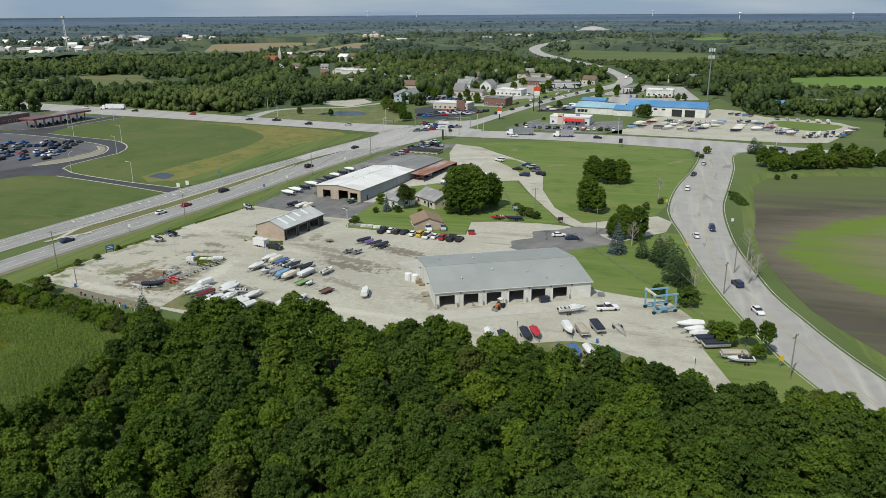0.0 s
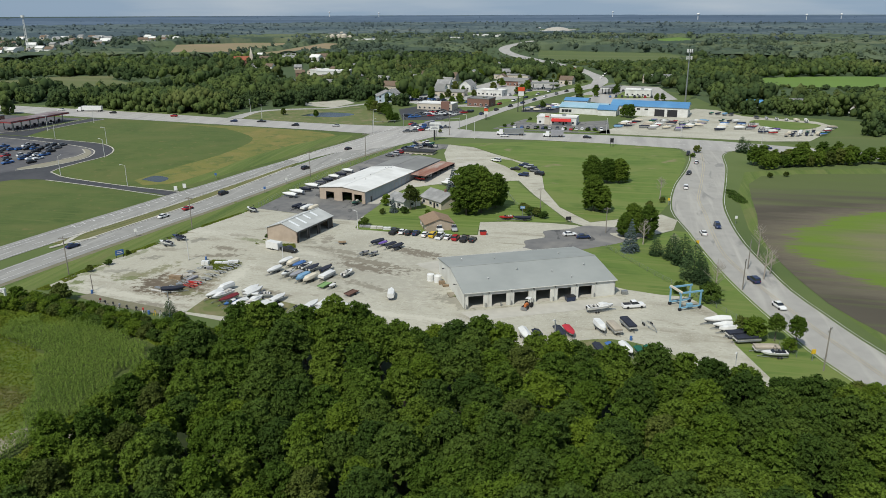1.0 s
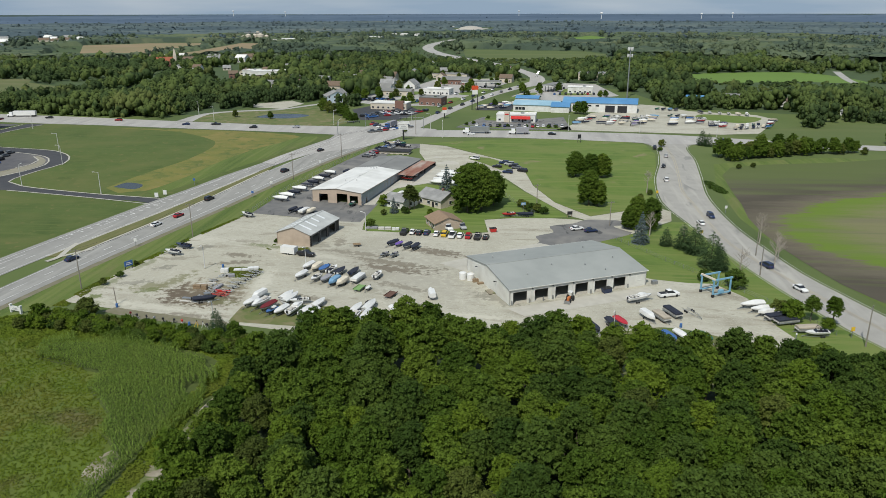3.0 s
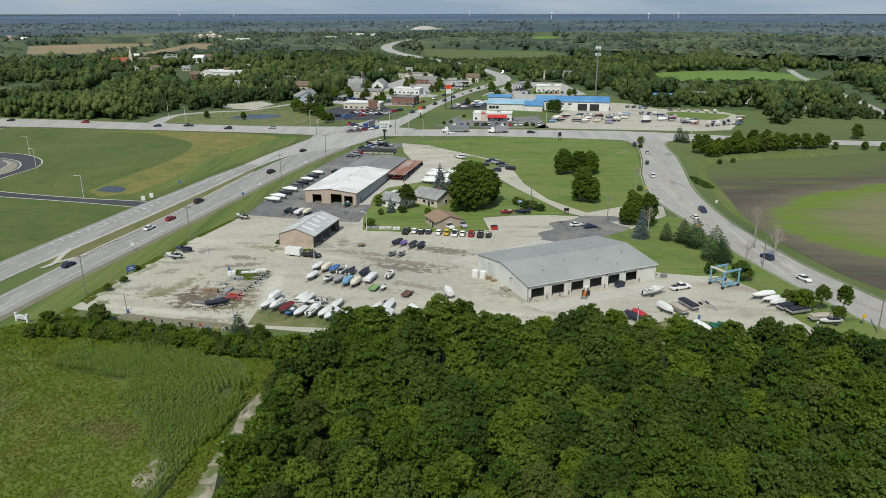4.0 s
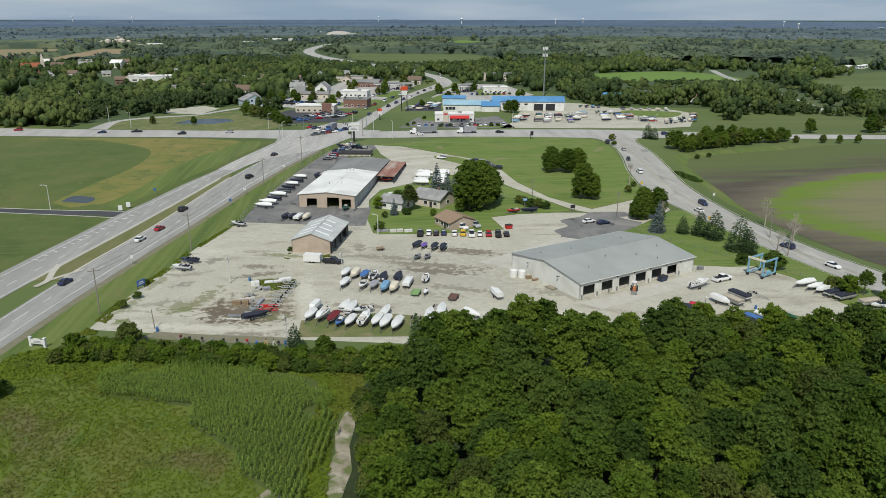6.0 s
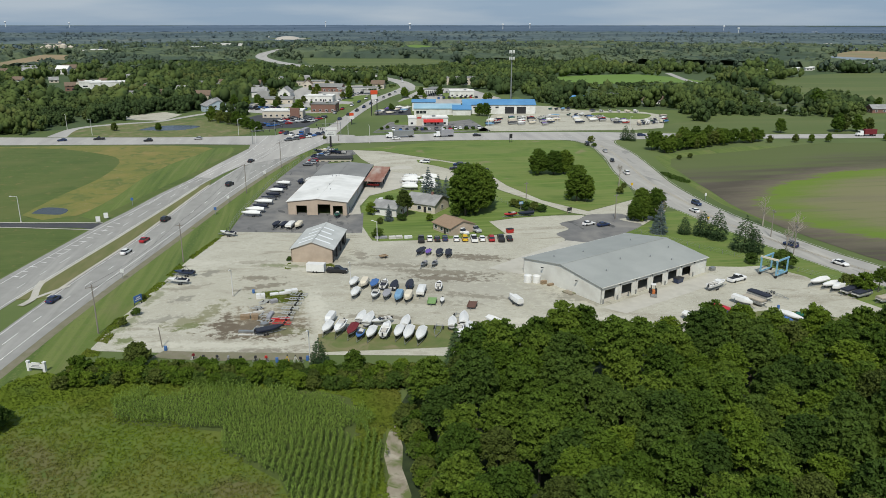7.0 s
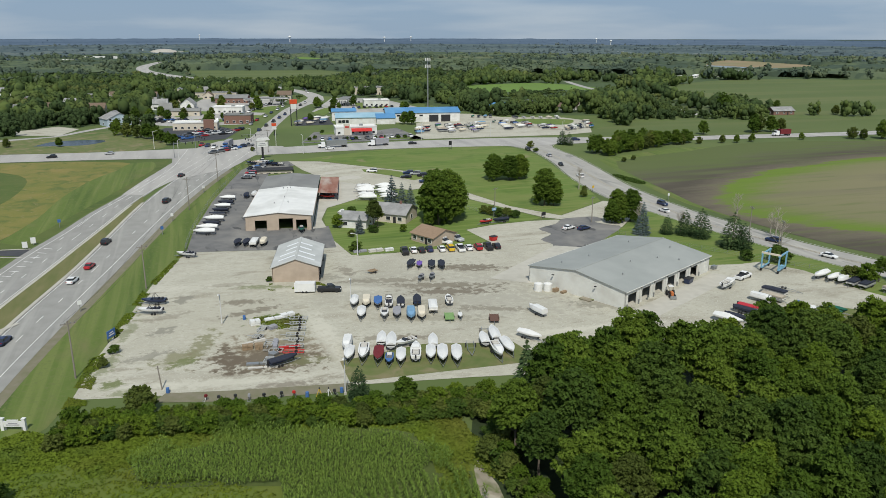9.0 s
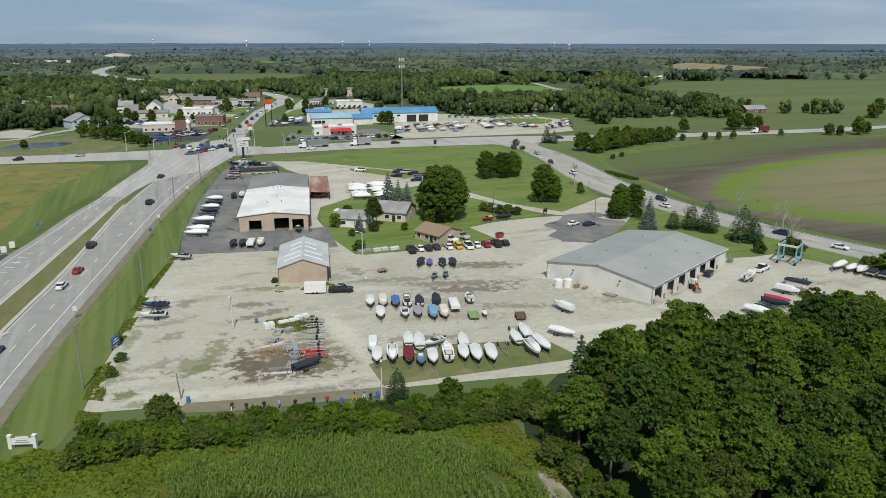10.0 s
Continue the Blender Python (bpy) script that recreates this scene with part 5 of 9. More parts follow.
for k, x, y, sc in ((1, 11.2, 186.4, 1.5), (1, 3.9, 190.7, 0.95), (2, -99.1, 260.8, 1.05), (0, -97, 249, 0.6), (1, -89.5, 252, 0.8), (1, -98.9, 233.8, 0.9), (0, -1.2, 275.5, 0.75), (0, 3.8, 284, 0.6), (1, -91.5, 275, 0.9), (2, -80, 250, 0.6),
                    (0, -45.2, 261, 0.9), (1, -43.3, 258.5, 0.95), (0, -41, 256.8, 0.9), (1, -38.6, 255.2, 0.85), (0, -47, 263.5, 0.8), (0, -161.5, 171.5, 0.55), (1, -160, 178, 0.55), (0, -160.5, 188, 0.4), (1, -125.8, 213.6, 0.42),
                    (2, 18.5, 163.5, 1.35), (0, 16.5, 167, 1.15), (1, 30, 141, 0.9), (0, 33, 137, 1.2), (2, 25, 158.5, 0.8), (0, 24.5, 379, 1.0), (1, 21.5, 366, 0.7), (0, 57, 333, 0.6), (0, 50, 330, 0.6),
                    (0, -113, 412, 0.6)):
    plant_tree(BUSH[k], x, y, sc, 53 * x, "rounded green shrub on the grass", "shrub", "shrubs", "shrub")
for x, y, sc, k in ((26.5, 160, 0.62, 5), (23, 164, 0.55, 0), (34, 133, 0.6, 2), (40, 124, 0.7, 5), (46, 117, 0.8, 4), (-88.3, 256.0, 0.8, 4), (-86.6, 257.4, 0.6, 4)):
    plant_tree(BROAD[k], x, y, sc, 71 * x, "young leafy tree beside the yard", group="yard trees")
hr = np.random.default_rng(9)
ROAD_MID = np.array([(p.x, p.y) for p in smooth_line([(-118, 437), (-97, 507), (-79, 585), (-50, 660), (-32, 710), (-33, 760)], 6)])
for a, b, n in (((46, 353), (112, 369), 17), ((50, 346), (84, 360), 9), ((70, 372), (116, 371), 7)):
    for k in range(n):
        f = (k + hr.uniform(-0.3, 0.3)) / (n - 1)
        plant_tree(MID[int(hr.integers(0, 3))], a[0] + (b[0] - a[0]) * f, a[1] + (b[1] - a[1]) * f + hr.uniform(-2, 2), hr.uniform(0.5, 0.85), hr.uniform(0, 360), "dark green roadside tree above the bare field", group="roadside trees")
for x, y, sc in ((229, 486, 1.3), (305, 458, 0.7), (292, 462, 0.7), (280, 490, 0.7), (318, 412, 1.1), (326, 416, 1.2), (144, 396, 0.75), (178, 394, 0.9), (183, 396, 1.0), (190, 393, 0.9), (198, 394, 0.8), (118, 365, 0.4), (132, 364, 0.45), (140, 362, 0.4), (150, 362, 0.4), (183, 361, 0.35), (213, 355, 0.7), (218, 352, 0.6), (230, 350, 0.9), (240, 353, 0.7), (-10, 497, 0.75), (-6, 494, 0.8),
                 (-232, 462, 0.5), (-207, 457, 0.45), (-160, 466, 0.7), (-165, 474, 0.8), (-170, 480, 0.75), (-157, 458, 0.6), (-153, 446, 0.6), (-176, 488, 0.8), (-182, 496, 0.8), (-150, 450, 0.5)):
    plant_tree(MID[int(hr.integers(0, 3))], x, y, sc, 17 * x, "single green field tree", group="field trees")

for k in range(70):
    x, y = hr.uniform(-190, 40), hr.uniform(500, 760)
    if np.min(np.hypot(ROAD_MID[:, 0] - x, ROAD_MID[:, 1] - y)) < 17:
        continue
    plant_tree(MID[int(hr.integers(0, 3))], x, y, hr.uniform(0.35, 0.8), hr.uniform(0, 360), "green town tree between the buildings", group="town trees")
for x, y in ((-60, 437), (-55, 436.5), (-44, 436), (-38, 436), (-31, 435.5), (-27, 435.5), (-80, 441), (-76, 447), (-68, 470)):
    plant_tree(BUSH[1], x, y, 0.6, 40 * x, "clipped green shrub on the forecourt", "shrub", "forecourt shrubs", "shrub")


def bare_tree(x, y, hgt, seed):
    rng = np.random.default_rng(seed)
    t = thing("bare_tree", "leafless dead tree with pale branches", "tree", at=on_ground(x, y))
    part("trunk", Shape().tube((0, 0, -0.2), (0.1, 0, hgt * 0.5), 0.22, 0.15).tube((0.1, 0, hgt * 0.5), (0, 0.1, hgt), 0.15, 0.03), DEADWOOD, t)
    s = Shape()
    for k in range(22):
        z, a = hgt * rng.uniform(0.3, 0.92), rng.uniform(0, 6.28)
        r = (hgt - z) * rng.uniform(0.3, 0.5) + 0.5
        p = Vector((r * math.cos(a), r * math.sin(a), z + r * 0.9))
        s.tube((0, 0, z), p, 0.06, 0.02, 5)
        for _ in range(3):
            q = p.lerp(Vector((0, 0, z)), rng.uniform(0.1, 0.6))
            s.tube(q, q + Vector((rng.uniform(-0.8, 0.8), rng.uniform(-0.8, 0.8), rng.uniform(0.5, 1.2))), 0.03, 0.01, 4)
    part("crown_wood", s, DEADWOOD, t)


for k, (x, y, hgt) in enumerate(((3, 287, 9), (29, 226, 10), (27.5, 206, 10), (-4.5, 232, 8), (4.4, 222, 7), (12.5, 188.5, 11), (30, 211, 7))):
    bare_tree(x, y, hgt, 100 + k)

# maize with its rows, and weeds beside it
CORN_AREA = [(-155, 134), (-149.5, 139.5), (-140, 139), (-126, 136.2), (-115, 131.8), (-108.6, 126.5), (-107, 118.8), (-106.9, 106.2), (-109.9, 97.9), (-110.4, 88), (-111.5, 78), (-117, 78), (-115.5, 89.3), (-117.2, 95), (-122.1, 99.8), (-123.9, 105.7), (-129.4, 111.3), (-133.8, 115.2), (-134, 121.5), (-141.5, 124), (-152.5, 127)]


def maize(seed):
    """Rows that run along the hedge, swing round a corner and go down beside the wood."""
    rng = np.random.default_rng(seed)
    corner = Vector((-119.5, 116.0))
    along, down = Vector((-0.976, 0.218)), Vector((-0.142, -0.99))
    up, out_right = Vector((0.218, 0.976)), Vector((0.99, -0.142))
    a0, a1 = math.atan2(up.y, up.x), math.atan2(out_right.y, out_right.x)
    pts = []

    def stand(q, r, s):
        if 6.3 < r < 7.3 and s < 7:
            return
        ragged = 2.4 * noise.noise(Vector((q.x * 0.2, q.y * 0.2, 8)))
        if inside(q.x, q.y, CORN_AREA) and inside(q.x + 1.4 + ragged, q.y + 1.4 + ragged, CORN_AREA) and noise.noise(Vector((q.x * 0.12, q.y * 0.12, 3))) > -0.5:
            pts.append((q.x + rng.uniform(-0.16, 0.16), q.y + rng.uniform(-0.16, 0.16)))

    r = -24.0
    while r < 26:
        for k in range(90):
            s = 0.46 * k + max(0.0, -r)
            stand(corner + up * r + along * s, r, s + 9)
            stand(corner + out_right * r + down * s, r, s)
        if r > 0.4:
            n = int(r * (a0 - a1) / 0.46)
            for k in range(1, n):
                a = a0 + (a1 - a0) * k / n
                stand(corner + Vector((math.cos(a), math.sin(a))) * r, r, 9 * (1 - k / n))
        r += 1.08
    p = np.array(pts)
    n = len(p)
    out = []
    hgt = rng.uniform(1.7, 2.3, n)
    for k in range(9):
        a = rng.uniform(0, 6.283, n)
        d = np.stack([np.cos(a), np.sin(a), np.zeros(n)], 1)
        side = np.stack([-np.sin(a), np.cos(a), np.zeros(n)], 1) * 0.075
        base = np.stack([p[:, 0], p[:, 1], hgt * (0.32 + 0.075 * k)], 1)
        mid = base + d * 0.26 + np.array([0, 0, 0.24])
        tip = base + d * 0.52 + np.array([0, 0, 0.0])
        out.append(np.stack([base - side * 0.6, base + side * 0.6, mid + side, mid - side], 1))
        out.append(np.stack([mid - side, mid + side, tip + side * 0.2, tip - side * 0.2], 1))
    me = leaf_mesh("maize", np.concatenate(out))
    me.materials.append(CORN)
    tagged(new("maize", me), "tall green maize standing in curved rows", "maize", kind="stuff")


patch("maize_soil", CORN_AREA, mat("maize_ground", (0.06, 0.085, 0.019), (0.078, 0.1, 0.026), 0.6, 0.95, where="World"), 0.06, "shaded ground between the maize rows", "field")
maize(4)


def tufts(name, label, poly, count, size, material, seed, box, thin=-1.0):
    rng = np.random.default_rng(seed)
    pts = []
    while len(pts) < count:
        x, y = rng.uniform(box[0], box[1]), rng.uniform(box[2], box[3])
        if inside(x, y, poly) and noise.noise(Vector((x * 0.15, y * 0.15, seed))) > thin:
            pts.append((x, y, ground_z(x, y)))
    p = np.array(pts)
    tall = np.array([0.5 + 0.9 * max(0.0, noise.noise(Vector((x * 0.22, y * 0.22, seed + 7)))) for x, y, _ in pts]) * size
    p[:, 2] += tall * 0.25
    me = leaf_mesh(name, sprays(rng, p, tall * 1.9, 7, size * 0.66, 0.35))
    me.materials.append(material)
    tagged(new(name, me), label, "weeds", kind="stuff")


WEEDLEAF = mat("weed_leaf", (0.134, 0.186, 0.022), (0.118, 0.166, 0.02), 0.15, 0.85, island=0.1, where="World", through_leaf=0.25, spec=0.05, layers=[((0.138, 0.152, 0.028), 0.06, 0.48, 0.7, (1, 1, 0)), ((0.14, 0.145, 0.04), 0.045, 0.56, 0.7, (1.4, 1, 30)), ((0.108, 0.158, 0.028), 0.11, 0.56, 0.72, (1, 1, 0))])
tufts("weeds", "tall bright green weeds and grasses", [(-236, 60), (-214, 108), (-177, 132), (-167, 142), (-158, 138), (-136, 121), (-122, 102), (-116.5, 90), (-117, 50)], 30000, 0.24, WEEDLEAF, 6, (-236, -112, 50, 146), -1.0)
tufts("headland_weeds", "rough grass along the maize headland", [(-168, 144), (-150, 144), (-136, 141), (-118, 137.5), (-103, 135), (-104, 120), (-110, 122), (-112, 130), (-118, 134), (-134, 137), (-150, 136), (-160, 132)], 5200, 0.4, WEEDLEAF, 7, (-168, -100, 120, 148))
tufts("corner_weeds", "tall dark weeds below the end of the hedge", [(-176, 147), (-171.3, 149.4), (-167, 147), (-163, 144), (-160, 140), (-170, 135), (-178, 138)], 1500, 0.42, WEEDLEAF, 17, (-178, -160, 135, 150))
tufts("yard_weeds", "low weeds spreading into the gravel", [(-166.6, 156), (-164.2, 177), (-160.2, 196), (-155.6, 219), (-150, 238), (-147, 249), (-145.5, 247), (-148.6, 238), (-153.6, 219), (-158, 196), (-162, 177), (-163, 156)], 2600, 0.2, WEEDLEAF, 8, (-167, -145, 155, 250), -0.1)
tufts("scrap_weeds", "green weeds among the stacked trailers", [(-134, 182), (-132, 189), (-122, 188), (-121, 182), (-126, 180)], 900, 0.22, WEEDLEAF, 13, (-137, -121, 177, 190), -0.1)
tufts("shed_weeds", "weeds along the shed front", [(-127, 206), (-126, 211.5), (-114, 209), (-112, 205)], 500, 0.2, WEEDLEAF, 14, (-127, -112, 204, 212), -0.1)
tufts("track_weeds", "rough grass fringing the dirt track", [(-112, 60), (-112.5, 112), (-111, 124), (-103, 126), (-101, 116), (-103.6, 112), (-106.4, 119), (-109, 113), (-108.4, 103), (-109, 60)], 2200, 0.4, WEEDLEAF, 16, (-113, -101, 60, 127))
tufts("field_edge_weeds", "tall rough weeds at the corner of the farm field", [(29.6, 306), (29.4, 296), (32, 289), (35, 288), (34.5, 296), (32.5, 306)], 260, 0.5, LEAF[2], 15, (29, 36, 287, 307))


# ---- buildings ----
def wall_mesh(p, q, he, openings=(), peak=0.0, t=0.25):
    """One upright wall from p to q, t thick to its left, with doorways through it and a gable where peak is given."""
    p, q = Vector(p), Vector(q)
    d = (q - p).normalized()
    n = Vector((-d.y, d.x)) * t
    length = (q - p).length
    line = [(0.0, 0.0)]
    for a, b, lo, hi in sorted(openings):
        if lo == 0:
            line += [(a, 0.0), (a, hi), (b, hi), (b, 0.0)]
    line += [(length, 0.0), (length, he)] + ([(length / 2, peak)] if peak else []) + [(0.0, he)]
    bm = bmesh.new()
    f = bm.faces.new([bm.verts.new((p.x + d.x * u, p.y + d.y * u, z)) for u, z in line])
    ex = bmesh.ops.extrude_face_region(bm, geom=[f])
    bmesh.ops.translate(bm, vec=(n.x, n.y, 0), verts=[g for g in ex["geom"] if isinstance(g, bmesh.types.BMVert)])
    bmesh.ops.triangulate(bm, faces=[g for g in bm.faces if len(g.verts) > 4])
    bmesh.ops.recalc_face_normals(bm, faces=bm.faces[:])
    me = bpy.data.meshes.new("wall")
    bm.to_mesh(me)
    bm.free()
    return me


def frame_round(s, p, q, opening, w=0.18, proud=0.05):
    """Trim round an opening of the wall from p to q."""
    p, q = Vector(p), Vector(q)
    d = (q - p).normalized()
    rz = math.degrees(math.atan2(d.y, d.x))
    a, b, lo, hi = opening
    for u, v, f, g in ((a - w, a, lo, hi), (b, b + w, lo, hi), (a - w, b + w, hi, hi + w)):
        c = p + d * (u + v) / 2 - Vector((-d.y, d.x)) * proud / 2
        s.box((c.x, c.y, (f + g) / 2), (v - u, proud, g - f), rz)


def gable_hall(name, label, category, at, L, D, he, hp, ridge, walls, roof, openings=None, trim=None, over=0.35, back=None, vents=()):
    """A hall with a pitched roof. openings: side -> list; sides run anticlockwise seen from above."""
    openings = openings or {}
    b = thing(name, label, category, at=at)
    sides = {"front": ((0, 0), (L, 0)), "right": ((L, 0), (L, D)), "back": ((L, D), (0, D)), "left": ((0, D), (0, 0))}
    for k, (p, q) in sides.items():
        o = openings.get(k, ())
        gable = (ridge == "x") == (k in ("left", "right"))
        part("wall", wall_mesh(p, q, he, o, hp if gable else 0.0), walls.get(k, walls["all"]) if isinstance(walls, dict) else walls, b)
        for op in o:
            if trim and op[3] - op[2] > 1:
                f = Shape()
                frame_round(f, p, q, op)
                part("door_frame", f, trim, b)
    rise = hp - he
    half = (D if ridge == "x" else L) / 2
    run = L if ridge == "x" else D
    th = 0.16
    for side in (0, 1):
        s = Shape()
        e = he - rise / half * over
        prof = [(-over, e), (half, hp), (half, hp + th), (-over, e + th)]
        if side:
            prof = [(2 * half - y, z) for y, z in prof][::-1]
        s.prism(prof, -over, run + over)
        if ridge == "y":
            s.v = [(y, x, z) for x, y, z in s.v]
            s.f = [f[::-1] for f in s.f]
        part("roof", s, roof, b)
    cap = Shape()
    if ridge == "x":
        cap.box((L / 2, D / 2, hp + th + 0.02), (L + 2 * over, 0.5, 0.06))
    else:
        cap.box((L / 2, D / 2, hp + th + 0.02), (0.5, D + 2 * over, 0.06))
    part("ridge_cap", cap, roof, b)
    part("floor_slab", Shape().box((L / 2, D / 2, 0.06), (L - 0.5, D - 0.5, 0.12)), CONCRETE, b)
    if trim:
        g = Shape()
        if ridge == "x":
            for y in (-over - 0.06, D + over + 0.06):
                g.box((L / 2, y, he - rise / half * over + 0.06), (L + 2 * over, 0.13, 0.16))
        else:
            for x in (-over - 0.06, L + over + 0.06):
                g.box((x, D / 2, he - rise / half * over + 0.06), (0.13, D + 2 * over, 0.16))
        part("gutter", g, trim, b)
    for x, y in vents:
        z = hp + th - rise * abs((y if ridge == "x" else x) - half) / half
        v = Shape().tube((x, y, z - 0.1), (x, y, z + 0.45), 0.12).tube((x, y, z + 0.4), (x, y, z + 0.55), 0.22, 0.1)
        part("roof_vent", v, STEEL, b, "small metal roof vent")
    return b


# grey boat hall with six bays
BAYS = [(1.0, 5.0, 0, 3.35), (7.2, 11.1, 0, 3.35), (13.2, 17.1, 0, 3.35), (19.1, 23.0, 0, 3.35), (25.0, 28.8, 0, 3.35), (30.8, 34.6, 0, 3.35)]
gb_at = pose(-49.9, 167.2, 0.05, 0, 0, 26.2)
hall_g = gable_hall("boat_hall", "long light grey metal boat hall with six open bays", "building", gb_at, 41.2, 28.4, 4.25, 6.3, "x", WALL_L, METAL_ROOF,
                    {"front": BAYS + [(38.2, 39.7, 0.4, 1.7), (38.2, 39.7, 2.2, 3.6)]}, WALL_L, vents=((8, 6), (14, 20), (17, 9.5), (26, 7), (33, 20), (5, 22), (36, 9), (30, 3)))
part("boarded_window", Shape().box((38.95, 0.08, 1.05), (1.46, 0.1, 1.26)), TIMBER, hall_g, "brown boarded panel")
part("boarded_window", Shape().box((38.95, 0.08, 2.9), (1.46, 0.1, 1.36)), TIMBER, hall_g, "tan boarded panel")
for x in (6.1, 12.1, 18.1, 24.0, 29.8, 35.4):
    part("downpipe", Shape().tube((x, -0.12, 0.1), (x, -0.12, 4.1), 0.07, n=6), WALL_L, hall_g)
    part("wall_lamp", Shape().box((x + 0.35, -0.15, 3.85), (0.3, 0.3, 0.25)), DARK, hall_g, "small dark wall lamp")
for y in (8.0, 20.5):
    part("side_lamp", Shape().tube((-0.02, y, 3.7), (-0.6, y, 3.9), 0.06).box((-0.7, y, 3.85), (0.4, 0.35, 0.18)), DARK, hall_g, "dark swan-neck lamp")
# Unseen dark sheet added across the hall to keep the open bays dark.
part("partition", Shape().box((20.6, 20, 2.1), (40.4, 0.2, 4.1)), DARK, hall_g, "added dark sheet for the shade inside the bays")
for x in (1.6, 5.6, 9.6, 12.4, 18.3, 23.8, 29.8, 35.3):
    part("bay_post", Shape().box((x if x > 2 else 0.5, -0.25, 0.6), (0.25, 0.25, 1.2)), STEEL, hall_g)

# tan shed with skylights
sh_at = pose(-125.2, 212.4, 0.05, 0, 0, -12.5)
# Right wall is dark instead of tan: its shade is put into the colour.
shed = gable_hall("tan_shed", "tan metal shed with a grey roof and white skylights", "building", sh_at, 12.0, 20.6, 3.9, 6.0, "y",
                  {"all": WALL_T, "right": DARK}, SHED_ROOF, {"right": [(1.0, 5.6, 0, 3.2), (7.0, 11.5, 0, 3.2), (13.0, 17.6, 0, 3.2)]}, DULL_ROOF)
for y in (3.0, 7.0, 11.0, 15.0):
    for side in (-1, 1):
        s = Shape()
        x0, x1 = 6 + side * 0.35, 6 + side * (4.6 if y == 3.0 or y == 7.0 else 3.4)
        z0, z1 = 6.19 - 0.35 * abs(x0 - 6), 6.19 - 0.35 * abs(x1 - 6)
        s.add([(x0, y, z0), (x1, y, z1), (x1, y + 0.9, z1), (x0, y + 0.9, z0), (x0, y, z0 + 0.05), (x1, y, z1 + 0.05), (x1, y + 0.9, z1 + 0.05), (x0, y + 0.9, z0 + 0.05)],
              [(4, 5, 6, 7), (0, 1, 5, 4), (1, 2, 6, 5), (2, 3, 7, 6), (3, 0, 4, 7)])
        part("skylight", s, SKYLIGHT, shed, "white translucent skylight strip")

# tan workshop, white roof in front and grey section behind
wh_at = pose(-127.9, 265.0, 0.3, 0, 0, -11.8)
workshop = gable_hall("workshop", "tan fronted workshop with a white metal roof and open doors", "building", wh_at, 21.0, 41.6, 4.85, 5.95, "y",
                      {"all": WALL_T, "right": WALL_S, "left": WALL_S}, WHITE_ROOF,
                      {"front": [(3.1, 6.8, 0, 3.5), (10.6, 15.0, 0, 4.0), (16.0, 19.4, 0, 3.5)], "right": [(23.5, 26.6, 0.4, 3.6), (30, 33, 0.6, 3.6), (34.5, 37.2, 0.7, 3.6), (4, 5, 0, 2.1)]}, WALL_T, vents=((8, 14), (12.5, 15), (10.8, 22), (9.0, 38), (10.5, 37.6), (11.5, 38.4)))
for x in (4.95, 12.8, 17.7):
    part("door_ramp", Shape().box((x, -0.9, -0.2), (4.2, 1.8, 0.5), taper=0.95), CONCRETE, workshop, "pale concrete ramp")
rear_at = wh_at @ pose(0.1, 42.0, 0.0)
gable_hall("rear_workshop", "dull grey roofed workshop wing behind the white one", "building", rear_at, 20.6, 27.0, 4.7, 5.75, "y", WALL_S, DULL_ROOF,
                  {"left": [(4, 7, 1, 4), (12, 15, 1.6, 4), (20, 23, 2.2, 3.8)]}, DULL_ROOF)
canopy = thing("rust_canopy", "open lean-to with a rusty corrugated roof on posts", "shelter", at=wh_at @ pose(21.4, 36.8, 0.0))
for k in range(13):
    x0 = 0.1 + k * 0.55
    z0, z1 = 4.45 - 0.045 * x0 + 0.02 * (k % 2), 4.45 - 0.045 * (x0 + 0.55) + 0.02 * (k % 2)
    s = Shape().add([(x0, 0, z0), (x0 + 0.55, 0, z1), (x0 + 0.55, 31, z1), (x0, 31, z0), (x0, 0, z0 - 0.1), (x0 + 0.55, 0, z1 - 0.1), (x0 + 0.55, 31, z1 - 0.1), (x0, 31, z0 - 0.1)],
                    [(0, 1, 2, 3), (7, 6, 5, 4), (0, 4, 5, 1), (2, 6, 7, 3), (1, 5, 6, 2), (3, 7, 4, 0)])
    part("roof_sheet", s, RUST_ROOF, canopy)
for y in (0.3, 8.0, 15.6, 23.2, 30.7):
    part("post", Shape().box((7.0, y, 2.3), (0.22, 0.22, 3.8)), DARK, canopy)
part("beam", Shape().box((7.0, 15.5, 3.95), (0.2, 31, 0.3)), DARK, canopy)
part("back_panel", Shape().box((3.6, 30.9, 2.4), (7.0, 0.12, 3.6)), DARK, canopy)
shop = thing("black_roof_shop", "low shop with a black felt roof and pale front", "building", at=on_ground(-116.8, 348.6, -6, -1.9))
part("wall", Shape().box((7.5, 3.2, 1.5), (15, 6.0, 3.4)), WALL_C, shop)
part("roof", Shape().box((7.5, 3.2, 3.3), (16, 7.0, 0.3)), BLACK_ROOF, shop)
for x in (2, 5, 8, 11, 13.5):
    part("window", Shape().box((x, 0.17, 1.5), (1.6, 0.08, 1.3)), GLASS, shop)


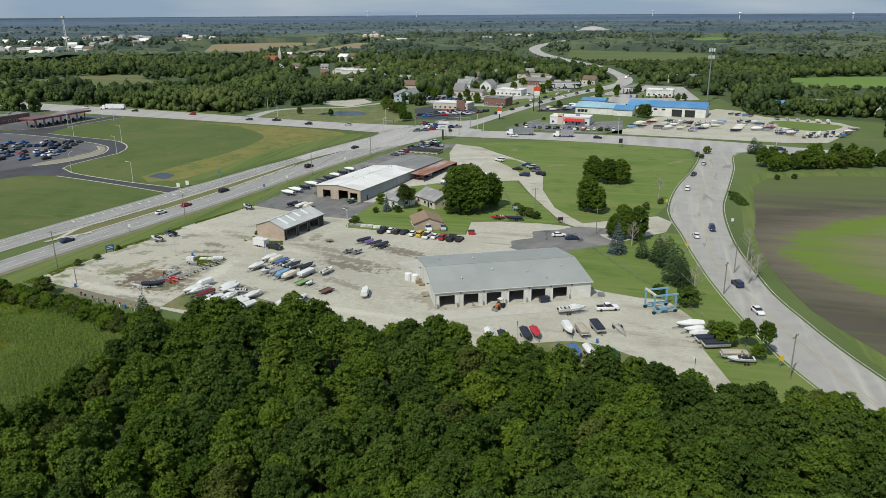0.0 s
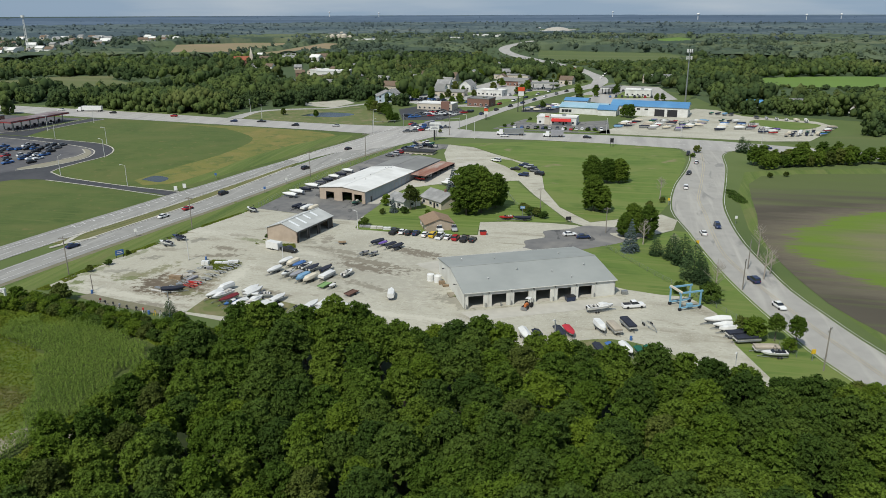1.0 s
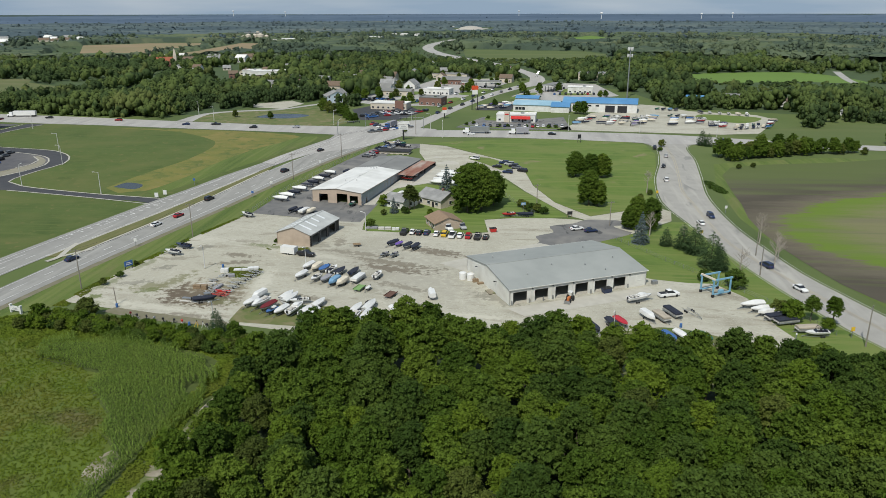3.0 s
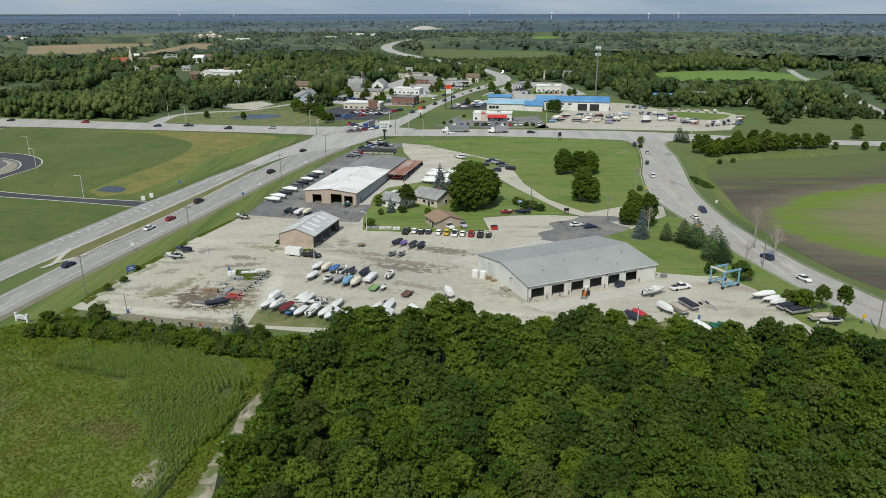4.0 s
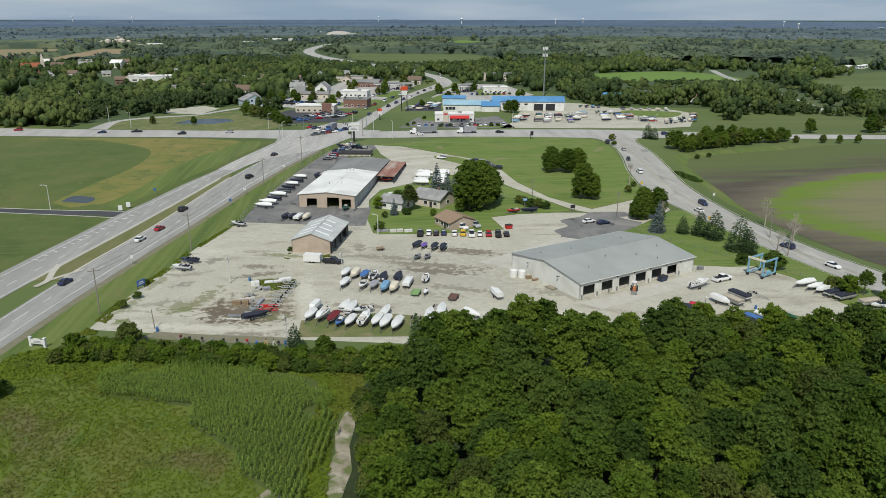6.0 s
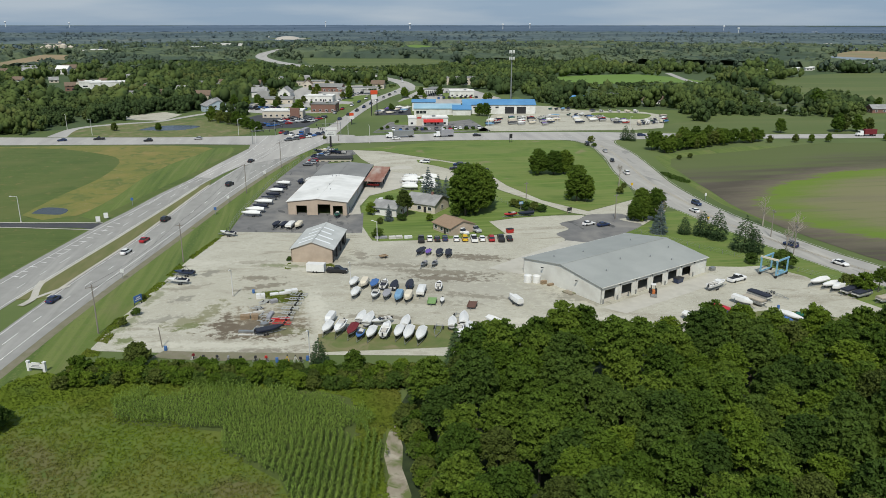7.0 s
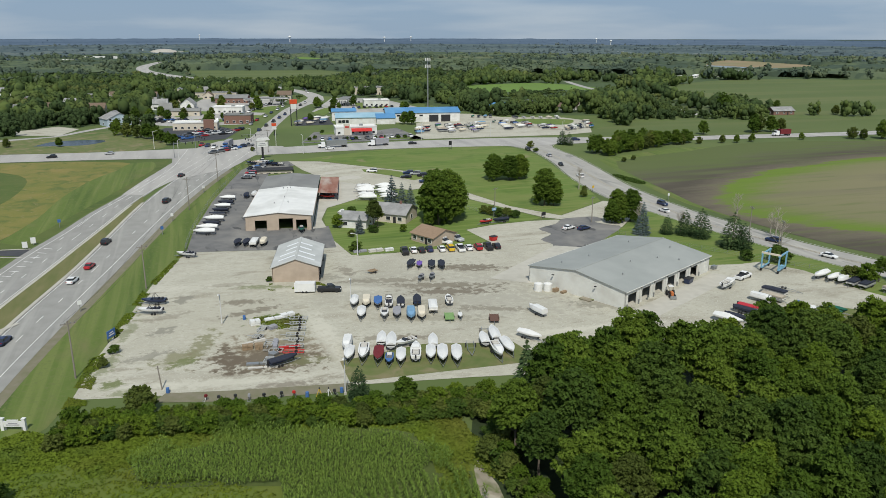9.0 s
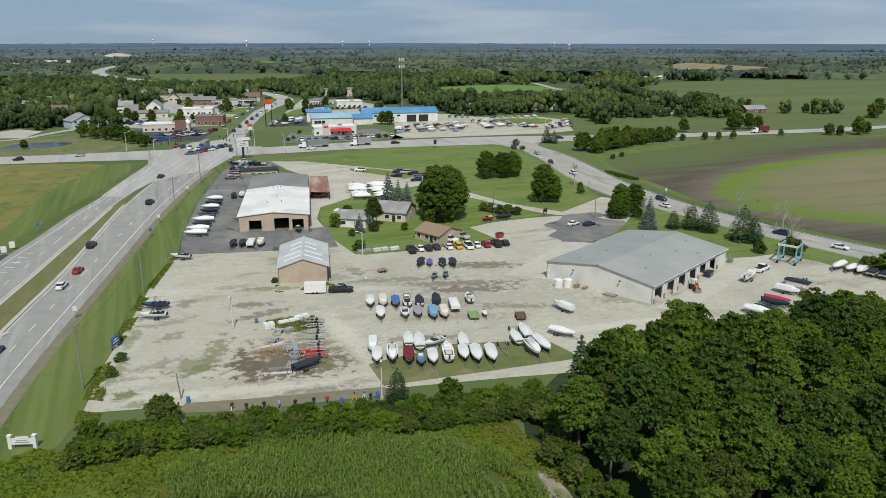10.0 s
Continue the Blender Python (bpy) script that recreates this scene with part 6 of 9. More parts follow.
def window_part(parent, x, y, z, w, hgt, rz=0.0):
    ob = part("window", Shape().box((0, 0, 0), (w, 0.08, hgt)), GLASS, parent, at=pose(x, y, z, 0, 0, rz))
    f = Shape()
    for c, sz in (((0, -0.02, hgt / 2 + 0.05), (w + 0.24, 0.14, 0.12)), ((0, -0.02, -hgt / 2 - 0.05), (w + 0.24, 0.18, 0.12)), ((-w / 2 - 0.06, -0.02, 0), (0.12, 0.14, hgt)), ((w / 2 + 0.06, -0.02, 0), (0.12, 0.14, hgt))):
        f.box(c, sz)
    part("frame", f, WHITE, ob)
    return ob


def house(x, y, rz, L, D, he, hp, wall_m, roof_m, label, ridge="x", chimney=False, name="house", n_win=3, lift=0.0, storeys=1, flat=False, plain=False):
    """A plain house or shop: walls, roof, windows and a door."""
    b = thing(name, label, "house" if name == "house" else "building", at=on_ground(x, y, rz, lift))
    ws = Shape()
    ws.box((0, 0, he / 2 - 0.3), (L, D, he + 0.6))
    if not flat:
        prof = [(-D / 2, he), (D / 2, he), (0, hp)] if ridge == "x" else [(-L / 2, he), (L / 2, he), (0, hp)]
        g = Shape().prism(prof, -(L if ridge == "x" else D) / 2, (L if ridge == "x" else D) / 2)
        if ridge == "y":
            g.v = [(b2, a2, c2) for a2, b2, c2 in g.v]
        ws.add(g.v, g.f)
    part("wall", ws, wall_m, b)
    if flat:
        r = Shape().box((0, 0, he + 0.05), (L + 0.3, D + 0.3, 0.25))
        r.box((0, -D / 2 - 0.1, he + 0.3), (L + 0.4, 0.25, 0.5)).box((0, D / 2 + 0.1, he + 0.3), (L + 0.4, 0.25, 0.5))
        r.box((-L / 2 - 0.1, 0, he + 0.3), (0.25, D, 0.5)).box((L / 2 + 0.1, 0, he + 0.3), (0.25, D, 0.5))
        part("roof", r, roof_m, b)
        part("roof_unit", Shape().box((L * 0.15, D * 0.1, he + 0.7), (min(2.2, L / 4), min(1.8, D / 4), 1.0)), STEEL, b)
    else:
        half, run = (D / 2, L) if ridge == "x" else (L / 2, D)
        sl = (hp - he) / half
        for side in (1, -1):
            o = 0.5
            pr = [(-half - o, he - sl * o), (0, hp), (0, hp + 0.18), (-half - o, he - sl * o + 0.18)]
            if side < 0:
                pr = [(-a, z) for a, z in pr][::-1]
            r = Shape().prism(pr, -run / 2 - 0.4, run / 2 + 0.4)
            if ridge == "y":
                r.v = [(b2, a2, c2) for a2, b2, c2 in r.v]
                r.f = [f[::-1] for f in r.f]
            part("roof", r, roof_m, b)
    if plain:
        for st in range(storeys):
            part("window", Shape().box((-L * 0.22, -D / 2 - 0.02, 1.6 + 2.7 * st), (L * 0.22, 0.1, 1.2)), GLASS, b)
            part("window", Shape().box((L * 0.25, -D / 2 - 0.02, 1.6 + 2.7 * st), (L * 0.22, 0.1, 1.2)), GLASS, b)
        return b
    for st in range(storeys):
        z = 1.5 + 2.7 * st
        for k in range(n_win):
            window_part(b, -L / 2 + L * (k + 0.5) / n_win, -D / 2 - 0.03, z, min(1.4, L / n_win * 0.5), 1.2)
        window_part(b, -L / 2 - 0.03, 0, z, min(1.3, D * 0.2), 1.2, -90)
        window_part(b, L / 2 + 0.03, 0, z, min(1.3, D * 0.2), 1.2, 90)
    part("door", Shape().box((L * 0.18, -D / 2 - 0.03, 1.0), (1.0, 0.1, 2.05)), DARK, b)
    if chimney:
        part("chimney", Shape().box((L * 0.2, 0, hp + 0.2), (0.7, 0.7, 1.6)), BRICK, b)
    return b


house(-92.5, 262.0, -32, 9.5, 8.5, 2.9, 4.6, WALL_W, SHINGLE_G, "white cottage wing with a grey shingle roof", "x", n_win=2)
house(-78.6, 266.0, -38, 12.5, 10.5, 3.0, 5.4, WALL_C, SHINGLE_G, "cream bungalow with a pale grey shingle roof", "x", chimney=True)
house(-73.8, 237.4, -64, 9.8, 9.6, 2.6, 4.3, WALL_T, OFFICE_ROOF, "small brown roofed office with a tan wall", "x", name="office")

# blue roofed boat dealer
dealer = thing("boat_dealer", "long white showroom with bright blue metal roofs", "building", at=on_ground(-19, 502, -9.0))
def dealer_block(x0, x1, y0, y1, he, hp, roof_m, ridge_front=True):
    s = Shape().box(((x0 + x1) / 2, (y0 + y1) / 2, he / 2), (x1 - x0, y1 - y0, he))
    part("wall", s, WALL_W, dealer)
    ym = (y0 + y1) / 2
    for prof in ([(y0 - 0.5, he), (ym, hp), (ym, hp + 0.25), (y0 - 0.5, he + 0.25)], [(ym, hp), (y1 + 0.5, he), (y1 + 0.5, he + 0.25), (ym, hp + 0.25)]):
        part("roof", Shape().prism(prof, x0 - 0.5, x1 + 0.5), roof_m, dealer)
    part("gable", Shape().prism([(y0, he), (y1, he), (ym, hp)], x0 + 0.05, x1 - 0.05), WALL_W, dealer)


dealer_block(-1, 48, 6, 26, 6.0, 8.6, BLUE_ROOF)
dealer_block(-34, -3, 0, 18, 4.2, 6.4, PALEBLUE)
dealer_block(-8, 4, -2, 12, 3.8, 6.0, BLUE_ROOF)
dealer_block(-36, -20, 22, 34, 6.0, 7.4, BLUE_ROOF)
for x in (30.5, 38.5):
    # Wall is solid here; a dark panel paints the shade of the open bay.
    part("bay_door", Shape().box((x, 5.95, 2.4), (6.2, 0.2, 4.6)), DARK, dealer, "dark panel painted for the shade inside an open bay")
    part("bay_floor", Shape().box((x, 5.2, 0.1), (6.4, 1.6, 0.2)), CONCRETE, dealer)
for x in (7, 12, 17, 22):
    part("window", Shape().box((x, 5.96, 4.4), (2.2, 0.12, 1.0)), GLASS, dealer)
for x in (-31.5, -29.2, -26.9):
    part("window", Shape().box((x, -0.04, 1.9), (2.0, 0.12, 1.8)), GLASS, dealer)
house(81, 563, -8, 14, 9, 3.6, 5.4, WALL_W, BLUE_ROOF, "small white store with a blue metal roof", name="store", n_win=4)
house(108, 568, -8, 14, 10, 5.2, 6, BRICK, SHINGLE_G, "red brick block with a pale flat roof", name="brick_block", flat=True, n_win=4)
house(119, 566, -8, 9, 8, 4.2, 6, WALL_C, SHINGLE_B, "low cream block with a brown roof", name="annex", flat=True, n_win=2)
for k, (x, y) in enumerate(((131, 548), (137, 548), (143, 549))):
    house(x, y, 10, 5.4, 7, 2.6, 5.4, WALL_W, SHINGLE_B, "white gabled cottage with a steep brown roof", "y", n_win=2)
house(157, 505, 5, 10, 5, 3.0, 3.4, WALL_W, SHINGLE_G, "long white trailer home among trees", name="trailer_home", n_win=4)
house(268, 472, -6, 17, 9, 3.0, 5.4, BRICK, SHINGLE_G, "low brick farmhouse with a grey hipped roof")
house(531, 878, -10, 16, 10, 4.0, 6.5, WALL_W, SHINGLE_G, "white farm building at the wood's edge", name="barn")
house(562, 866, -10, 16, 12, 4.0, 7.5, WALL_C, SHINGLE_G, "grey roofed farmhouse at the wood's edge")

# diner, restaurant, fuel stations and other blocks of the town
diner = house(-50, 461, -5, 24, 11, 4.4, 5, WALL_W, WHITE_ROOF, "white diner with a red awning", name="diner", flat=True, n_win=6)
part("awning", Shape().prism([(-7.6, 2.2), (-5.5, 3.6), (-5.5, 3.9), (-7.6, 2.5)], -3, 9), RED, diner, "bright red sloping awning")
part("tower_front", Shape().box((-5.5, -5.0, 3.2), (3.2, 3.0, 6.4)), WALL_C, diner, "cream entrance tower")
part("red_band", Shape().box((-5.5, -6.55, 4.9), (2.4, 0.12, 0.8)), RED, diner)
rest = house(-138, 512, -8, 26, 12, 4.2, 5, WALL_C, WHITE_ROOF, "cream restaurant with brown parapets", name="restaurant", flat=True, n_win=7)
part("brown_tower", Shape().box((8, -5, 3), (6, 3, 6.2)), BRICK, rest, "brown brick entrance tower")
house(-111, 536, -14, 17, 12, 5.5, 6, BRICK, DULL_ROOF, "red brick corner shop with a pale fascia", name="corner_shop", flat=True, n_win=4)
house(-147.7, 594, -8, 28, 10, 3.6, 5.0, WALL_C, DULL_ROOF, "long low shop with a brownish grey roof", name="shop", n_win=5)
house(-186, 548, 24, 16, 14, 4.6, 8.0, mat("pale_blue_siding", (0.42, 0.5, 0.56), (0.37, 0.45, 0.51), 0.8, 0.7), SHINGLE_G, "large pale blue gabled office", "y", name="office_block", n_win=4, storeys=2)
house(-106, 684, -14, 26, 14, 4.2, 6.5, BRICK, DULL_ROOF, "long brick shop with a grey roof", name="shop", n_win=6)
house(-116, 742, -14, 36, 12, 4.0, 6, WALL_C, SHINGLE_G, "cream row of small shops", name="shop", flat=True, n_win=6)
house(-60.8, 703, -14, 12, 9, 4.2, 7.2, WALL_C, SHINGLE_B, "cream house with a brown roof beside the bend")
house(1, 620, -6, 20, 11, 4.8, 6, WALL_W, WHITE_ROOF, "white flat roofed service block", name="service_block", flat=True, n_win=5)
house(25, 732, -10, 34, 16, 6.5, 9, WALL_C, SHINGLE_G, "large cream hall behind pines", name="hall", flat=True, n_win=6, storeys=2)
house(-141.4, 641, -10, 10, 14, 4.0, 8.0, WALL_W, SHINGLE_G, "white gabled barn beside the shops", "y", name="barn", n_win=2)
house(-114, 602, -14, 22, 11, 4.4, 5, WALL_W, WHITE_ROOF, "white flat roofed shop with a blue fascia", name="shop", flat=True, n_win=6)
house(-66, 815, 0, 14, 8, 5, 6, WALL_W, RED, "white block with a red top", name="store", flat=True, n_win=3)


MAROON_ROOF = mat("maroon_canopy", (0.3, 0.035, 0.04), (0.25, 0.03, 0.035), 0.6, 0.5)
SEAM_ROOF = mat("weathered_canopy_roof", (0.17, 0.1, 0.1), (0.13, 0.085, 0.085), 0.15, 0.6, where="World", stretch=(0.3, 1, 1), layers=[((0.24, 0.2, 0.2), 0.25, 0.52, 0.62, (1, 0.3, 0))])


def fuel_canopy(x, y, rz, L, D, top, label, legs=4, hgt=5.0):
    c = thing("fuel_canopy", label, "fuel station", at=on_ground(x, y, rz))
    part("roof", Shape().box((0, 0, hgt + 0.4), (L, D, 0.9)), top if top is not MAROON_ROOF else SEAM_ROOF, c)
    part("fascia", Shape().box((0, 0, hgt + 0.1), (L + 0.2, D + 0.2, 0.5)), WALL_W if top is not MAROON_ROOF else MAROON_ROOF, c)
    for k in range(legs):
        for sy in (-1, 1):
            part("column", Shape().box((-L / 2 + L * (k + 0.5) / legs, sy * D * 0.28, hgt / 2), (0.5, 0.5, hgt)), STEEL, c)
        part("pump", Shape().box((-L / 2 + L * (k + 0.5) / legs, 0, 0.9), (1.2, 0.7, 1.8)), DARK, c)
    return c


fuel_canopy(-82, 652, 10, 34, 10, DULL_ROOF, "grey flat fuel canopy beside the main road")
fuel_canopy(-21, 634, 66, 26, 9, DULL_ROOF, "grey fuel canopy with white fascia")
fuel_canopy(-363, 388, 84, 44, 12, MAROON_ROOF, "long dark red fuel canopy on white columns", legs=7)
house(-399, 384, 84, 26, 12, 4.4, 5, BRICK, DULL_ROOF, "brown fuel station shop with a flat roof", name="station_shop", flat=True, n_win=6)

# church and town houses among the trees
church = thing("church", "brick church with an orange roof and a pale spire", "church", at=on_ground(-462, 852, 20) @ Matrix.Diagonal((0.72, 0.72, 0.8, 1)))
part("nave", Shape().box((0, 0, 4), (26, 12, 8)), BRICK, church)
part("roof", Shape().prism([(-6.6, 8), (6.6, 8), (0, 14)], -13.4, 13.4), mat("orange_tiles", (0.30, 0.1, 0.055), (0.26, 0.085, 0.045), 0.6, 0.8), church)
part("tower", Shape().box((15.5, 0, 8), (5, 5, 16)), WALL_C, church)
part("spire", Shape().add([(13, -2.5, 16), (18, -2.5, 16), (18, 2.5, 16), (13, 2.5, 16), (15.5, 0, 27)], [(0, 1, 4), (1, 2, 4), (2, 3, 4), (3, 0, 4), (3, 2, 1, 0)]), WALL_C, church)
trng = np.random.default_rng(77)
HOUSES = [(-430, 815), (-398, 794), (-372, 812), (-352, 818), (-319, 790), (-300, 812), (-262, 836), (-240, 800), (-222, 742), (-262, 700), (-296, 690), (-205, 690), (-190, 640), (-236, 640), (-170, 690), (-152, 740),
          (-180, 790), (-128, 770), (-108, 800), (-330, 720), (-210, 880), (-150, 860), (-280, 890), (-90, 860)]
TOWN_WALLS = (WALL_W, WALL_W, WALL_C, WALL_W, BRICK)
for k, (x, y) in enumerate(HOUSES):
    w = TOWN_WALLS[k % 5]
    tone = "red brick" if w is BRICK else ("cream" if w is WALL_C else "white")
    house(x, y, trng.uniform(-25, 25), trng.uniform(8, 12), trng.uniform(7, 8.5), 4.6 if k % 2 else 2.9, 7.4 if k % 2 else 5.4, w, (SHINGLE_G, SHINGLE_B, SHINGLE_G)[k % 3],
          tone + " town house with a pitched roof among trees", "x" if k % 3 else "y", storeys=2 if k % 2 else 1, plain=True)
for x, y, rz, L, D in ((-302, 742, 12, 34, 18), (-322, 752, 12, 18, 14), (-343, 1546, 0, 50, 20), (-300, 1700, 0, 70, 26), (-276, 1653, 10, 30, 20), (-480, 1440, 0, 120, 40), (-1150, 980, 5, 110, 50), (-1000, 1060, 5, 60, 40)):
    house(x, y, rz, L, D, 5.5, 6.5, WALL_W, WHITE_ROOF, "long white flat roofed hall beyond the town", name="hall", flat=True, plain=True)
SUBURB = [(x, y) for x, y in zip(trng.uniform(-1260, -900, 46), trng.uniform(1140, 1500, 46))] + [(x, y) for x, y in zip(trng.uniform(-1080, -860, 10), trng.uniform(930, 1060, 10))] + [(x, y) for x, y in zip(trng.uniform(-560, -380, 8), trng.uniform(880, 960, 8))]
for k, (x, y) in enumerate(SUBURB):
    house(x, y, trng.uniform(-30, 30), trng.uniform(12, 20), 10, 6.0, 9.4, WALL_W if k % 4 else WALL_C, (SHINGLE_G, WHITE_ROOF, SHINGLE_B)[k % 3], ("white" if k % 4 else "cream") + " suburban house among distant trees", plain=True, storeys=1)
for k in range(13):
    house(338 + 14 * k + trng.uniform(-4, 4), 797 + 6.4 * k + trng.uniform(-6, 6), 20 + trng.uniform(-30, 30), trng.uniform(6, 10), 4.5, 3.0, 3.6, WALL_W, WHITE_ROOF, "white mobile home in a row at the wood's edge", name="trailer_home", plain=True)
for x0, x1, y0, y1, n in ((380, 560, 2400, 2560, 14), (-190, -100, 2420, 2540, 6), (1650, 2400, 2200, 2760, 12), (-700, -100, 1900, 2900, 14), (700, 1200, 1500, 2200, 10), (-1900, -1200, 1700, 2700, 16)):
    for k in range(n):
        house(trng.uniform(x0, x1), trng.uniform(y0, y1), trng.uniform(-20, 20), trng.uniform(12, 26), 10, 5.0, 6.0, WALL_W, WHITE_ROOF, "pale far building on the wooded horizon", name="far_block", flat=True, plain=True)
placed = []
for _ in range(400):
    x, y = trng.uniform(-340, -118), trng.uniform(548, 770)
    if len(placed) > 13 or abs(x - (-70 - 0.32 * (598 - y))) < 24 or any(abs(x - a) < 17 and abs(y - b) < 20 for a, b in placed + HOUSES):
        continue
    placed.append((x, y))
    k = len(placed)
    house(x, y, trng.uniform(-25, 25), trng.uniform(8, 14), 8, 3.2 + 1.6 * (k % 2), 6.4 + 1.6 * (k % 2), (WALL_W, WALL_C, WALL_W)[k % 3], (SHINGLE_G, SHINGLE_B, DULL_ROOF)[k % 3], ("white", "cream", "white")[k % 3] + " town house with a pitched roof among trees", "x" if k % 2 else "y", plain=True)


# ---- boats, trailers and vehicles ----
def ring(w, zs, x):
    return [(x, y * w, z) for y, z in zs]


def hull_rings(L, B, H, keel):
    rings = []
    for f, w, kz in ((0, 0.9, 0), (0.25, 0.97, 0), (0.5, 1.0, 0.0), (0.66, 0.9, 0.06), (0.8, 0.66, 0.2), (0.9, 0.38, 0.42), (0.965, 0.15, 0.66), (1.0, 0.02, 0.85)):
        g = H * (1 + 0.16 * f * f) + keel
        k = H * kz + keel
        rings.append((-L / 2 + L * f, B / 2 * w, g, k, k + (g - k) * 0.45))
    return rings


def hull_shape(L, B, H, keel=0.0):
    return Shape().loft([[(x, -hw, g), (x, -hw * 0.97, g * 0.86 + 0.14 * c), (x, -hw * 0.8, c), (x, hw * 0.8, c), (x, hw * 0.97, g * 0.86 + 0.14 * c), (x, hw, g)] for x, hw, g, k, c in hull_rings(L, B, H, keel)])


def bottom_shape(L, B, H, keel=0.0):
    return Shape().loft([[(x, -hw * 0.795, c + 0.01), (x, -hw * 0.4, (c + k) / 2), (x, 0, k), (x, hw * 0.4, (c + k) / 2), (x, hw * 0.795, c + 0.01)] for x, hw, g, k, c in hull_rings(L, B, H, keel)])


def cover_shape(L, B, H, keel, peak, peak_at=0.45, stern=0.5, drape=0.22, box=False):
    rings = []
    for f, w in ((0, 0.93), (0.12, 0.97), (0.3, 1.0), (0.5, 1.02), (0.66, 0.92), (0.8, 0.68), (0.9, 0.4), (0.965, 0.17), (1.0, 0.04)):
        x = -L / 2 + L * f * 1.005
        hw = B / 2 * w + 0.03
        g = H * (1 + 0.16 * f * f) + keel
        r = peak * (stern + (1 - stern) * f / peak_at if f < peak_at else max(0.03, 1 - ((f - peak_at) / (1.0 - peak_at)) ** 1.15))
        if box:
            r = peak * (1 if f < 0.8 else 0.5)
        rings.append([(x, -hw, g - drape), (x, -hw * 0.99, g + 0.05), (x, -hw * (0.8 if box else 0.5), g + r * (0.9 if box else 0.56)), (x, 0, g + r), (x, hw * (0.8 if box else 0.5), g + r * (0.9 if box else 0.56)), (x, hw * 0.99, g + 0.05), (x, hw, g - drape)])
    return Shape().loft(rings)


def wheel_shape(r, w):
    return Shape().tube((0, -w / 2, 0), (0, w / 2, 0), r, n=12)


def make_trailer(L, B, keel, label="galvanised boat trailer on two wheels", axles=1, at=None):
    t = thing("boat_trailer", label, "trailer", "boat trailers", at=at)
    s = Shape()
    z = keel - 0.12
    for sy in (-1, 1):
        s.tube((-L * 0.48, sy * B * 0.3, z), (L * 0.2, sy * B * 0.3, z), 0.06, n=6)
        s.tube((L * 0.2, sy * B * 0.3, z), (L * 0.5 + 0.9, 0, z - 0.05), 0.06, n=6)
    s.tube((-L * 0.3, -B * 0.42, z), (-L * 0.3, B * 0.42, z), 0.05, n=6).tube((L * 0.1, -B * 0.3, z), (L * 0.1, B * 0.3, z), 0.05, n=6)
    s.tube((L * 0.5 + 0.8, 0, z), (L * 0.5 + 0.8, 0, 0.05), 0.05, n=6)
    part("frame", s, STEEL, t)
    for k in range(axles):
        for sy in (-1, 1):
            part("wheel", WHEEL_T, RUBBER, t, at=pose(-L * 0.12 - 0.75 * k, sy * B * 0.44, 0.3))
    return t


WHEEL_T = wheel_shape(0.3, 0.2).mesh("wheel")
WHEEL_C = wheel_shape(0.34, 0.24).mesh("wheel")
BOATS = {}


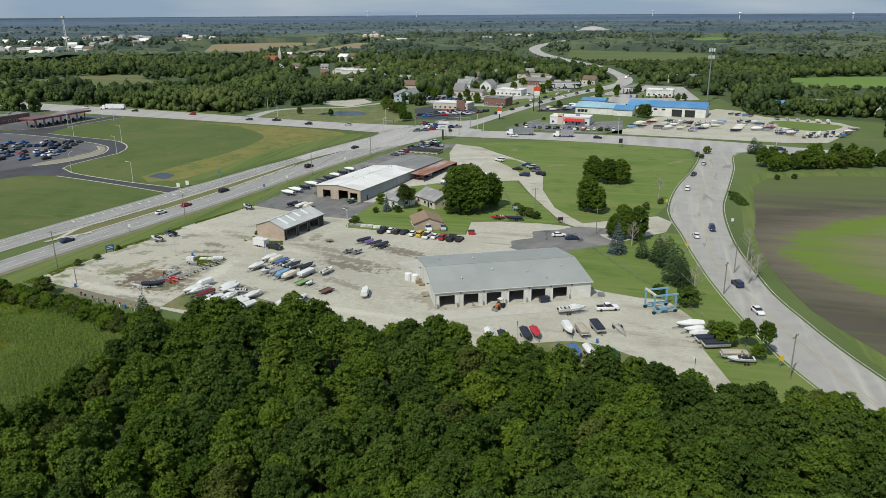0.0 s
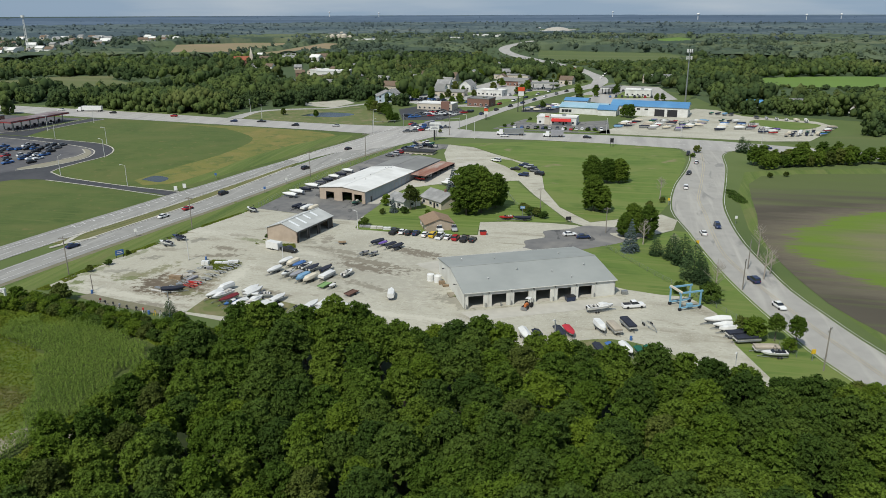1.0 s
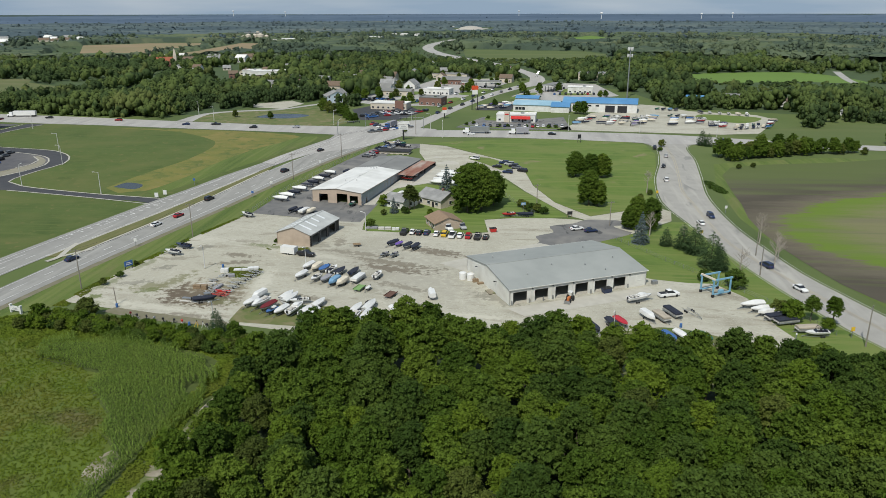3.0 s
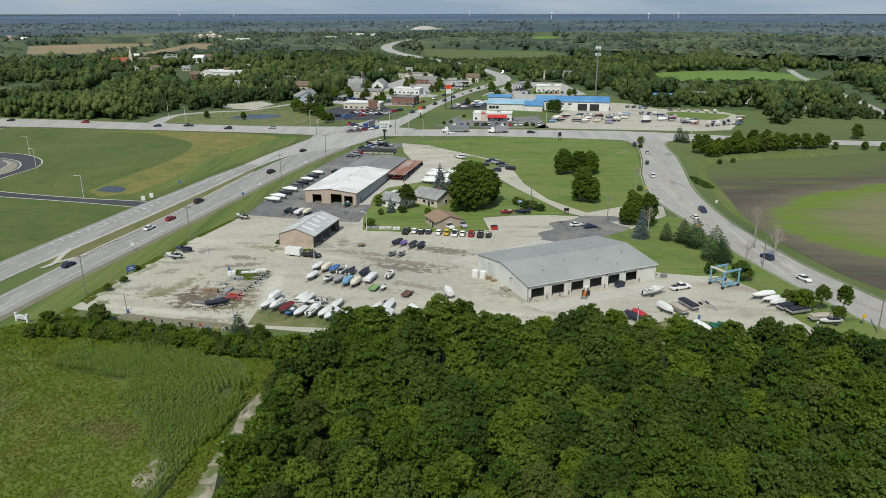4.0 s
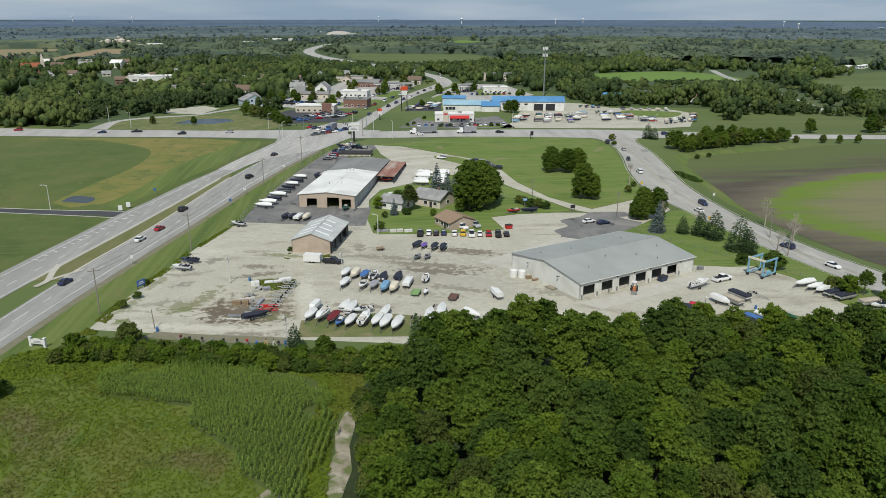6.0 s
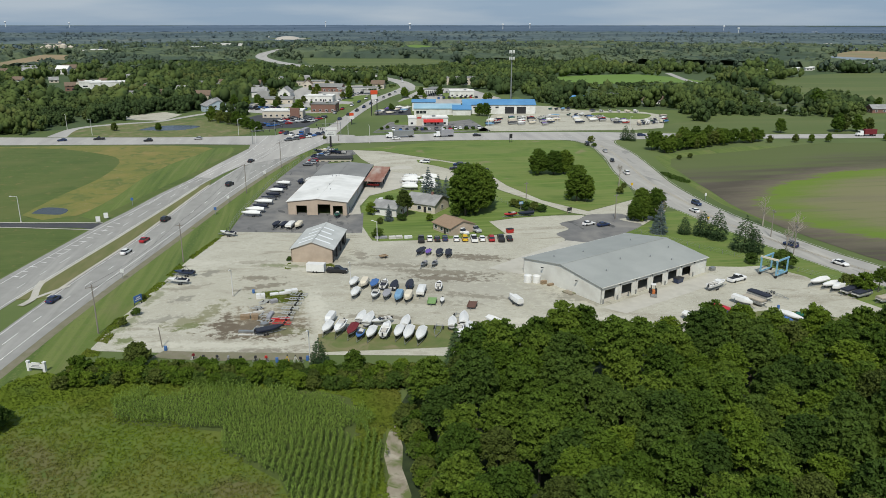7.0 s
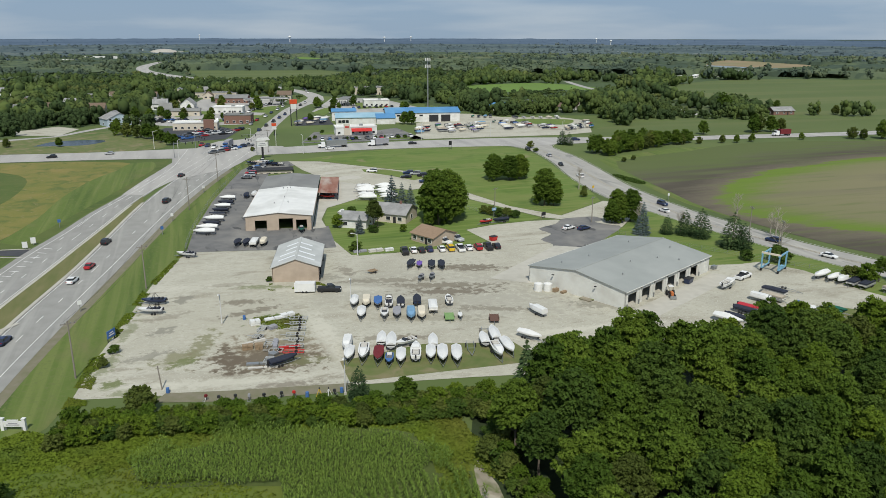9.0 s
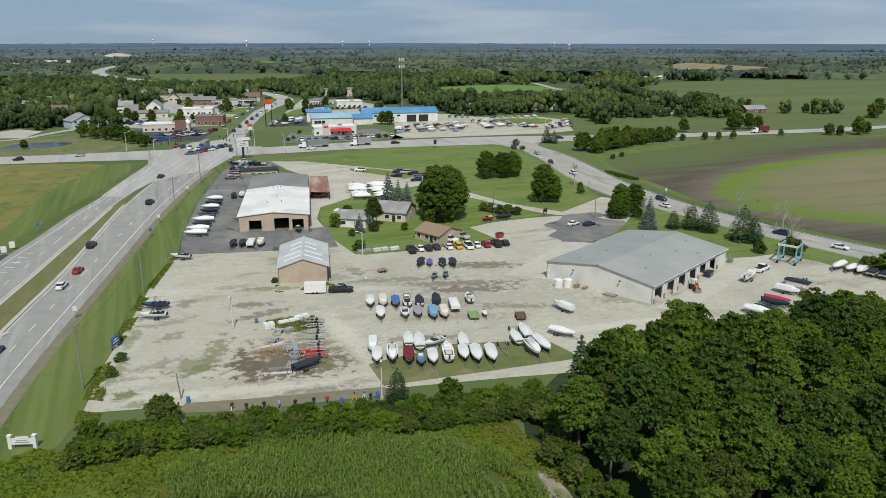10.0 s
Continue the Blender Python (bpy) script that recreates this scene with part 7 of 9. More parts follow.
def make_boat(kind, L, B, H, hull_m, cover_m, label, keel=0.55):
    """One boat, bow along +x. kind: wrap, box, cover, open, pontoon, cruiser, ski."""
    B *= 0.93
    b = thing("boat", label, "boat", "parked boats")
    if kind == "pontoon":
        for sy in (-1, 1):
            part("float", Shape().tube((-L / 2, sy * 0.85, keel + 0.2), (L / 2 - 0.7, sy * 0.85, keel + 0.2), 0.32, n=10).tube((L / 2 - 0.7, sy * 0.85, keel + 0.2), (L / 2, sy * 0.85, keel + 0.32), 0.32, 0.08, n=10), STEEL, b)
        part("deck", Shape().box((0, 0, keel + 0.6), (L, B, 0.12)), UPHOLSTERY, b)
        part("side_rail", Shape().box((0, -B / 2 + 0.05, keel + 0.98), (L * 0.92, 0.06, 0.62)).box((0, B / 2 - 0.05, keel + 0.98), (L * 0.92, 0.06, 0.62)).box((L * 0.46, 0, keel + 0.98), (0.06, B - 0.1, 0.62)), hull_m, b)
        part("cover", Shape().loft([[(x, -B / 2 - 0.02, keel + 0.95), (x, -B / 2, keel + 1.3), (x, -B * 0.25, keel + 1.34 + zz), (x, B * 0.25, keel + 1.34 + zz), (x, B / 2, keel + 1.3), (x, B / 2 + 0.02, keel + 0.95)] for x, zz in ((-L * 0.48, 0.05), (-L * 0.2, 0.32), (L * 0.15, 0.28), (L * 0.47, 0.03))]), cover_m, b)
        return b
    part("hull", hull_shape(L, B, H, keel), hull_m, b)
    # Below the chine the hull is darker than white topsides.
    part("bottom", bottom_shape(L, B, H, keel), DARK if hull_m is not WHITE else GREYCOVER, b, "darker hull bottom below the chine")
    if kind in ("wrap", "cover", "box"):
        pk = {"wrap": 0.85, "cover": 0.4, "box": 1.0}[kind] * (H / 1.0) * (0.8 + L / 30)
        part("cover", cover_shape(L, B, H, keel, pk, 0.42, 0.55 if kind == "wrap" else 0.75, 0.3 if kind != "cover" else 0.14, kind == "box"), cover_m, b, smooth=False)
        part("keel_roller", Shape().box((L * 0.36, 0, keel + 0.25), (0.3, 0.3, 0.3)), DARK, b)
        if kind == "cover":
            part("outboard", Shape().box((-L / 2 - 0.25, 0, keel + H * 0.9), (0.4, 0.4, 0.7), taper=0.8).box((-L / 2 - 0.28, 0, keel + H * 0.2), (0.2, 0.14, 0.9)), DARK, b)
    else:
        g = keel + H
        if kind == "cruiser":
            part("cabin", Shape().loft([[(x, -w, g), (x, -w * 0.8, g + hh), (x, w * 0.8, g + hh), (x, w, g)] for x, w, hh in ((-L * 0.05, B * 0.42, 0.55), (L * 0.12, B * 0.4, 0.75), (L * 0.28, B * 0.3, 0.45), (L * 0.42, B * 0.12, 0.12))]), hull_m, b)
        # Deck is closed; this dark sheet paints the shade of a sunken cockpit.
        part("cockpit", Shape().box((-L * 0.18, 0, g + 0.01), (L * 0.5, B * 0.72, 0.06)), DARK, b, "dark sheet on the deck for the shaded cockpit recess")
        for dx in (-0.36, -0.2):
            part("seat", Shape().box((L * dx, 0, g + 0.2), (L * 0.08, B * 0.6, 0.4), taper=0.85), cover_m, b)
        part("windshield", Shape().add([(L * 0.12, -B * 0.36, g), (L * 0.12, B * 0.36, g), (L * 0.04, B * 0.3, g + 0.55), (L * 0.04, -B * 0.3, g + 0.55), (L * 0.09, -B * 0.36, g), (L * 0.09, B * 0.36, g), (L * 0.02, B * 0.3, g + 0.53), (L * 0.02, -B * 0.3, g + 0.53)], [(0, 1, 2, 3), (7, 6, 5, 4), (3, 2, 6, 7), (0, 3, 7, 4), (1, 5, 6, 2)]), GLASS, b)
        part("outboard", Shape().box((-L / 2 - 0.25, 0, g - 0.1), (0.4, 0.4, 0.7), taper=0.8), DARK, b)
        if kind == "tower":
            s = Shape()
            for sy in (-1, 1):
                s.tube((L * 0.02, sy * B * 0.44, g), (-L * 0.04, sy * B * 0.36, g + 1.5), 0.05, n=6)
                s.tube((-L * 0.16, sy * B * 0.44, g), (-L * 0.04, sy * B * 0.36, g + 1.5), 0.05, n=6)
            s.tube((-L * 0.04, -B * 0.36, g + 1.5), (-L * 0.04, B * 0.36, g + 1.5), 0.05, n=6)
            part("wake_tower", s, DARK, b)
    return b


KINDS = {
    "wrap": ("wrap", 6.6, 2.4, 1.0, WHITE, WRAP, "white shrink-wrapped boat on a trailer"),
    "wrap_long": ("wrap", 7.8, 2.6, 1.15, WHITE, WRAP, "long white shrink-wrapped boat on a trailer"),
    "wrap_box": ("box", 6.4, 2.4, 0.9, WHITE, WRAP, "boat under a tall boxy white wrap"),
    "cream": ("box", 6.2, 2.5, 0.8, CREAM, CREAM, "boat under a cream cover"),
    "navy": ("cover", 6.2, 2.35, 0.95, WHITE, NAVY, "white boat under a dark navy cover"),
    "black": ("cover", 6.2, 2.35, 0.95, NAVYHULL, NAVY, "dark boat under a black cover"),
    "blue": ("cover", 6.2, 2.4, 1.0, WHITE, BLUECOVER, "white boat under a bright blue cover"),
    "sky": ("box", 6.4, 2.5, 0.8, GREYCOVER, SKYCOVER, "pontoon boat under a pale blue canopy"),
    "grey": ("cover", 6.0, 2.3, 0.9, WHITE, GREYCOVER, "white boat under a pale grey cover"),
    "green": ("cover", 5.6, 2.3, 0.9, GREENHULL, GREENCOVER, "boat under a dark green cover"),
    "red": ("cover", 6.4, 2.4, 0.95, WHITE, REDCOVER, "white boat under a red cover"),
    "maroon": ("cover", 7.2, 2.5, 1.15, WHITE, MAROON, "white cruiser with a maroon canvas top"),
    "purple": ("cover", 4.6, 1.9, 0.7, WHITE, PURPLE, "small white boat under a purple cover"),
    "open": ("open", 5.8, 2.3, 0.95, WHITE, UPHOLSTERY, "white open runabout with pale seats"),
    "tower": ("tower", 6.6, 2.45, 1.0, WHITE, NAVY, "white wake boat with a dark tower"),
    "navytower": ("tower", 6.6, 2.45, 1.0, NAVYHULL, NAVY, "navy and white tow boat with a black tower"),
    "cruiser": ("cruiser", 8.2, 2.7, 1.35, WHITE, UPHOLSTERY, "large white cabin cruiser"),
    "bluehull": ("cover", 7.0, 2.5, 1.05, NAVYHULL, NAVY, "blue hulled speedboat with a dark cover"),
    "redhull": ("open", 5.8, 2.3, 0.95, RED, UPHOLSTERY, "red open speedboat with pale seats"),
    "greenhull": ("open", 6.0, 2.3, 0.95, GREENHULL, UPHOLSTERY, "dark green open boat"),
    "pontoon": ("pontoon", 7.0, 2.5, 0, STEEL, NAVY, "pontoon boat under a black cover"),
    "pontoon_tan": ("pontoon", 6.6, 2.5, 0, STEEL, TANCOVER, "pontoon boat under a tan cover"),
    "pontoon_white": ("pontoon", 6.8, 2.5, 0, WHITE, WRAP, "pontoon boat under a white cover"),
    "skiff": ("open", 4.4, 1.7, 0.6, STEEL, GREYCOVER, "small grey aluminium skiff"),
    "bluesmall": ("open", 5.0, 2.1, 0.8, BLUECOVER, WHITE, "small bright blue open boat"),
    "ski": ("cover", 3.0, 1.15, 0.55, WHITE, WRAP, "white jet ski on a small trailer"),
}
TRAILERS = {}


def boat(kind, x, y, heading, trailer=True, scale=1.0):
    m = on_ground(x, y, heading, 0.08)
    scale *= 0.86
    if scale != 1.0:
        m = m @ Matrix.Diagonal((scale, scale, scale, 1))
    spec = KINDS[kind]
    if kind not in BOATS:
        ob = make_boat(*spec)
        ob.matrix_basis = m
        BOATS[kind] = ob
    else:
        ob = copy_thing(BOATS[kind], m)
        ob.matrix_basis = m
    if trailer:
        key = (spec[1], spec[2])
        if key not in TRAILERS:
            TRAILERS[key] = make_trailer(spec[1], spec[2], 0.55, axles=2 if spec[1] > 6.5 else 1, at=m)
        else:
            copy_thing(TRAILERS[key], m).matrix_basis = m
    return ob


H = 255
# first row across the yard
for kind, x, y, hd in (("wrap", -108.8, 189.8, H), ("cream", -106.1, 188.8, H), ("blue", -103.6, 187.6, H), ("tower", -101.0, 187.4, H + 180), ("navy", -98.4, 186.4, H + 180), ("black", -94.4, 186.4, H + 180), ("open", -87.2, 184.2, H + 182),
                       ("wrap", -108.8, 182.0, H), ("open", -103.9, 180.2, H), ("grey", -101.1, 179.8, H), ("sky", -98.3, 178.0, H), ("cream", -96.0, 177.4, H), ("pontoon_white", -92.2, 181.0, H), ("ski", -88.0, 174.0, H), ("wrap_box", -70.4, 171.2, 104)):
    boat(kind, x, y, hd)
# second row on the grass by the lane
H = 253
for kind, x, y, hd in (("wrap", -116.0, 161.0, H), ("cruiser", -113.2, 160.4, H), ("maroon", -110.6, 158.6, H), ("bluesmall", -109.0, 156.4, H), ("wrap", -106.6, 156.6, H), ("cruiser", -103.2, 157.8, H + 180), ("wrap", -100.6, 156.2, H), ("wrap_long", -98.6, 154.8, H), ("wrap_long", -96.0, 153.8, H),
                       ("wrap", -98.3, 162.0, H + 180), ("wrap", -108.0, 166.4, H + 180), ("wrap_long", -106.4, 164.6, H + 180), ("open", -103.8, 163.2, 200), ("wrap_box", -115.4, 165.8, H), ("wrap", -88.0, 159.6, H + 185), ("wrap_long", -85.0, 161.4, H + 185), ("cruiser", -87.6, 153.2, H + 8), ("wrap_long", -84.8, 154.4, H + 10), ("wrap", -78.0, 158.6, 300)):
    boat(kind, x, y, hd)
# group in the middle
for kind, x, y, hd in (("black", -88.0, 214.0, 240), ("purple", -85.8, 213.0, 250), ("navy", -82.8, 211.4, 252), ("black", -80.2, 210.6, 255), ("skiff", -88.6, 202.4, 240), ("skiff", -85.6, 202.4, 245), ("bluehull", -128.6, 162.2, 20)):
    boat(kind, x, y, hd)
# along the west fence and on the asphalt
for kind, x, y, hd in (("tower", -146.0, 242.5, 150), ("tower", -154.0, 198.6, 163), ("navytower", -153.4, 205.0, 163), ("wrap_long", -140.4, 264.4, 168), ("wrap_long", -139.4, 269.0, 168), ("black", -138.0, 274.2, 168), ("wrap_long", -137.0, 279.0, 168), ("navy", -135.6, 285.0, 168), ("black", -134.4, 290.0, 168), ("wrap", -133.4, 295.0, 168), ("black", -132.0, 300.0, 168), ("wrap", -131.0, 306.0, 168),
                       ("black", -131.4, 250.0, 255), ("black", -128.9, 249.4, 255), ("pontoon_white", -126.6, 248.8, 255), ("cream", -124.0, 248.2, 255), ("greenhull", -111.0, 259.0, 262), ("black", -124.0, 309.0, 80), ("wrap", -121.0, 310.0, 80)):
    boat(kind, x, y, hd)
# grass strip by the wood
H = 293
for kind, x, y, hd in (("wrap_long", -32.6, 152.8, H), ("black", -29.8, 153.4, H), ("bluehull", -25.0, 156.0, H), ("red", -23.0, 157.4, H), ("wrap_box", -16.0, 161.4, H), ("pontoon_tan", -12.8, 161.6, H), ("pontoon", -9.6, 164.6, H), ("navy", -22.8, 146.6, H), ("black", -15.8, 149.0, H), ("blue", -13.0, 149.8, H), ("wrap", -10.0, 150.6, H), ("green", -6.9, 149.6, H), ("green", -4.8, 150.4, H)):
    boat(kind, x, y, hd)
# by the east fence
for kind, x, y, hd in (("wrap_long", 11.2, 171.2, 200), ("wrap", 12.6, 168.6, 200), ("wrap_box", 13.6, 166.4, 200), ("pontoon", 15.2, 164.2, 200), ("pontoon", 16.6, 161.8, 200), ("tower", 21.2, 155.0, 190), ("pontoon_tan", 20.0, 157.4, 190)):
    boat(kind, x, y, hd)
boat("cruiser", -16.4, 173.0, 27)
# between the workshop and the house, and under the rusty roof
wr = np.random.default_rng(61)
for k in range(9):
    boat(("wrap_long", "wrap", "pontoon_white", "open", "wrap_long")[k % 5], -81.6 + wr.uniform(-0.8, 0.8) + 0.42 * k, 292.5 + 2.5 * k, 172 + wr.uniform(-5, 5))
    if k % 3 != 2:
        boat(("wrap", "wrap_long", "black")[k % 3], -74.6 + wr.uniform(-0.8, 0.8) + 0.42 * k, 291.5 + 2.5 * k, 172 + wr.uniform(-5, 5))
boat("redhull", -95.6, 298.5, 172)
boat("wrap", -94.6, 303.5, 174)
boat("black", -93.6, 309.0, 175)
boat("black", -92.2, 315.0, 176)
boat("wrap", -94.6, 277.0, 60, scale=0.8)
for kind, x, y, hd in (("redhull", -51.5, 250.8, 200), ("bluehull", -45.8, 251.2, 190)):
    boat(kind, x, y, hd)
# sales lots across the road
ALL = list(KINDS)
for x0, y0, n, dx, dy, hd in ((-14, 450, 4, 1.6, 5.4, 20), (-8, 454, 5, 1.6, 5.6, 22), (1, 452, 7, 1.3, 5.2, 15), (6, 448, 7, 1.3, 5.2, 15), (14, 452, 6, 1.2, 5.2, 15), (20, 446, 6, 1.2, 5.4, 12), (26, 452, 6, 1.3, 5.4, 12), (34, 466, 4, 1.2, 5.6, 10), (46, 520, 4, 4.0, -1.4, 60), (44, 450, 5, 1.2, 6.0, 5), (49, 488, 3, 4.2, -1.0, 40), (55, 458, 5, 1.2, 5.4, 8), (61, 456, 5, 1.3, 5.0, 8), (66, 446, 4, 1.4, 5.4, 5), (71, 444, 4, 1.4, 5.0, 5), (77, 438, 6, 3.6, 1.6, 70), (80, 446, 5, 3.6, 2.0, 70), (97, 444, 6, 2.2, 5.4, 25), (72, 506, 6, 5.4, -2.0, 100), (-76, 514, 6, 1.9, 6.0, 20), (-68, 514, 6, 1.9, 6.0, 20), (-60, 516, 5, 1.5, 6.0, 20), (-106, 366, 6, -2.2, 1.2, 140), (-118, 358, 5, 2.4, 3.4, 60)):
    for k in range(n):
        boat(ALL[int(wr.integers(0, 22))], x0 + dx * k + wr.uniform(-0.5, 0.5), y0 + dy * k + wr.uniform(-0.5, 0.5), hd + wr.uniform(-12, 12), y0 < 400)

# ---- road vehicles ----
PAINTS = {"white": (0.75, 0.75, 0.74), "silver": (0.40, 0.41, 0.42), "grey": (0.13, 0.135, 0.14), "black": (0.018, 0.018, 0.02), "navy": (0.02, 0.035, 0.09), "red": (0.36, 0.02, 0.025), "yellow": (0.65, 0.42, 0.03), "blue": (0.04, 0.12, 0.33)}
PAINT = {k: mat(k + "_car_paint", c, tuple(0.93 * a for a in c), 0.8, 0.25, spec=0.5) for k, c in PAINTS.items()}
LAMP_R = mat("red_lamp", (0.35, 0.01, 0.01), (0.3, 0.01, 0.01), 2, 0.2)
LAMP_W = mat("clear_lamp", (0.7, 0.7, 0.68), (0.65, 0.65, 0.63), 2, 0.15)
CARS = {}


def make_far_car(kind, tone):
    """A car that stays small in the distance."""
    label = tone + {"sedan": " saloon car on a distant lot", "suv": " sport utility car on a distant lot", "pickup": " pickup truck on a distant lot"}[kind]
    c = thing("car" if kind != "pickup" else "pickup", label, "car" if kind != "pickup" else "pickup truck", "distant cars")
    L, W, hh = {"sedan": (4.7, 1.8, 1.42), "suv": (4.7, 1.9, 1.7), "pickup": (5.8, 2.0, 1.82)}[kind]
    part("body", Shape().loft([[(f * L, -W / 2 * w, 0.3), (f * L, -W / 2 * w, z), (f * L, W / 2 * w, z), (f * L, W / 2 * w, 0.3)] for f, z, w in ((-0.5, 0.75, 0.85), (-0.46, 1.0, 0.97), (0.2, 1.0, 1.0), (0.45, 0.85, 0.95), (0.5, 0.6, 0.8))]), PAINT[tone], c)
    b = -0.12 if kind == "pickup" else -0.42
    part("window_glass", Shape().loft([[(f * L, -W / 2 * 0.9, 0.95), (f * L, -W / 2 * w, z), (f * L, W / 2 * w, z), (f * L, W / 2 * 0.9, 0.95)] for f, z, w in ((b, 1.0, 0.86), (b + 0.08, hh, 0.76), (0.04, hh, 0.78), (0.22, 1.0, 0.88))]), GLASS, c)
    part("roof", Shape().box(((b + 0.12) / 2 * L, 0, hh + 0.02), ((0.0 - b) * L * 0.8, W * 0.75, 0.07)), PAINT[tone], c)
    part("undercarriage", Shape().box((-0.31 * L, 0, 0.3), (0.62, W * 0.98, 0.6)).box((0.32 * L, 0, 0.3), (0.62, W * 0.98, 0.6)).box((0, 0, 0.3), (L * 0.7, W * 0.7, 0.2)), RUBBER, c)
    return c




def make_car(kind, tone):
    label = {"sedan": tone + " saloon car with dark windows", "suv": tone + " sport utility car with dark windows", "pickup": tone + " crew cab pickup truck"}[kind]
    c = thing("car" if kind != "pickup" else "pickup", label, "car" if kind != "pickup" else "pickup truck", "cars")
    L, W = {"sedan": (4.7, 1.8), "suv": (4.7, 1.9), "pickup": (5.8, 2.0)}[kind]
    low = {"sedan": [(-0.5, 0.62, 0.78), (-0.47, 0.95, 0.9), (-0.2, 0.98, 1.0), (0.15, 0.95, 1.0), (0.42, 0.8, 0.95), (0.5, 0.6, 0.78)],
           "suv": [(-0.5, 0.8, 0.85), (-0.48, 1.05, 0.94), (0.15, 1.08, 1.0), (0.2, 1.05, 1.0), (0.44, 0.98, 0.95), (0.5, 0.7, 0.8)],
           "pickup": [(-0.5, 1.0, 0.95), (-0.49, 1.12, 0.98), (-0.1, 1.12, 1.0), (0.2, 1.12, 1.0), (0.45, 1.08, 0.96), (0.5, 0.8, 0.86)]}[kind]
    top = {"sedan": [(-0.36, 0.98, 0.84), (-0.24, 1.4, 0.74), (0.02, 1.44, 0.76), (0.2, 0.97, 0.86)],
           "suv": [(-0.47, 1.05, 0.86), (-0.42, 1.66, 0.76), (0.05, 1.7, 0.78), (0.22, 1.06, 0.88)],
           "pickup": [(-0.12, 1.12, 0.9), (-0.1, 1.78, 0.78), (0.1, 1.82, 0.8), (0.24, 1.12, 0.9)]}[kind]
    rings = []
    for f, z, w in low:
        x, hw = f * L, W / 2 * w
        rings.append([(x, -hw * 0.92, 0.3), (x, -hw, 0.5), (x, -hw * 0.97, z - 0.08), (x, -hw * 0.88, z), (x, hw * 0.88, z), (x, hw * 0.97, z - 0.08), (x, hw, 0.5), (x, hw * 0.92, 0.3)])
    part("body", Shape().loft(rings), PAINT[tone], c)
    z0 = low[2][1] - 0.05
    part("window_glass", Shape().loft([[(f * L, -W / 2 * 0.9, z0), (f * L, -W / 2 * w, z), (f * L, W / 2 * w, z), (f * L, W / 2 * 0.9, z0)] for f, z, w in top]), GLASS, c, "dark tinted windows")
    zr = top[1][1]
    part("roof", Shape().box(((top[1][0] + top[2][0]) / 2 * L, 0, zr + 0.02), ((top[2][0] - top[1][0]) * L * 1.1, W * 0.77, 0.07), taper=0.93), PAINT[tone], c)
    if kind == "pickup":
        part("bed", Shape().box((-0.31 * L, 0, 1.14), (0.34 * L, W * 0.76, 0.05)), DARK, c, "dark open load bed")
    for sx in (-0.31, 0.32):
        for sy in (-1, 1):
            part("wheel", WHEEL_C, RUBBER, c, at=pose(sx * L, sy * W * 0.45, 0.34))
    for sy in (-1, 1):
        part("headlight", Shape().box((L * 0.488, sy * W * 0.34, low[-1][1] + 0.05), (0.1, 0.34, 0.14)), LAMP_W, c)
        part("tail_light", Shape().box((-L * 0.492, sy * W * 0.36, 0.78), (0.08, 0.26, 0.16)), LAMP_R, c)
    return c


def car(kind, tone, x, y, heading, lift=0.1):
    m = on_ground(x, y, heading, lift)
    far = y > 400 or x < -220
    if (kind, tone, far) not in CARS:
        CARS[kind, tone, far] = (make_far_car if far else make_car)(kind, tone)
        CARS[kind, tone, far].matrix_basis = m
        return CARS[kind, tone, far]
    ob = copy_thing(CARS[kind, tone, far], m)
    ob.matrix_basis = m
    return ob


for k, (kind, tone, x, y, hd) in enumerate((("pickup", "black", -86, 227, 84), ("sedan", "white", -83.2, 227.6, 84), ("sedan", "black", -80.9, 227, 84), ("sedan", "navy", -78.4, 227.2, 84), ("sedan", "white", -75.0, 226.2, 84), ("suv", "yellow", -72.3, 226, 84), ("pickup", "white", -69.6, 225, 84), ("sedan", "white", -67.0, 225, 84), ("suv", "red", -64.2, 224.4, 84), ("pickup", "black", -61.2, 224, 84), ("sedan", "black", -58.5, 224, 84),
                    ("pickup", "white", -72.0, 233.2, 300), ("pickup", "silver", -67.2, 235.2, 290), ("pickup", "black", -112.6, 201.0, -17), ("pickup", "white", -8.2, 177.4, 22), ("sedan", "white", -28.0, 236.5, 20), ("sedan", "navy", -23.5, 234.5, 15),
                    ("suv", "white", -69, 339, 160), ("sedan", "black", -58, 324, 170), ("suv", "navy", -55, 331, 165), ("suv", "silver", -52.5, 328.5, 165), ("suv", "black", -50.5, 325, 170), ("sedan", "grey", -49, 322, 165), ("suv", "black", -46.5, 317, 150), ("suv", "navy", -53, 314, 170),
                    ("sedan", "white", -173.6, 228.2, 76), ("sedan", "red", -170.8, 240, 76), ("suv", "black", -168.6, 263, 75), ("sedan", "navy", -182, 190.4, 76), ("sedan", "black", -147, 352, 70), ("suv", "black", -152.1, 308.7, 70),
                    ("sedan", "navy", -250, 427, 188), ("suv", "black", -205, 419, 188), ("pickup", "black", -232, 429, 188), ("suv", "red", -300, 440, 188), ("sedan", "black", -350, 446, 188), ("suv", "white", -395, 451, 188), ("sedan", "silver", -180, 422, 188), ("sedan", "black", -30, 410, 0), ("suv", "navy", 60, 396, -12), ("sedan", "white", -75, 406, 5), ("suv", "black", 20, 372, 262), ("sedan", "silver", 22, 352, 80), ("sedan", "black", 17, 330, 255), ("suv", "white", 14, 306, 85),
                    ("suv", "navy", 20.8, 256, 275), ("sedan", "white", 15.4, 247, 96), ("suv", "navy", 24.5, 203.5, 110), ("sedan", "white", 27.7, 185, 290))):
    car(kind, tone, x, y, hd, 0.14)
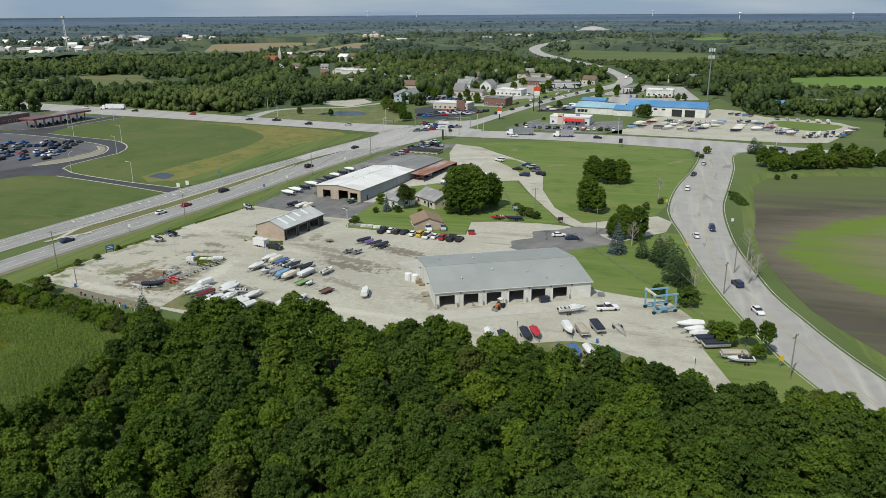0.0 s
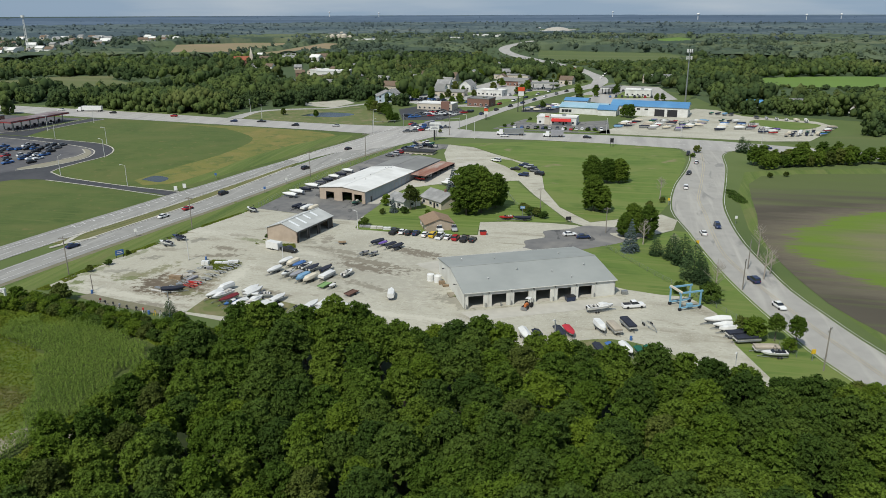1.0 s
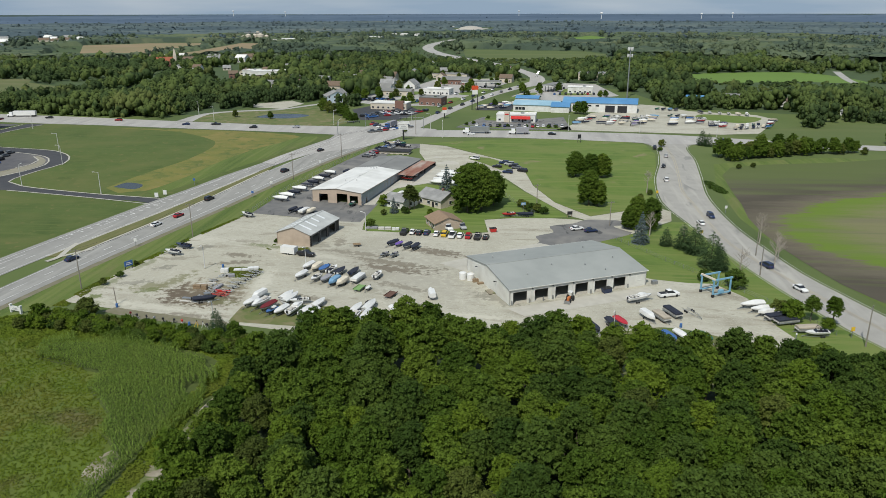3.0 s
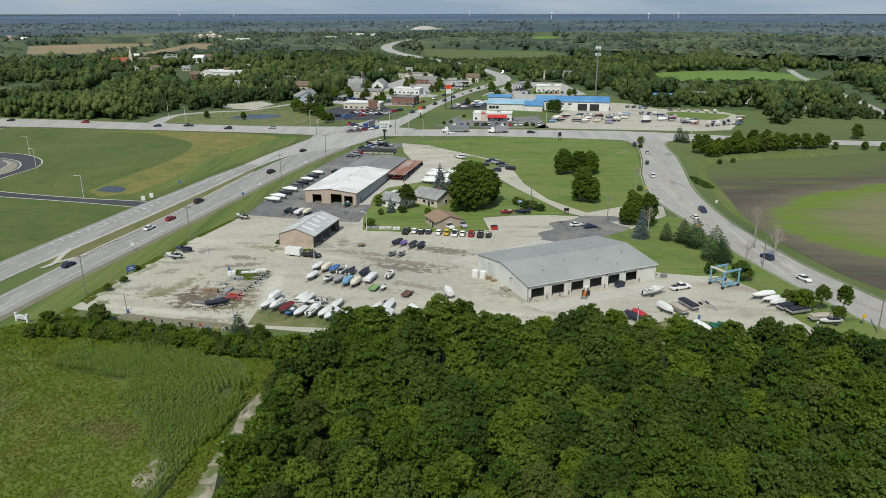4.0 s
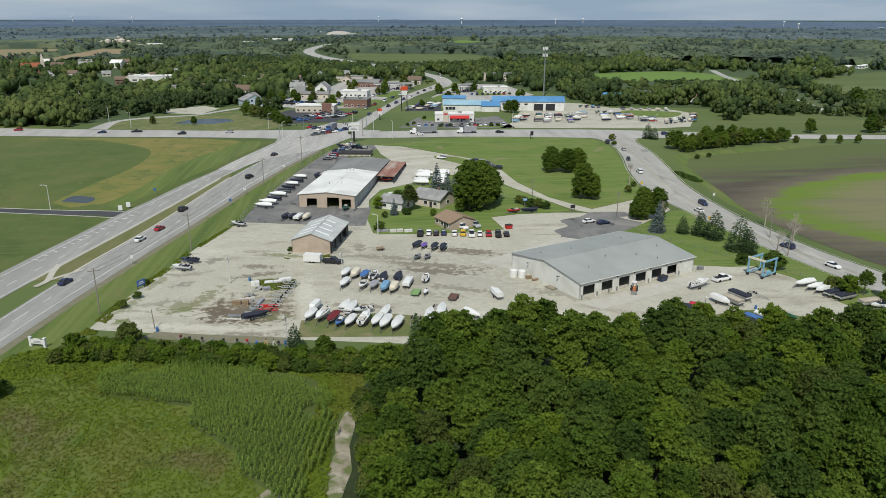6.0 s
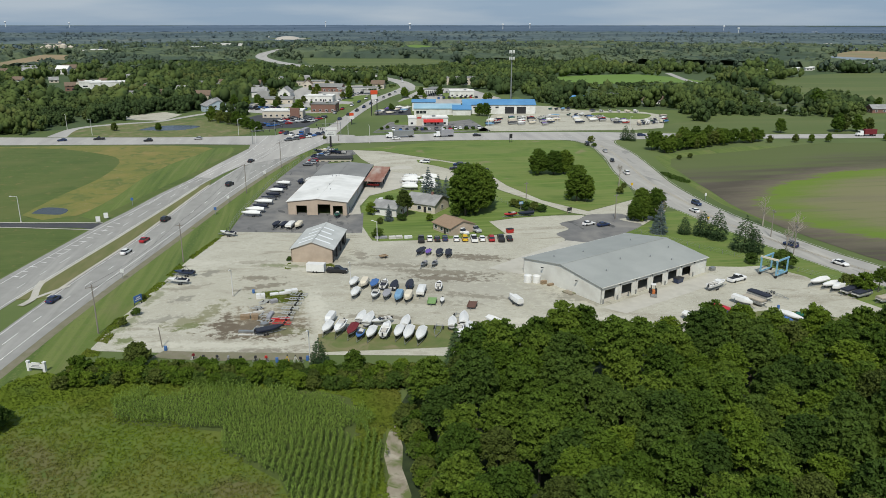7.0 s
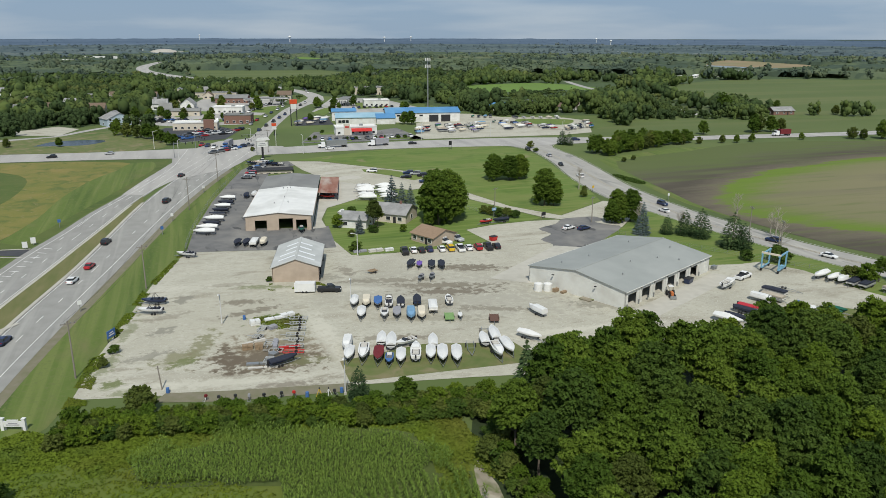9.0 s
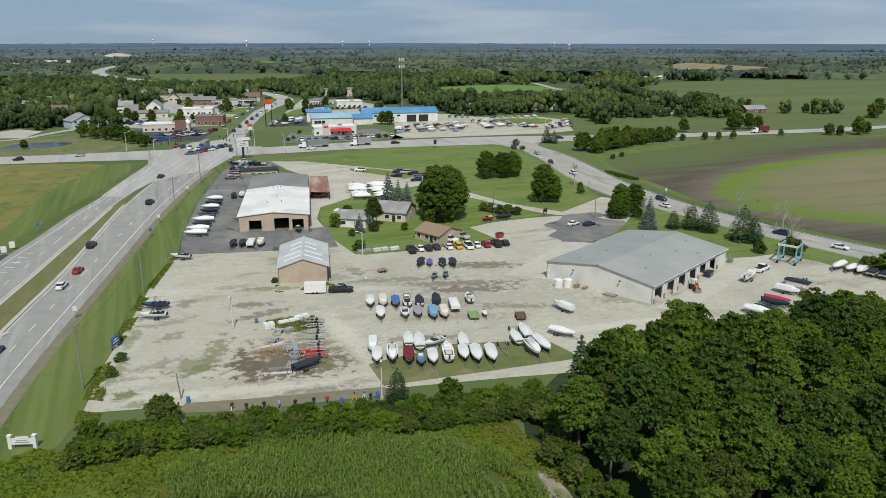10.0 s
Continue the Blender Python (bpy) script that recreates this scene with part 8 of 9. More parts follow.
# traffic through the town and parked cars of the lots
vr = np.random.default_rng(19)
TONES = ["white", "silver", "grey", "black", "navy", "red", "white", "grey", "blue", "black"]
for x0, y0, n, dx, dy, hd in ((-103, 490, 9, 6.6, 21, 72), (-112, 500, 7, 6.8, 22, 252), (-32, 760, 6, 1.5, 20, 85), (-150, 470, 8, 2.7, 4.4, 20), (-144, 466, 7, 2.8, 4.4, 20), (-134, 476, 6, 2.6, 4.0, 30), (-124, 480, 5, 2.7, 4.4, 30), (-74, 438, 8, 4.2, 0.1, 90), (-48, 437, 8, 3.6, 0.2, 90), (-182, 566, 12, 4.0, -2.2, 60), (-176, 574, 9, 4.0, -2.0, 60), (-150, 545, 7, 5.0, 1.0, 80), (-132, 410, 7, 3.0, 3.2, 200), (-124, 418, 5, -3.2, 5.0, 250), (-20, 605, 8, 4.4, 0.3, 90), (-10, 650, 6, 4.2, 0.2, 80), (-100, 600, 6, 4.4, 12, 70),
                              (-118, 352, 6, 1.4, 4.6, 160), (-122, 340, 4, 1.5, 4.4, 160)):
    for k in range(n):
        car(("sedan", "suv", "pickup")[int(vr.integers(0, 3))], TONES[int(vr.integers(0, 10))], x0 + dx * k + vr.uniform(-0.6, 0.6), y0 + dy * k + vr.uniform(-0.8, 0.8), hd + vr.uniform(-4, 4), 0.15)
for row in range(6):
    for k in range(13):
        if vr.random() < 0.62:
            car(("sedan", "suv", "pickup")[int(vr.integers(0, 3))], TONES[int(vr.integers(0, 10))], -288 - 3.6 * k - 8 * row * 0.3, 297 + 7.4 * row - 1.1 * k + vr.uniform(-0.3, 0.3), 72 + 180 * int(vr.integers(0, 2)), 0.15)


# ---- poles, signs and yard gear ----
def utility_pole(x, y, hgt, rz, arms=1, label="weathered timber utility pole with a crossarm"):
    t = thing("utility_pole", label, "pole", "utility poles", at=on_ground(x, y, rz))
    part("pole", Shape().tube((0, 0, -0.5), (0, 0, hgt), 0.17, 0.11, 8), WOODPOLE, t)
    for k in range(arms):
        part("crossarm", Shape().box((0, 0, hgt - 0.6 - 0.9 * k), (2.6, 0.14, 0.14)), WOODPOLE, t)
        for dx in (-1.2, -0.5, 0.5, 1.2):
            part("insulator", Shape().tube((dx, 0, hgt - 0.55 - 0.9 * k), (dx, 0, hgt - 0.3 - 0.9 * k), 0.06, n=6), STEEL, t)


HW_POLES = [(-165.9, 168.1), (-155.6, 217.1), (-144.5, 296), (-133, 338), (-106, 405)]
for x, y in HW_POLES:
    utility_pole(x, y, 11.5, 15)
for x, y, hgt, rz in ((30.2, 150.5, 10, 60), (-16.4, 242.2, 9, 30), (24.5, 214, 9, 80), (-41, 268, 8, 30), (20.5, 196, 9, 70)):
    utility_pole(x, y, hgt, rz)


def wire(a, b, sag):
    """A cable hanging between two posts."""
    s = Shape()
    a, b = Vector(a), Vector(b)
    side = (b - a).cross(Vector((0, 0, 1))).normalized() * 0.025
    ring = []
    for k in range(9):
        f = k / 8
        q = a.lerp(b, f) - Vector((0, 0, sag * 4 * f * (1 - f)))
        ring += [q + side, q + Vector((0, 0, 0.025)), q - side, q - Vector((0, 0, 0.025))]
    return s.add(ring, [(4 * k + i, 4 * k + (i + 1) % 4, 4 * k + 4 + (i + 1) % 4, 4 * k + 4 + i) for k in range(8) for i in range(4)])


for (x0, y0), (x1, y1) in zip(HW_POLES, HW_POLES[1:]):
    for dx in (-1.1, 1.1):
        tagged(part("power_line", wire((x0 + dx, y0, ground_z(x0, y0) + 11.1), (x1 + dx, y1, ground_z(x1, y1) + 11.1), 1.2), DARK), "thin black power line strung between utility poles", "cable", "power lines")


PALE_STEEL = mat("pale_lamp_steel", (0.62, 0.62, 0.6), (0.54, 0.54, 0.52), 2.0, 0.5, 0.1)


def lamp_post(x, y, hgt, rz, label="pale street lamp on a tall steel post", arm=1.6):
    t = thing("street_lamp", label, "street lamp", "street lamps", at=on_ground(x, y, rz))
    part("post", Shape().tube((0, 0, -0.3), (0, 0, hgt), 0.14, 0.09), PALE_STEEL, t)
    part("arm", Shape().tube((0, 0, hgt - 0.1), (arm, 0, hgt + 0.25), 0.07), PALE_STEEL, t)
    part("head", Shape().box((arm + 0.3, 0, hgt + 0.25), (0.8, 0.32, 0.16), taper=0.8), PALE_STEEL, t)
    part("base", Shape().tube((0, 0, -0.2), (0, 0, 0.4), 0.28), CONCRETE, t)


for x, y, rz in ((-216, 268, 200), (-260.2, 313.8, 180), (-256.4, 277.6, 90), (-318.5, 351, 270), (-278.8, 341.4, 220), (-340.6, 372, 180), (-335, 405.8, 180), (-281, 257, 40), (-240, 446, 250), (-260, 470, 280), (-112, 432, 200), (-160, 434, 0), (-148, 397, 60), (-100, 424, 200), (-90, 396, 100), (20, 423, 270), (60, 412, 270), (-20, 426, 270)):
    lamp_post(x, y, 9, rz)
for x, y, hgt in ((-119.7, 146.2, 7), (-138.9, 186.9, 7), (-25.8, 149.2, 7), (11, 140.6, 7), (-109.5, 190, 6.5)):
    lamp_post(x, y, hgt, 250, "thin grey yard lamp post", 0.5)
lamp_post(-99.5, 228.6, 6.5, 160, "white yard lamp on a bent post", 1.2)
tagged(part("leaning_post", Shape().tube((-150.6, 158.3, -0.2), (-151.0, 158.6, 4.6), 0.13, 0.1), WOODPOLE), "leaning bare timber post by the hedge", "post")


def signal_mast(x, y, rz, reach):
    t = thing("traffic_signal", "galvanised traffic signal mast with hanging dark signals", "traffic signal", "traffic signals", at=on_ground(x, y, rz, 0.12))
    part("post", Shape().tube((0, 0, 0), (0, 0, 7.5), 0.16, 0.12), STEEL, t)
    part("mast_arm", Shape().tube((0, 0, 6.6), (reach, 0, 7.0), 0.11, 0.06), STEEL, t)
    for k in range(3):
        part("signal_head", Shape().box((reach * (0.45 + 0.25 * k), 0, 6.35), (0.35, 0.3, 1.1)), DARK, t)


for x, y, rz, reach in ((-150, 402, 20, 13), (-112, 399, 110, 13), (-104, 424, 190, 14), (-140, 431, 290, 14)):
    signal_mast(x, y, rz, reach)


def board(x, y, rz, w, hgt, z, colour, label, name="sign", posts=2, post_m=None, bars=None):
    """A sign board on posts; its writing is left as plain bars."""
    t = thing(name, label, "sign", at=on_ground(x, y, rz))
    part("panel", Shape().box((0, 0, z + hgt / 2), (w, 0.16, hgt)), colour, t)
    xs = [0] if posts == 1 else [-w * 0.42, w * 0.42]
    for px in xs:
        part("post", Shape().box((px, 0.1, (z + hgt) / 2 - 0.2), (0.14, 0.14, z + hgt)), post_m or STEEL, t)
    if bars:
        for k in range(2):
            part("writing_bar", Shape().box((0, -0.1, z + hgt * (0.36 + 0.3 * k)), (w * (0.7 - 0.2 * k), 0.03, hgt * 0.14)), bars, t)
    return t


entry = board(-172.9, 150.6, -18, 3.0, 0.95, 0.75, WHITE, "white entrance sign between square posts", bars=GREYCOVER)
for px in (-1.75, 1.75):
    part("pillar", Shape().box((px, 0.1, 1.0), (0.5, 0.5, 2.2)), WHITE, entry)
    part("pillar_cap", Shape().box((px, 0.1, 2.15), (0.62, 0.62, 0.14)), WHITE, entry)
part("arched_top", Shape().prism([(-0.08, 1.65), (0.08, 1.65), (0.08, 1.95), (-0.08, 1.95)], -0.9, 0.9), WHITE, entry)
board(-161.0, 184.8, 60, 2.6, 1.6, 0.9, BLUECOVER, "blue vinyl banner sign on a dark frame", post_m=DARK, bars=WHITE)
big = board(-110.3, 387, 10, 5.2, 2.4, 5.6, WHITE, "tall white roadside sign with two panels on a dark post", posts=1, post_m=DARK, bars=GREYCOVER)
part("top_panel", Shape().box((0.4, 0, 9.3), (6.6, 0.5, 1.3), taper=0.8), WHITE, big)
part("thick_post", Shape().box((0, 0.1, 2.8), (0.9, 0.5, 5.6)), DARK, big)
board(-16.6, 387, 20, 1.8, 2.2, 2.2, DARK, "dark billboard seen from behind", posts=2, post_m=DARK)
board(-46.2, 256, 15, 1.7, 0.95, 3.0, SKYCOVER, "pale blue and white sign on a post", posts=1, bars=WHITE)
board(-29.5, 252, 20, 1.9, 1.2, 1.0, DARK, "small dark notice board on two posts", post_m=TIMBER)
for x, y in ((-190.3, 263.4), (-188.8, 267.6)):
    board(x, y, 10, 1.4, 1.8, 0.6, WHITE, "square white road sign facing the highway", posts=1)
for x, y, c in ((-169.2, 205, WHITE), (-152.8, 268, BLUECOVER), (-150, 283, WHITE), (-184, 285, BLUECOVER), (-139, 320, WHITE), (27.5, 262, WHITE), (29.0, 155, PAINT["yellow"]), (12.0, 231, PAINT["yellow"]), (6.0, 281, PAINT["yellow"])):
    board(x, y, 15, 0.9, 1.0, 1.8, c, "small road sign on a thin post", "road_sign", posts=1)
pylon = thing("pylon_sign", "tall sign with a red box and white panel on twin posts", "sign", at=on_ground(-79, 509, 8))
for px in (-1.9, 1.9):
    part("post", Shape().tube((px, 0, 0), (px, 0, 14.2), 0.3), DARK, pylon)
part("red_box", Shape().box((0, 0, 15.2), (4.6, 1.2, 2.6)), ORANGE, pylon, "orange red sign box")
part("white_panel", Shape().box((0, 0, 12.2), (3.8, 1.0, 3.0)), WHITE, pylon)
small = thing("pylon_sign", "smaller red and white pylon sign on a post", "sign", at=on_ground(-96, 468, 8))
part("post", Shape().tube((0, 0, 0), (0, 0, 5), 0.3), DARK, small)
part("red_box", Shape().box((0, 0, 6.2), (2.6, 0.7, 1.6)), ORANGE, small)
part("white_panel", Shape().box((0, 0, 4.3), (2.6, 0.7, 1.8)), WHITE, small)

tower = thing("phone_mast", "tall grey steel monopole with aerials at the top", "mast", at=on_ground(34.6, 588))
part("shaft", Shape().tube((0, 0, 0), (0, 0, 36.5), 0.6, 0.34, 12), STEEL, tower)
for z in (31.5, 36.5):
    part("platform", Shape().tube((0, 0, z - 0.2), (0, 0, z + 0.1), 1.6, n=12), STEEL, tower)
    for k in range(9):
        a = 2 * math.pi * k / 9
        part("aerial", Shape().box((1.9 * math.cos(a), 1.9 * math.sin(a), z + 0.4), (0.4, 0.4, 2.4)), WHITE, tower)
mast = thing("lattice_mast", "white lattice telephone mast above the woods", "mast", at=on_ground(-868, 972))
s = Shape()
for k in range(3):
    a = 2 * math.pi * k / 3
    s.tube((2.2 * math.cos(a), 2.2 * math.sin(a), 0), (0.8 * math.cos(a), 0.8 * math.sin(a), 56), 0.28, 0.2, 6)
for k in range(14):
    r0, r1 = 2.2 - 0.1 * k, 2.1 - 0.1 * k
    for j in range(3):
        a, b = 2 * math.pi * j / 3, 2 * math.pi * (j + 1) / 3
        s.tube((r0 * math.cos(a), r0 * math.sin(a), 4 * k), (r1 * math.cos(b), r1 * math.sin(b), 4 * k + 4), 0.12, n=4)
part("lattice", s, WHITE, mast)
part("aerial_ring", Shape().tube((0, 0, 54), (0, 0, 57), 2.6, n=10), WHITE, mast)


def water_tower(x, y, hgt, r, label="white water tower far off on the horizon"):
    t = thing("water_tower", label, "water tower", "water towers", at=pose(x, y, 3))
    part("stem", Shape().tube((0, 0, 0), (0, 0, hgt), r * 0.28, r * 0.22, 12), WHITE, t)
    rings = []
    for f in range(9):
        a = -math.pi / 2 + math.pi * f / 8
        rings.append([(r * max(0.03, math.cos(a)) * math.cos(b), r * max(0.03, math.cos(a)) * math.sin(b), hgt + r * 0.75 * math.sin(a)) for b in [2 * math.pi * j / 16 for j in range(16)]])
    part("tank", Shape().loft(rings), WHITE, t, smooth=True)


for x, y, hgt, r in ((284, 3300, 40, 8.5), (690, 3300, 36, 7), (850, 3440, 36, 7), (1333, 2502, 30, 6), (-1600, 4100, 42, 7), (-1250, 3900, 38, 6), (-60, 4000, 42, 6), (1500, 2900, 32, 6)):
    water_tower(x, y, hgt * 0.72, r * 0.75)
silo = thing("silo", "pale round grain silo among trees", "silo", at=on_ground(-147, 700))
part("barrel", Shape().tube((0, 0, 0), (0, 0, 11), 2.4, n=16), WALL_C, silo)
part("cap", Shape().tube((0, 0, 11), (0, 0, 12.2), 2.5, 0.4, 16), STEEL, silo)
mill = thing("grain_elevator", "cluster of pale grain bins and a tall elevator", "grain elevator", at=on_ground(-585, 1480) @ Matrix.Diagonal((0.62, 0.62, 0.5, 1)))
for k, (x, y, r, hgt) in enumerate(((0, 0, 9, 22), (20, 4, 9, 22), (40, 0, 10, 24), (58, 6, 8, 18), (-18, 6, 7, 16))):
    part("bin", Shape().tube((x, y, 0), (x, y, hgt), r, n=16).tube((x, y, hgt), (x, y, hgt + 5), r, 1, 16), WALL_C, mill)
part("headhouse", Shape().box((30, 8, 18), (8, 8, 36)), WALL_C, mill)
part("conveyor", Shape().box((15, 4, 30), (60, 3, 3)), STEEL, mill)
quarry = thing("stone_mound", "pale stone mound of a far quarry", "stone heap", at=on_ground(-190, 2200))
part("mound", Shape().loft([[(rx * math.cos(a), rx * 0.6 * math.sin(a), z) for a in [2 * math.pi * j / 18 for j in range(18)]] for rx, z in ((36, 0), (29, 4.5), (17, 7), (5, 8.5))]), SHOULDER, quarry)

# boat hoist
lift = thing("boat_hoist", "pale blue travelling boat hoist on rubber wheels", "boat hoist", at=pose(0.6, 181.2, 0.08, 0, 0, 30))
for y in (0.0, -4.4):
    for x in (0.3, 6.1):
        part("leg", Shape().box((x, y, 2.5), (0.34, 0.34, 4.2)), BLUE_STEEL, lift)
        part("wheel", Shape().tube((x, y - 0.22, 0.42), (x, y + 0.22, 0.42), 0.42, n=14), RUBBER, lift)
    part("top_beam", Shape().box((3.2, y, 4.75), (6.8, 0.34, 0.4)), BLUE_STEEL, lift)
    part("bottom_beam", Shape().box((3.2, y, 0.8), (6.0, 0.28, 0.32)), BLUE_STEEL, lift)
part("cross_beam", Shape().box((0.3, -2.2, 5.05), (0.45, 5.0, 0.45)), CREAM, lift, "cream cross beam")
part("engine_box", Shape().box((3.0, -4.4, 1.35), (1.4, 0.8, 0.8)), BLUE_STEEL, lift)
for x in (2.0, 4.6):
    part("sling", Shape().tube((x, 0, 4.6), (x, -1.6, 2.2), 0.04, n=5).tube((x, -1.6, 2.2), (x, -2.8, 2.2), 0.04, n=5).tube((x, -2.8, 2.2), (x, -4.4, 4.6), 0.04, n=5), DARK, lift)

for x, y, c, lab in ((-63.2, 185.6, PALEBLUE, "pale blue plastic tank beside the wall"), (-61.0, 184.9, WHITE, "white plastic tank beside the wall")):
    t = thing("tank", lab, "tank", at=on_ground(x, y))
    part("drum", Shape().tube((0, 0, 0.05), (0, 0, 1.9), 1.05, n=18), c if c is WHITE else WHITE, t)
    part("lid", Shape().tube((0, 0, 1.9), (0, 0, 2.15), 1.0, 0.35, 18), WHITE, t)


def tractor(x, y, rz):
    t = thing("tractor", "small orange tractor with a loader before the bays", "tractor", at=on_ground(x, y, rz, 0.09))
    part("bonnet", Shape().box((0.8, 0, 1.0), (1.5, 0.7, 0.8), taper=0.9), mat("orange_paint", (0.5, 0.16, 0.05), (0.42, 0.14, 0.05), 1.5, 0.5), t)
    part("seat_deck", Shape().box((-0.5, 0, 0.85), (1.2, 1.1, 0.4)), DARK, t)
    part("canopy", Shape().box((-0.5, 0, 2.45), (1.4, 1.2, 0.1)), WHITE, t)
    for sx, sy in ((-1.0, -0.5), (-1.0, 0.5), (0.0, -0.5), (0.0, 0.5)):
        part("canopy_post", Shape().tube((sx, sy, 1.0), (sx, sy, 2.4), 0.04, n=6), DARK, t)
    for sy in (-1, 1):
        part("rear_wheel", Shape().tube((-0.7, sy * 0.6, 0.7), (-0.7, sy * 0.95, 0.7), 0.7, n=14), RUBBER, t)
        part("front_wheel", Shape().tube((1.2, sy * 0.5, 0.42), (1.2, sy * 0.75, 0.42), 0.42, n=12), RUBBER, t)
    part("bucket", Shape().box((2.3, 0, 0.5), (0.6, 1.6, 0.6), taper=0.8), STEEL, t)
    part("loader_arm", Shape().box((1.5, -0.55, 0.9), (1.6, 0.12, 0.16)).box((1.5, 0.55, 0.9), (1.6, 0.12, 0.16)), DARK, t)


tractor(-34.4, 171.6, 250)


def skip(x, y, rz, colour, label, L=2.6):
    t = thing("skip", label, "skip", at=on_ground(x, y, rz, 0.09))
    part("body", Shape().loft([[(-L / 2 * k, -0.8 * k, z), (L / 2 * k, -0.8 * k, z), (L / 2 * k, 0.8 * k, z), (-L / 2 * k, 0.8 * k, z)] for z, k in ((0.1, 0.85), (1.3, 1.0))]), colour, t)
    part("lid", Shape().box((0, 0, 1.36), (L, 1.7, 0.1)), DARK, t)


skip(-24.2, 178.6, 30, NAVYHULL, "dark blue steel skip before the bays")
skip(-56.4, 231.6, 20, RED, "red steel skip beside the grass", 2.2)
box = thing("enclosed_trailer", "white enclosed box trailer parked by the shed", "trailer", at=on_ground(-118.3, 202.6, -17))
part("body", Shape().box((0, 0, 1.5), (5.0, 2.2, 2.1)), WHITE, box)
part("tongue", Shape().tube((2.5, -0.5, 0.5), (4.0, 0, 0.45), 0.06).tube((2.5, 0.5, 0.5), (4.0, 0, 0.45), 0.06), STEEL, box)
for sx in (-0.5, 0.4):
    for sy in (-1, 1):
        part("wheel", WHEEL_T, RUBBER, box, at=pose(sx, sy * 1.0, 0.3))


def flatbed(x, y, rz, colour, label, L=4.0, W=2.0):
    t = thing("flat_trailer", label, "trailer", at=on_ground(x, y, rz, 0.06))
    part("bed", Shape().box((0, 0, 0.62), (L, W, 0.12)), colour, t)
    part("tongue", Shape().tube((L / 2, 0, 0.55), (L / 2 + 1.3, 0, 0.5), 0.06), STEEL, t)
    part("side_rail", Shape().box((0, -W / 2, 0.75), (L, 0.08, 0.2)).box((0, W / 2, 0.75), (L, 0.08, 0.2)), colour, t)
    for sy in (-1, 1):
        part("wheel", WHEEL_T, RUBBER, t, at=pose(-0.3, sy * (W / 2 + 0.1), 0.3))


flatbed(-90.4, 174.6, 255, mat("lime_deck", (0.2, 0.33, 0.12), (0.16, 0.27, 0.1), 1.5, 0.7), "lime green flat trailer on gravel")
flatbed(-81.2, 170.6, 250, mat("rust_deck", (0.14, 0.075, 0.055), (0.11, 0.06, 0.045), 1.5, 0.8), "rusty brown flat trailer on gravel")
flatbed(-99.0, 212.0, 200, TIMBER, "small timber flat trailer on gravel", 2.4, 1.4)
for x, y, rz in ((-4.6, 166.0, 293), (-91.6, 157.6, 253), (32, 134.5, 160), (32.5, 132.4, 160), (31.0, 136.4, 160), (-86, 164, 250)):
    make_trailer(6.2, 2.35, 0.55, "empty galvanised boat trailer", 2, on_ground(x, y, rz, 0.08))

# stacked trailers and scrap on the bare earth
sr = np.random.default_rng(33)


def scrap_frame(x, y, rz, colour, label, L, W, rungs):
    t = thing("scrap_trailer", label, "trailer", "stacked trailers", at=on_ground(x, y, rz, 0.1))
    s = Shape()
    for sy in (-1, 1):
        s.box((0, sy * W / 2, 0.5), (L, 0.14, 0.14))
    for k in range(rungs):
        s.box((-L / 2 + 0.1 + (L - 0.2) * k / (rungs - 1), 0, 0.5), (0.12, W, 0.12))
    s.box((L / 2 + 0.6, 0, 0.45), (1.2, 0.12, 0.12))
    part("frame", s, colour, t)
    for sy in (-1, 1):
        part("wheel", WHEEL_T, RUBBER, t, at=pose(-0.4, sy * W / 2, 0.3))


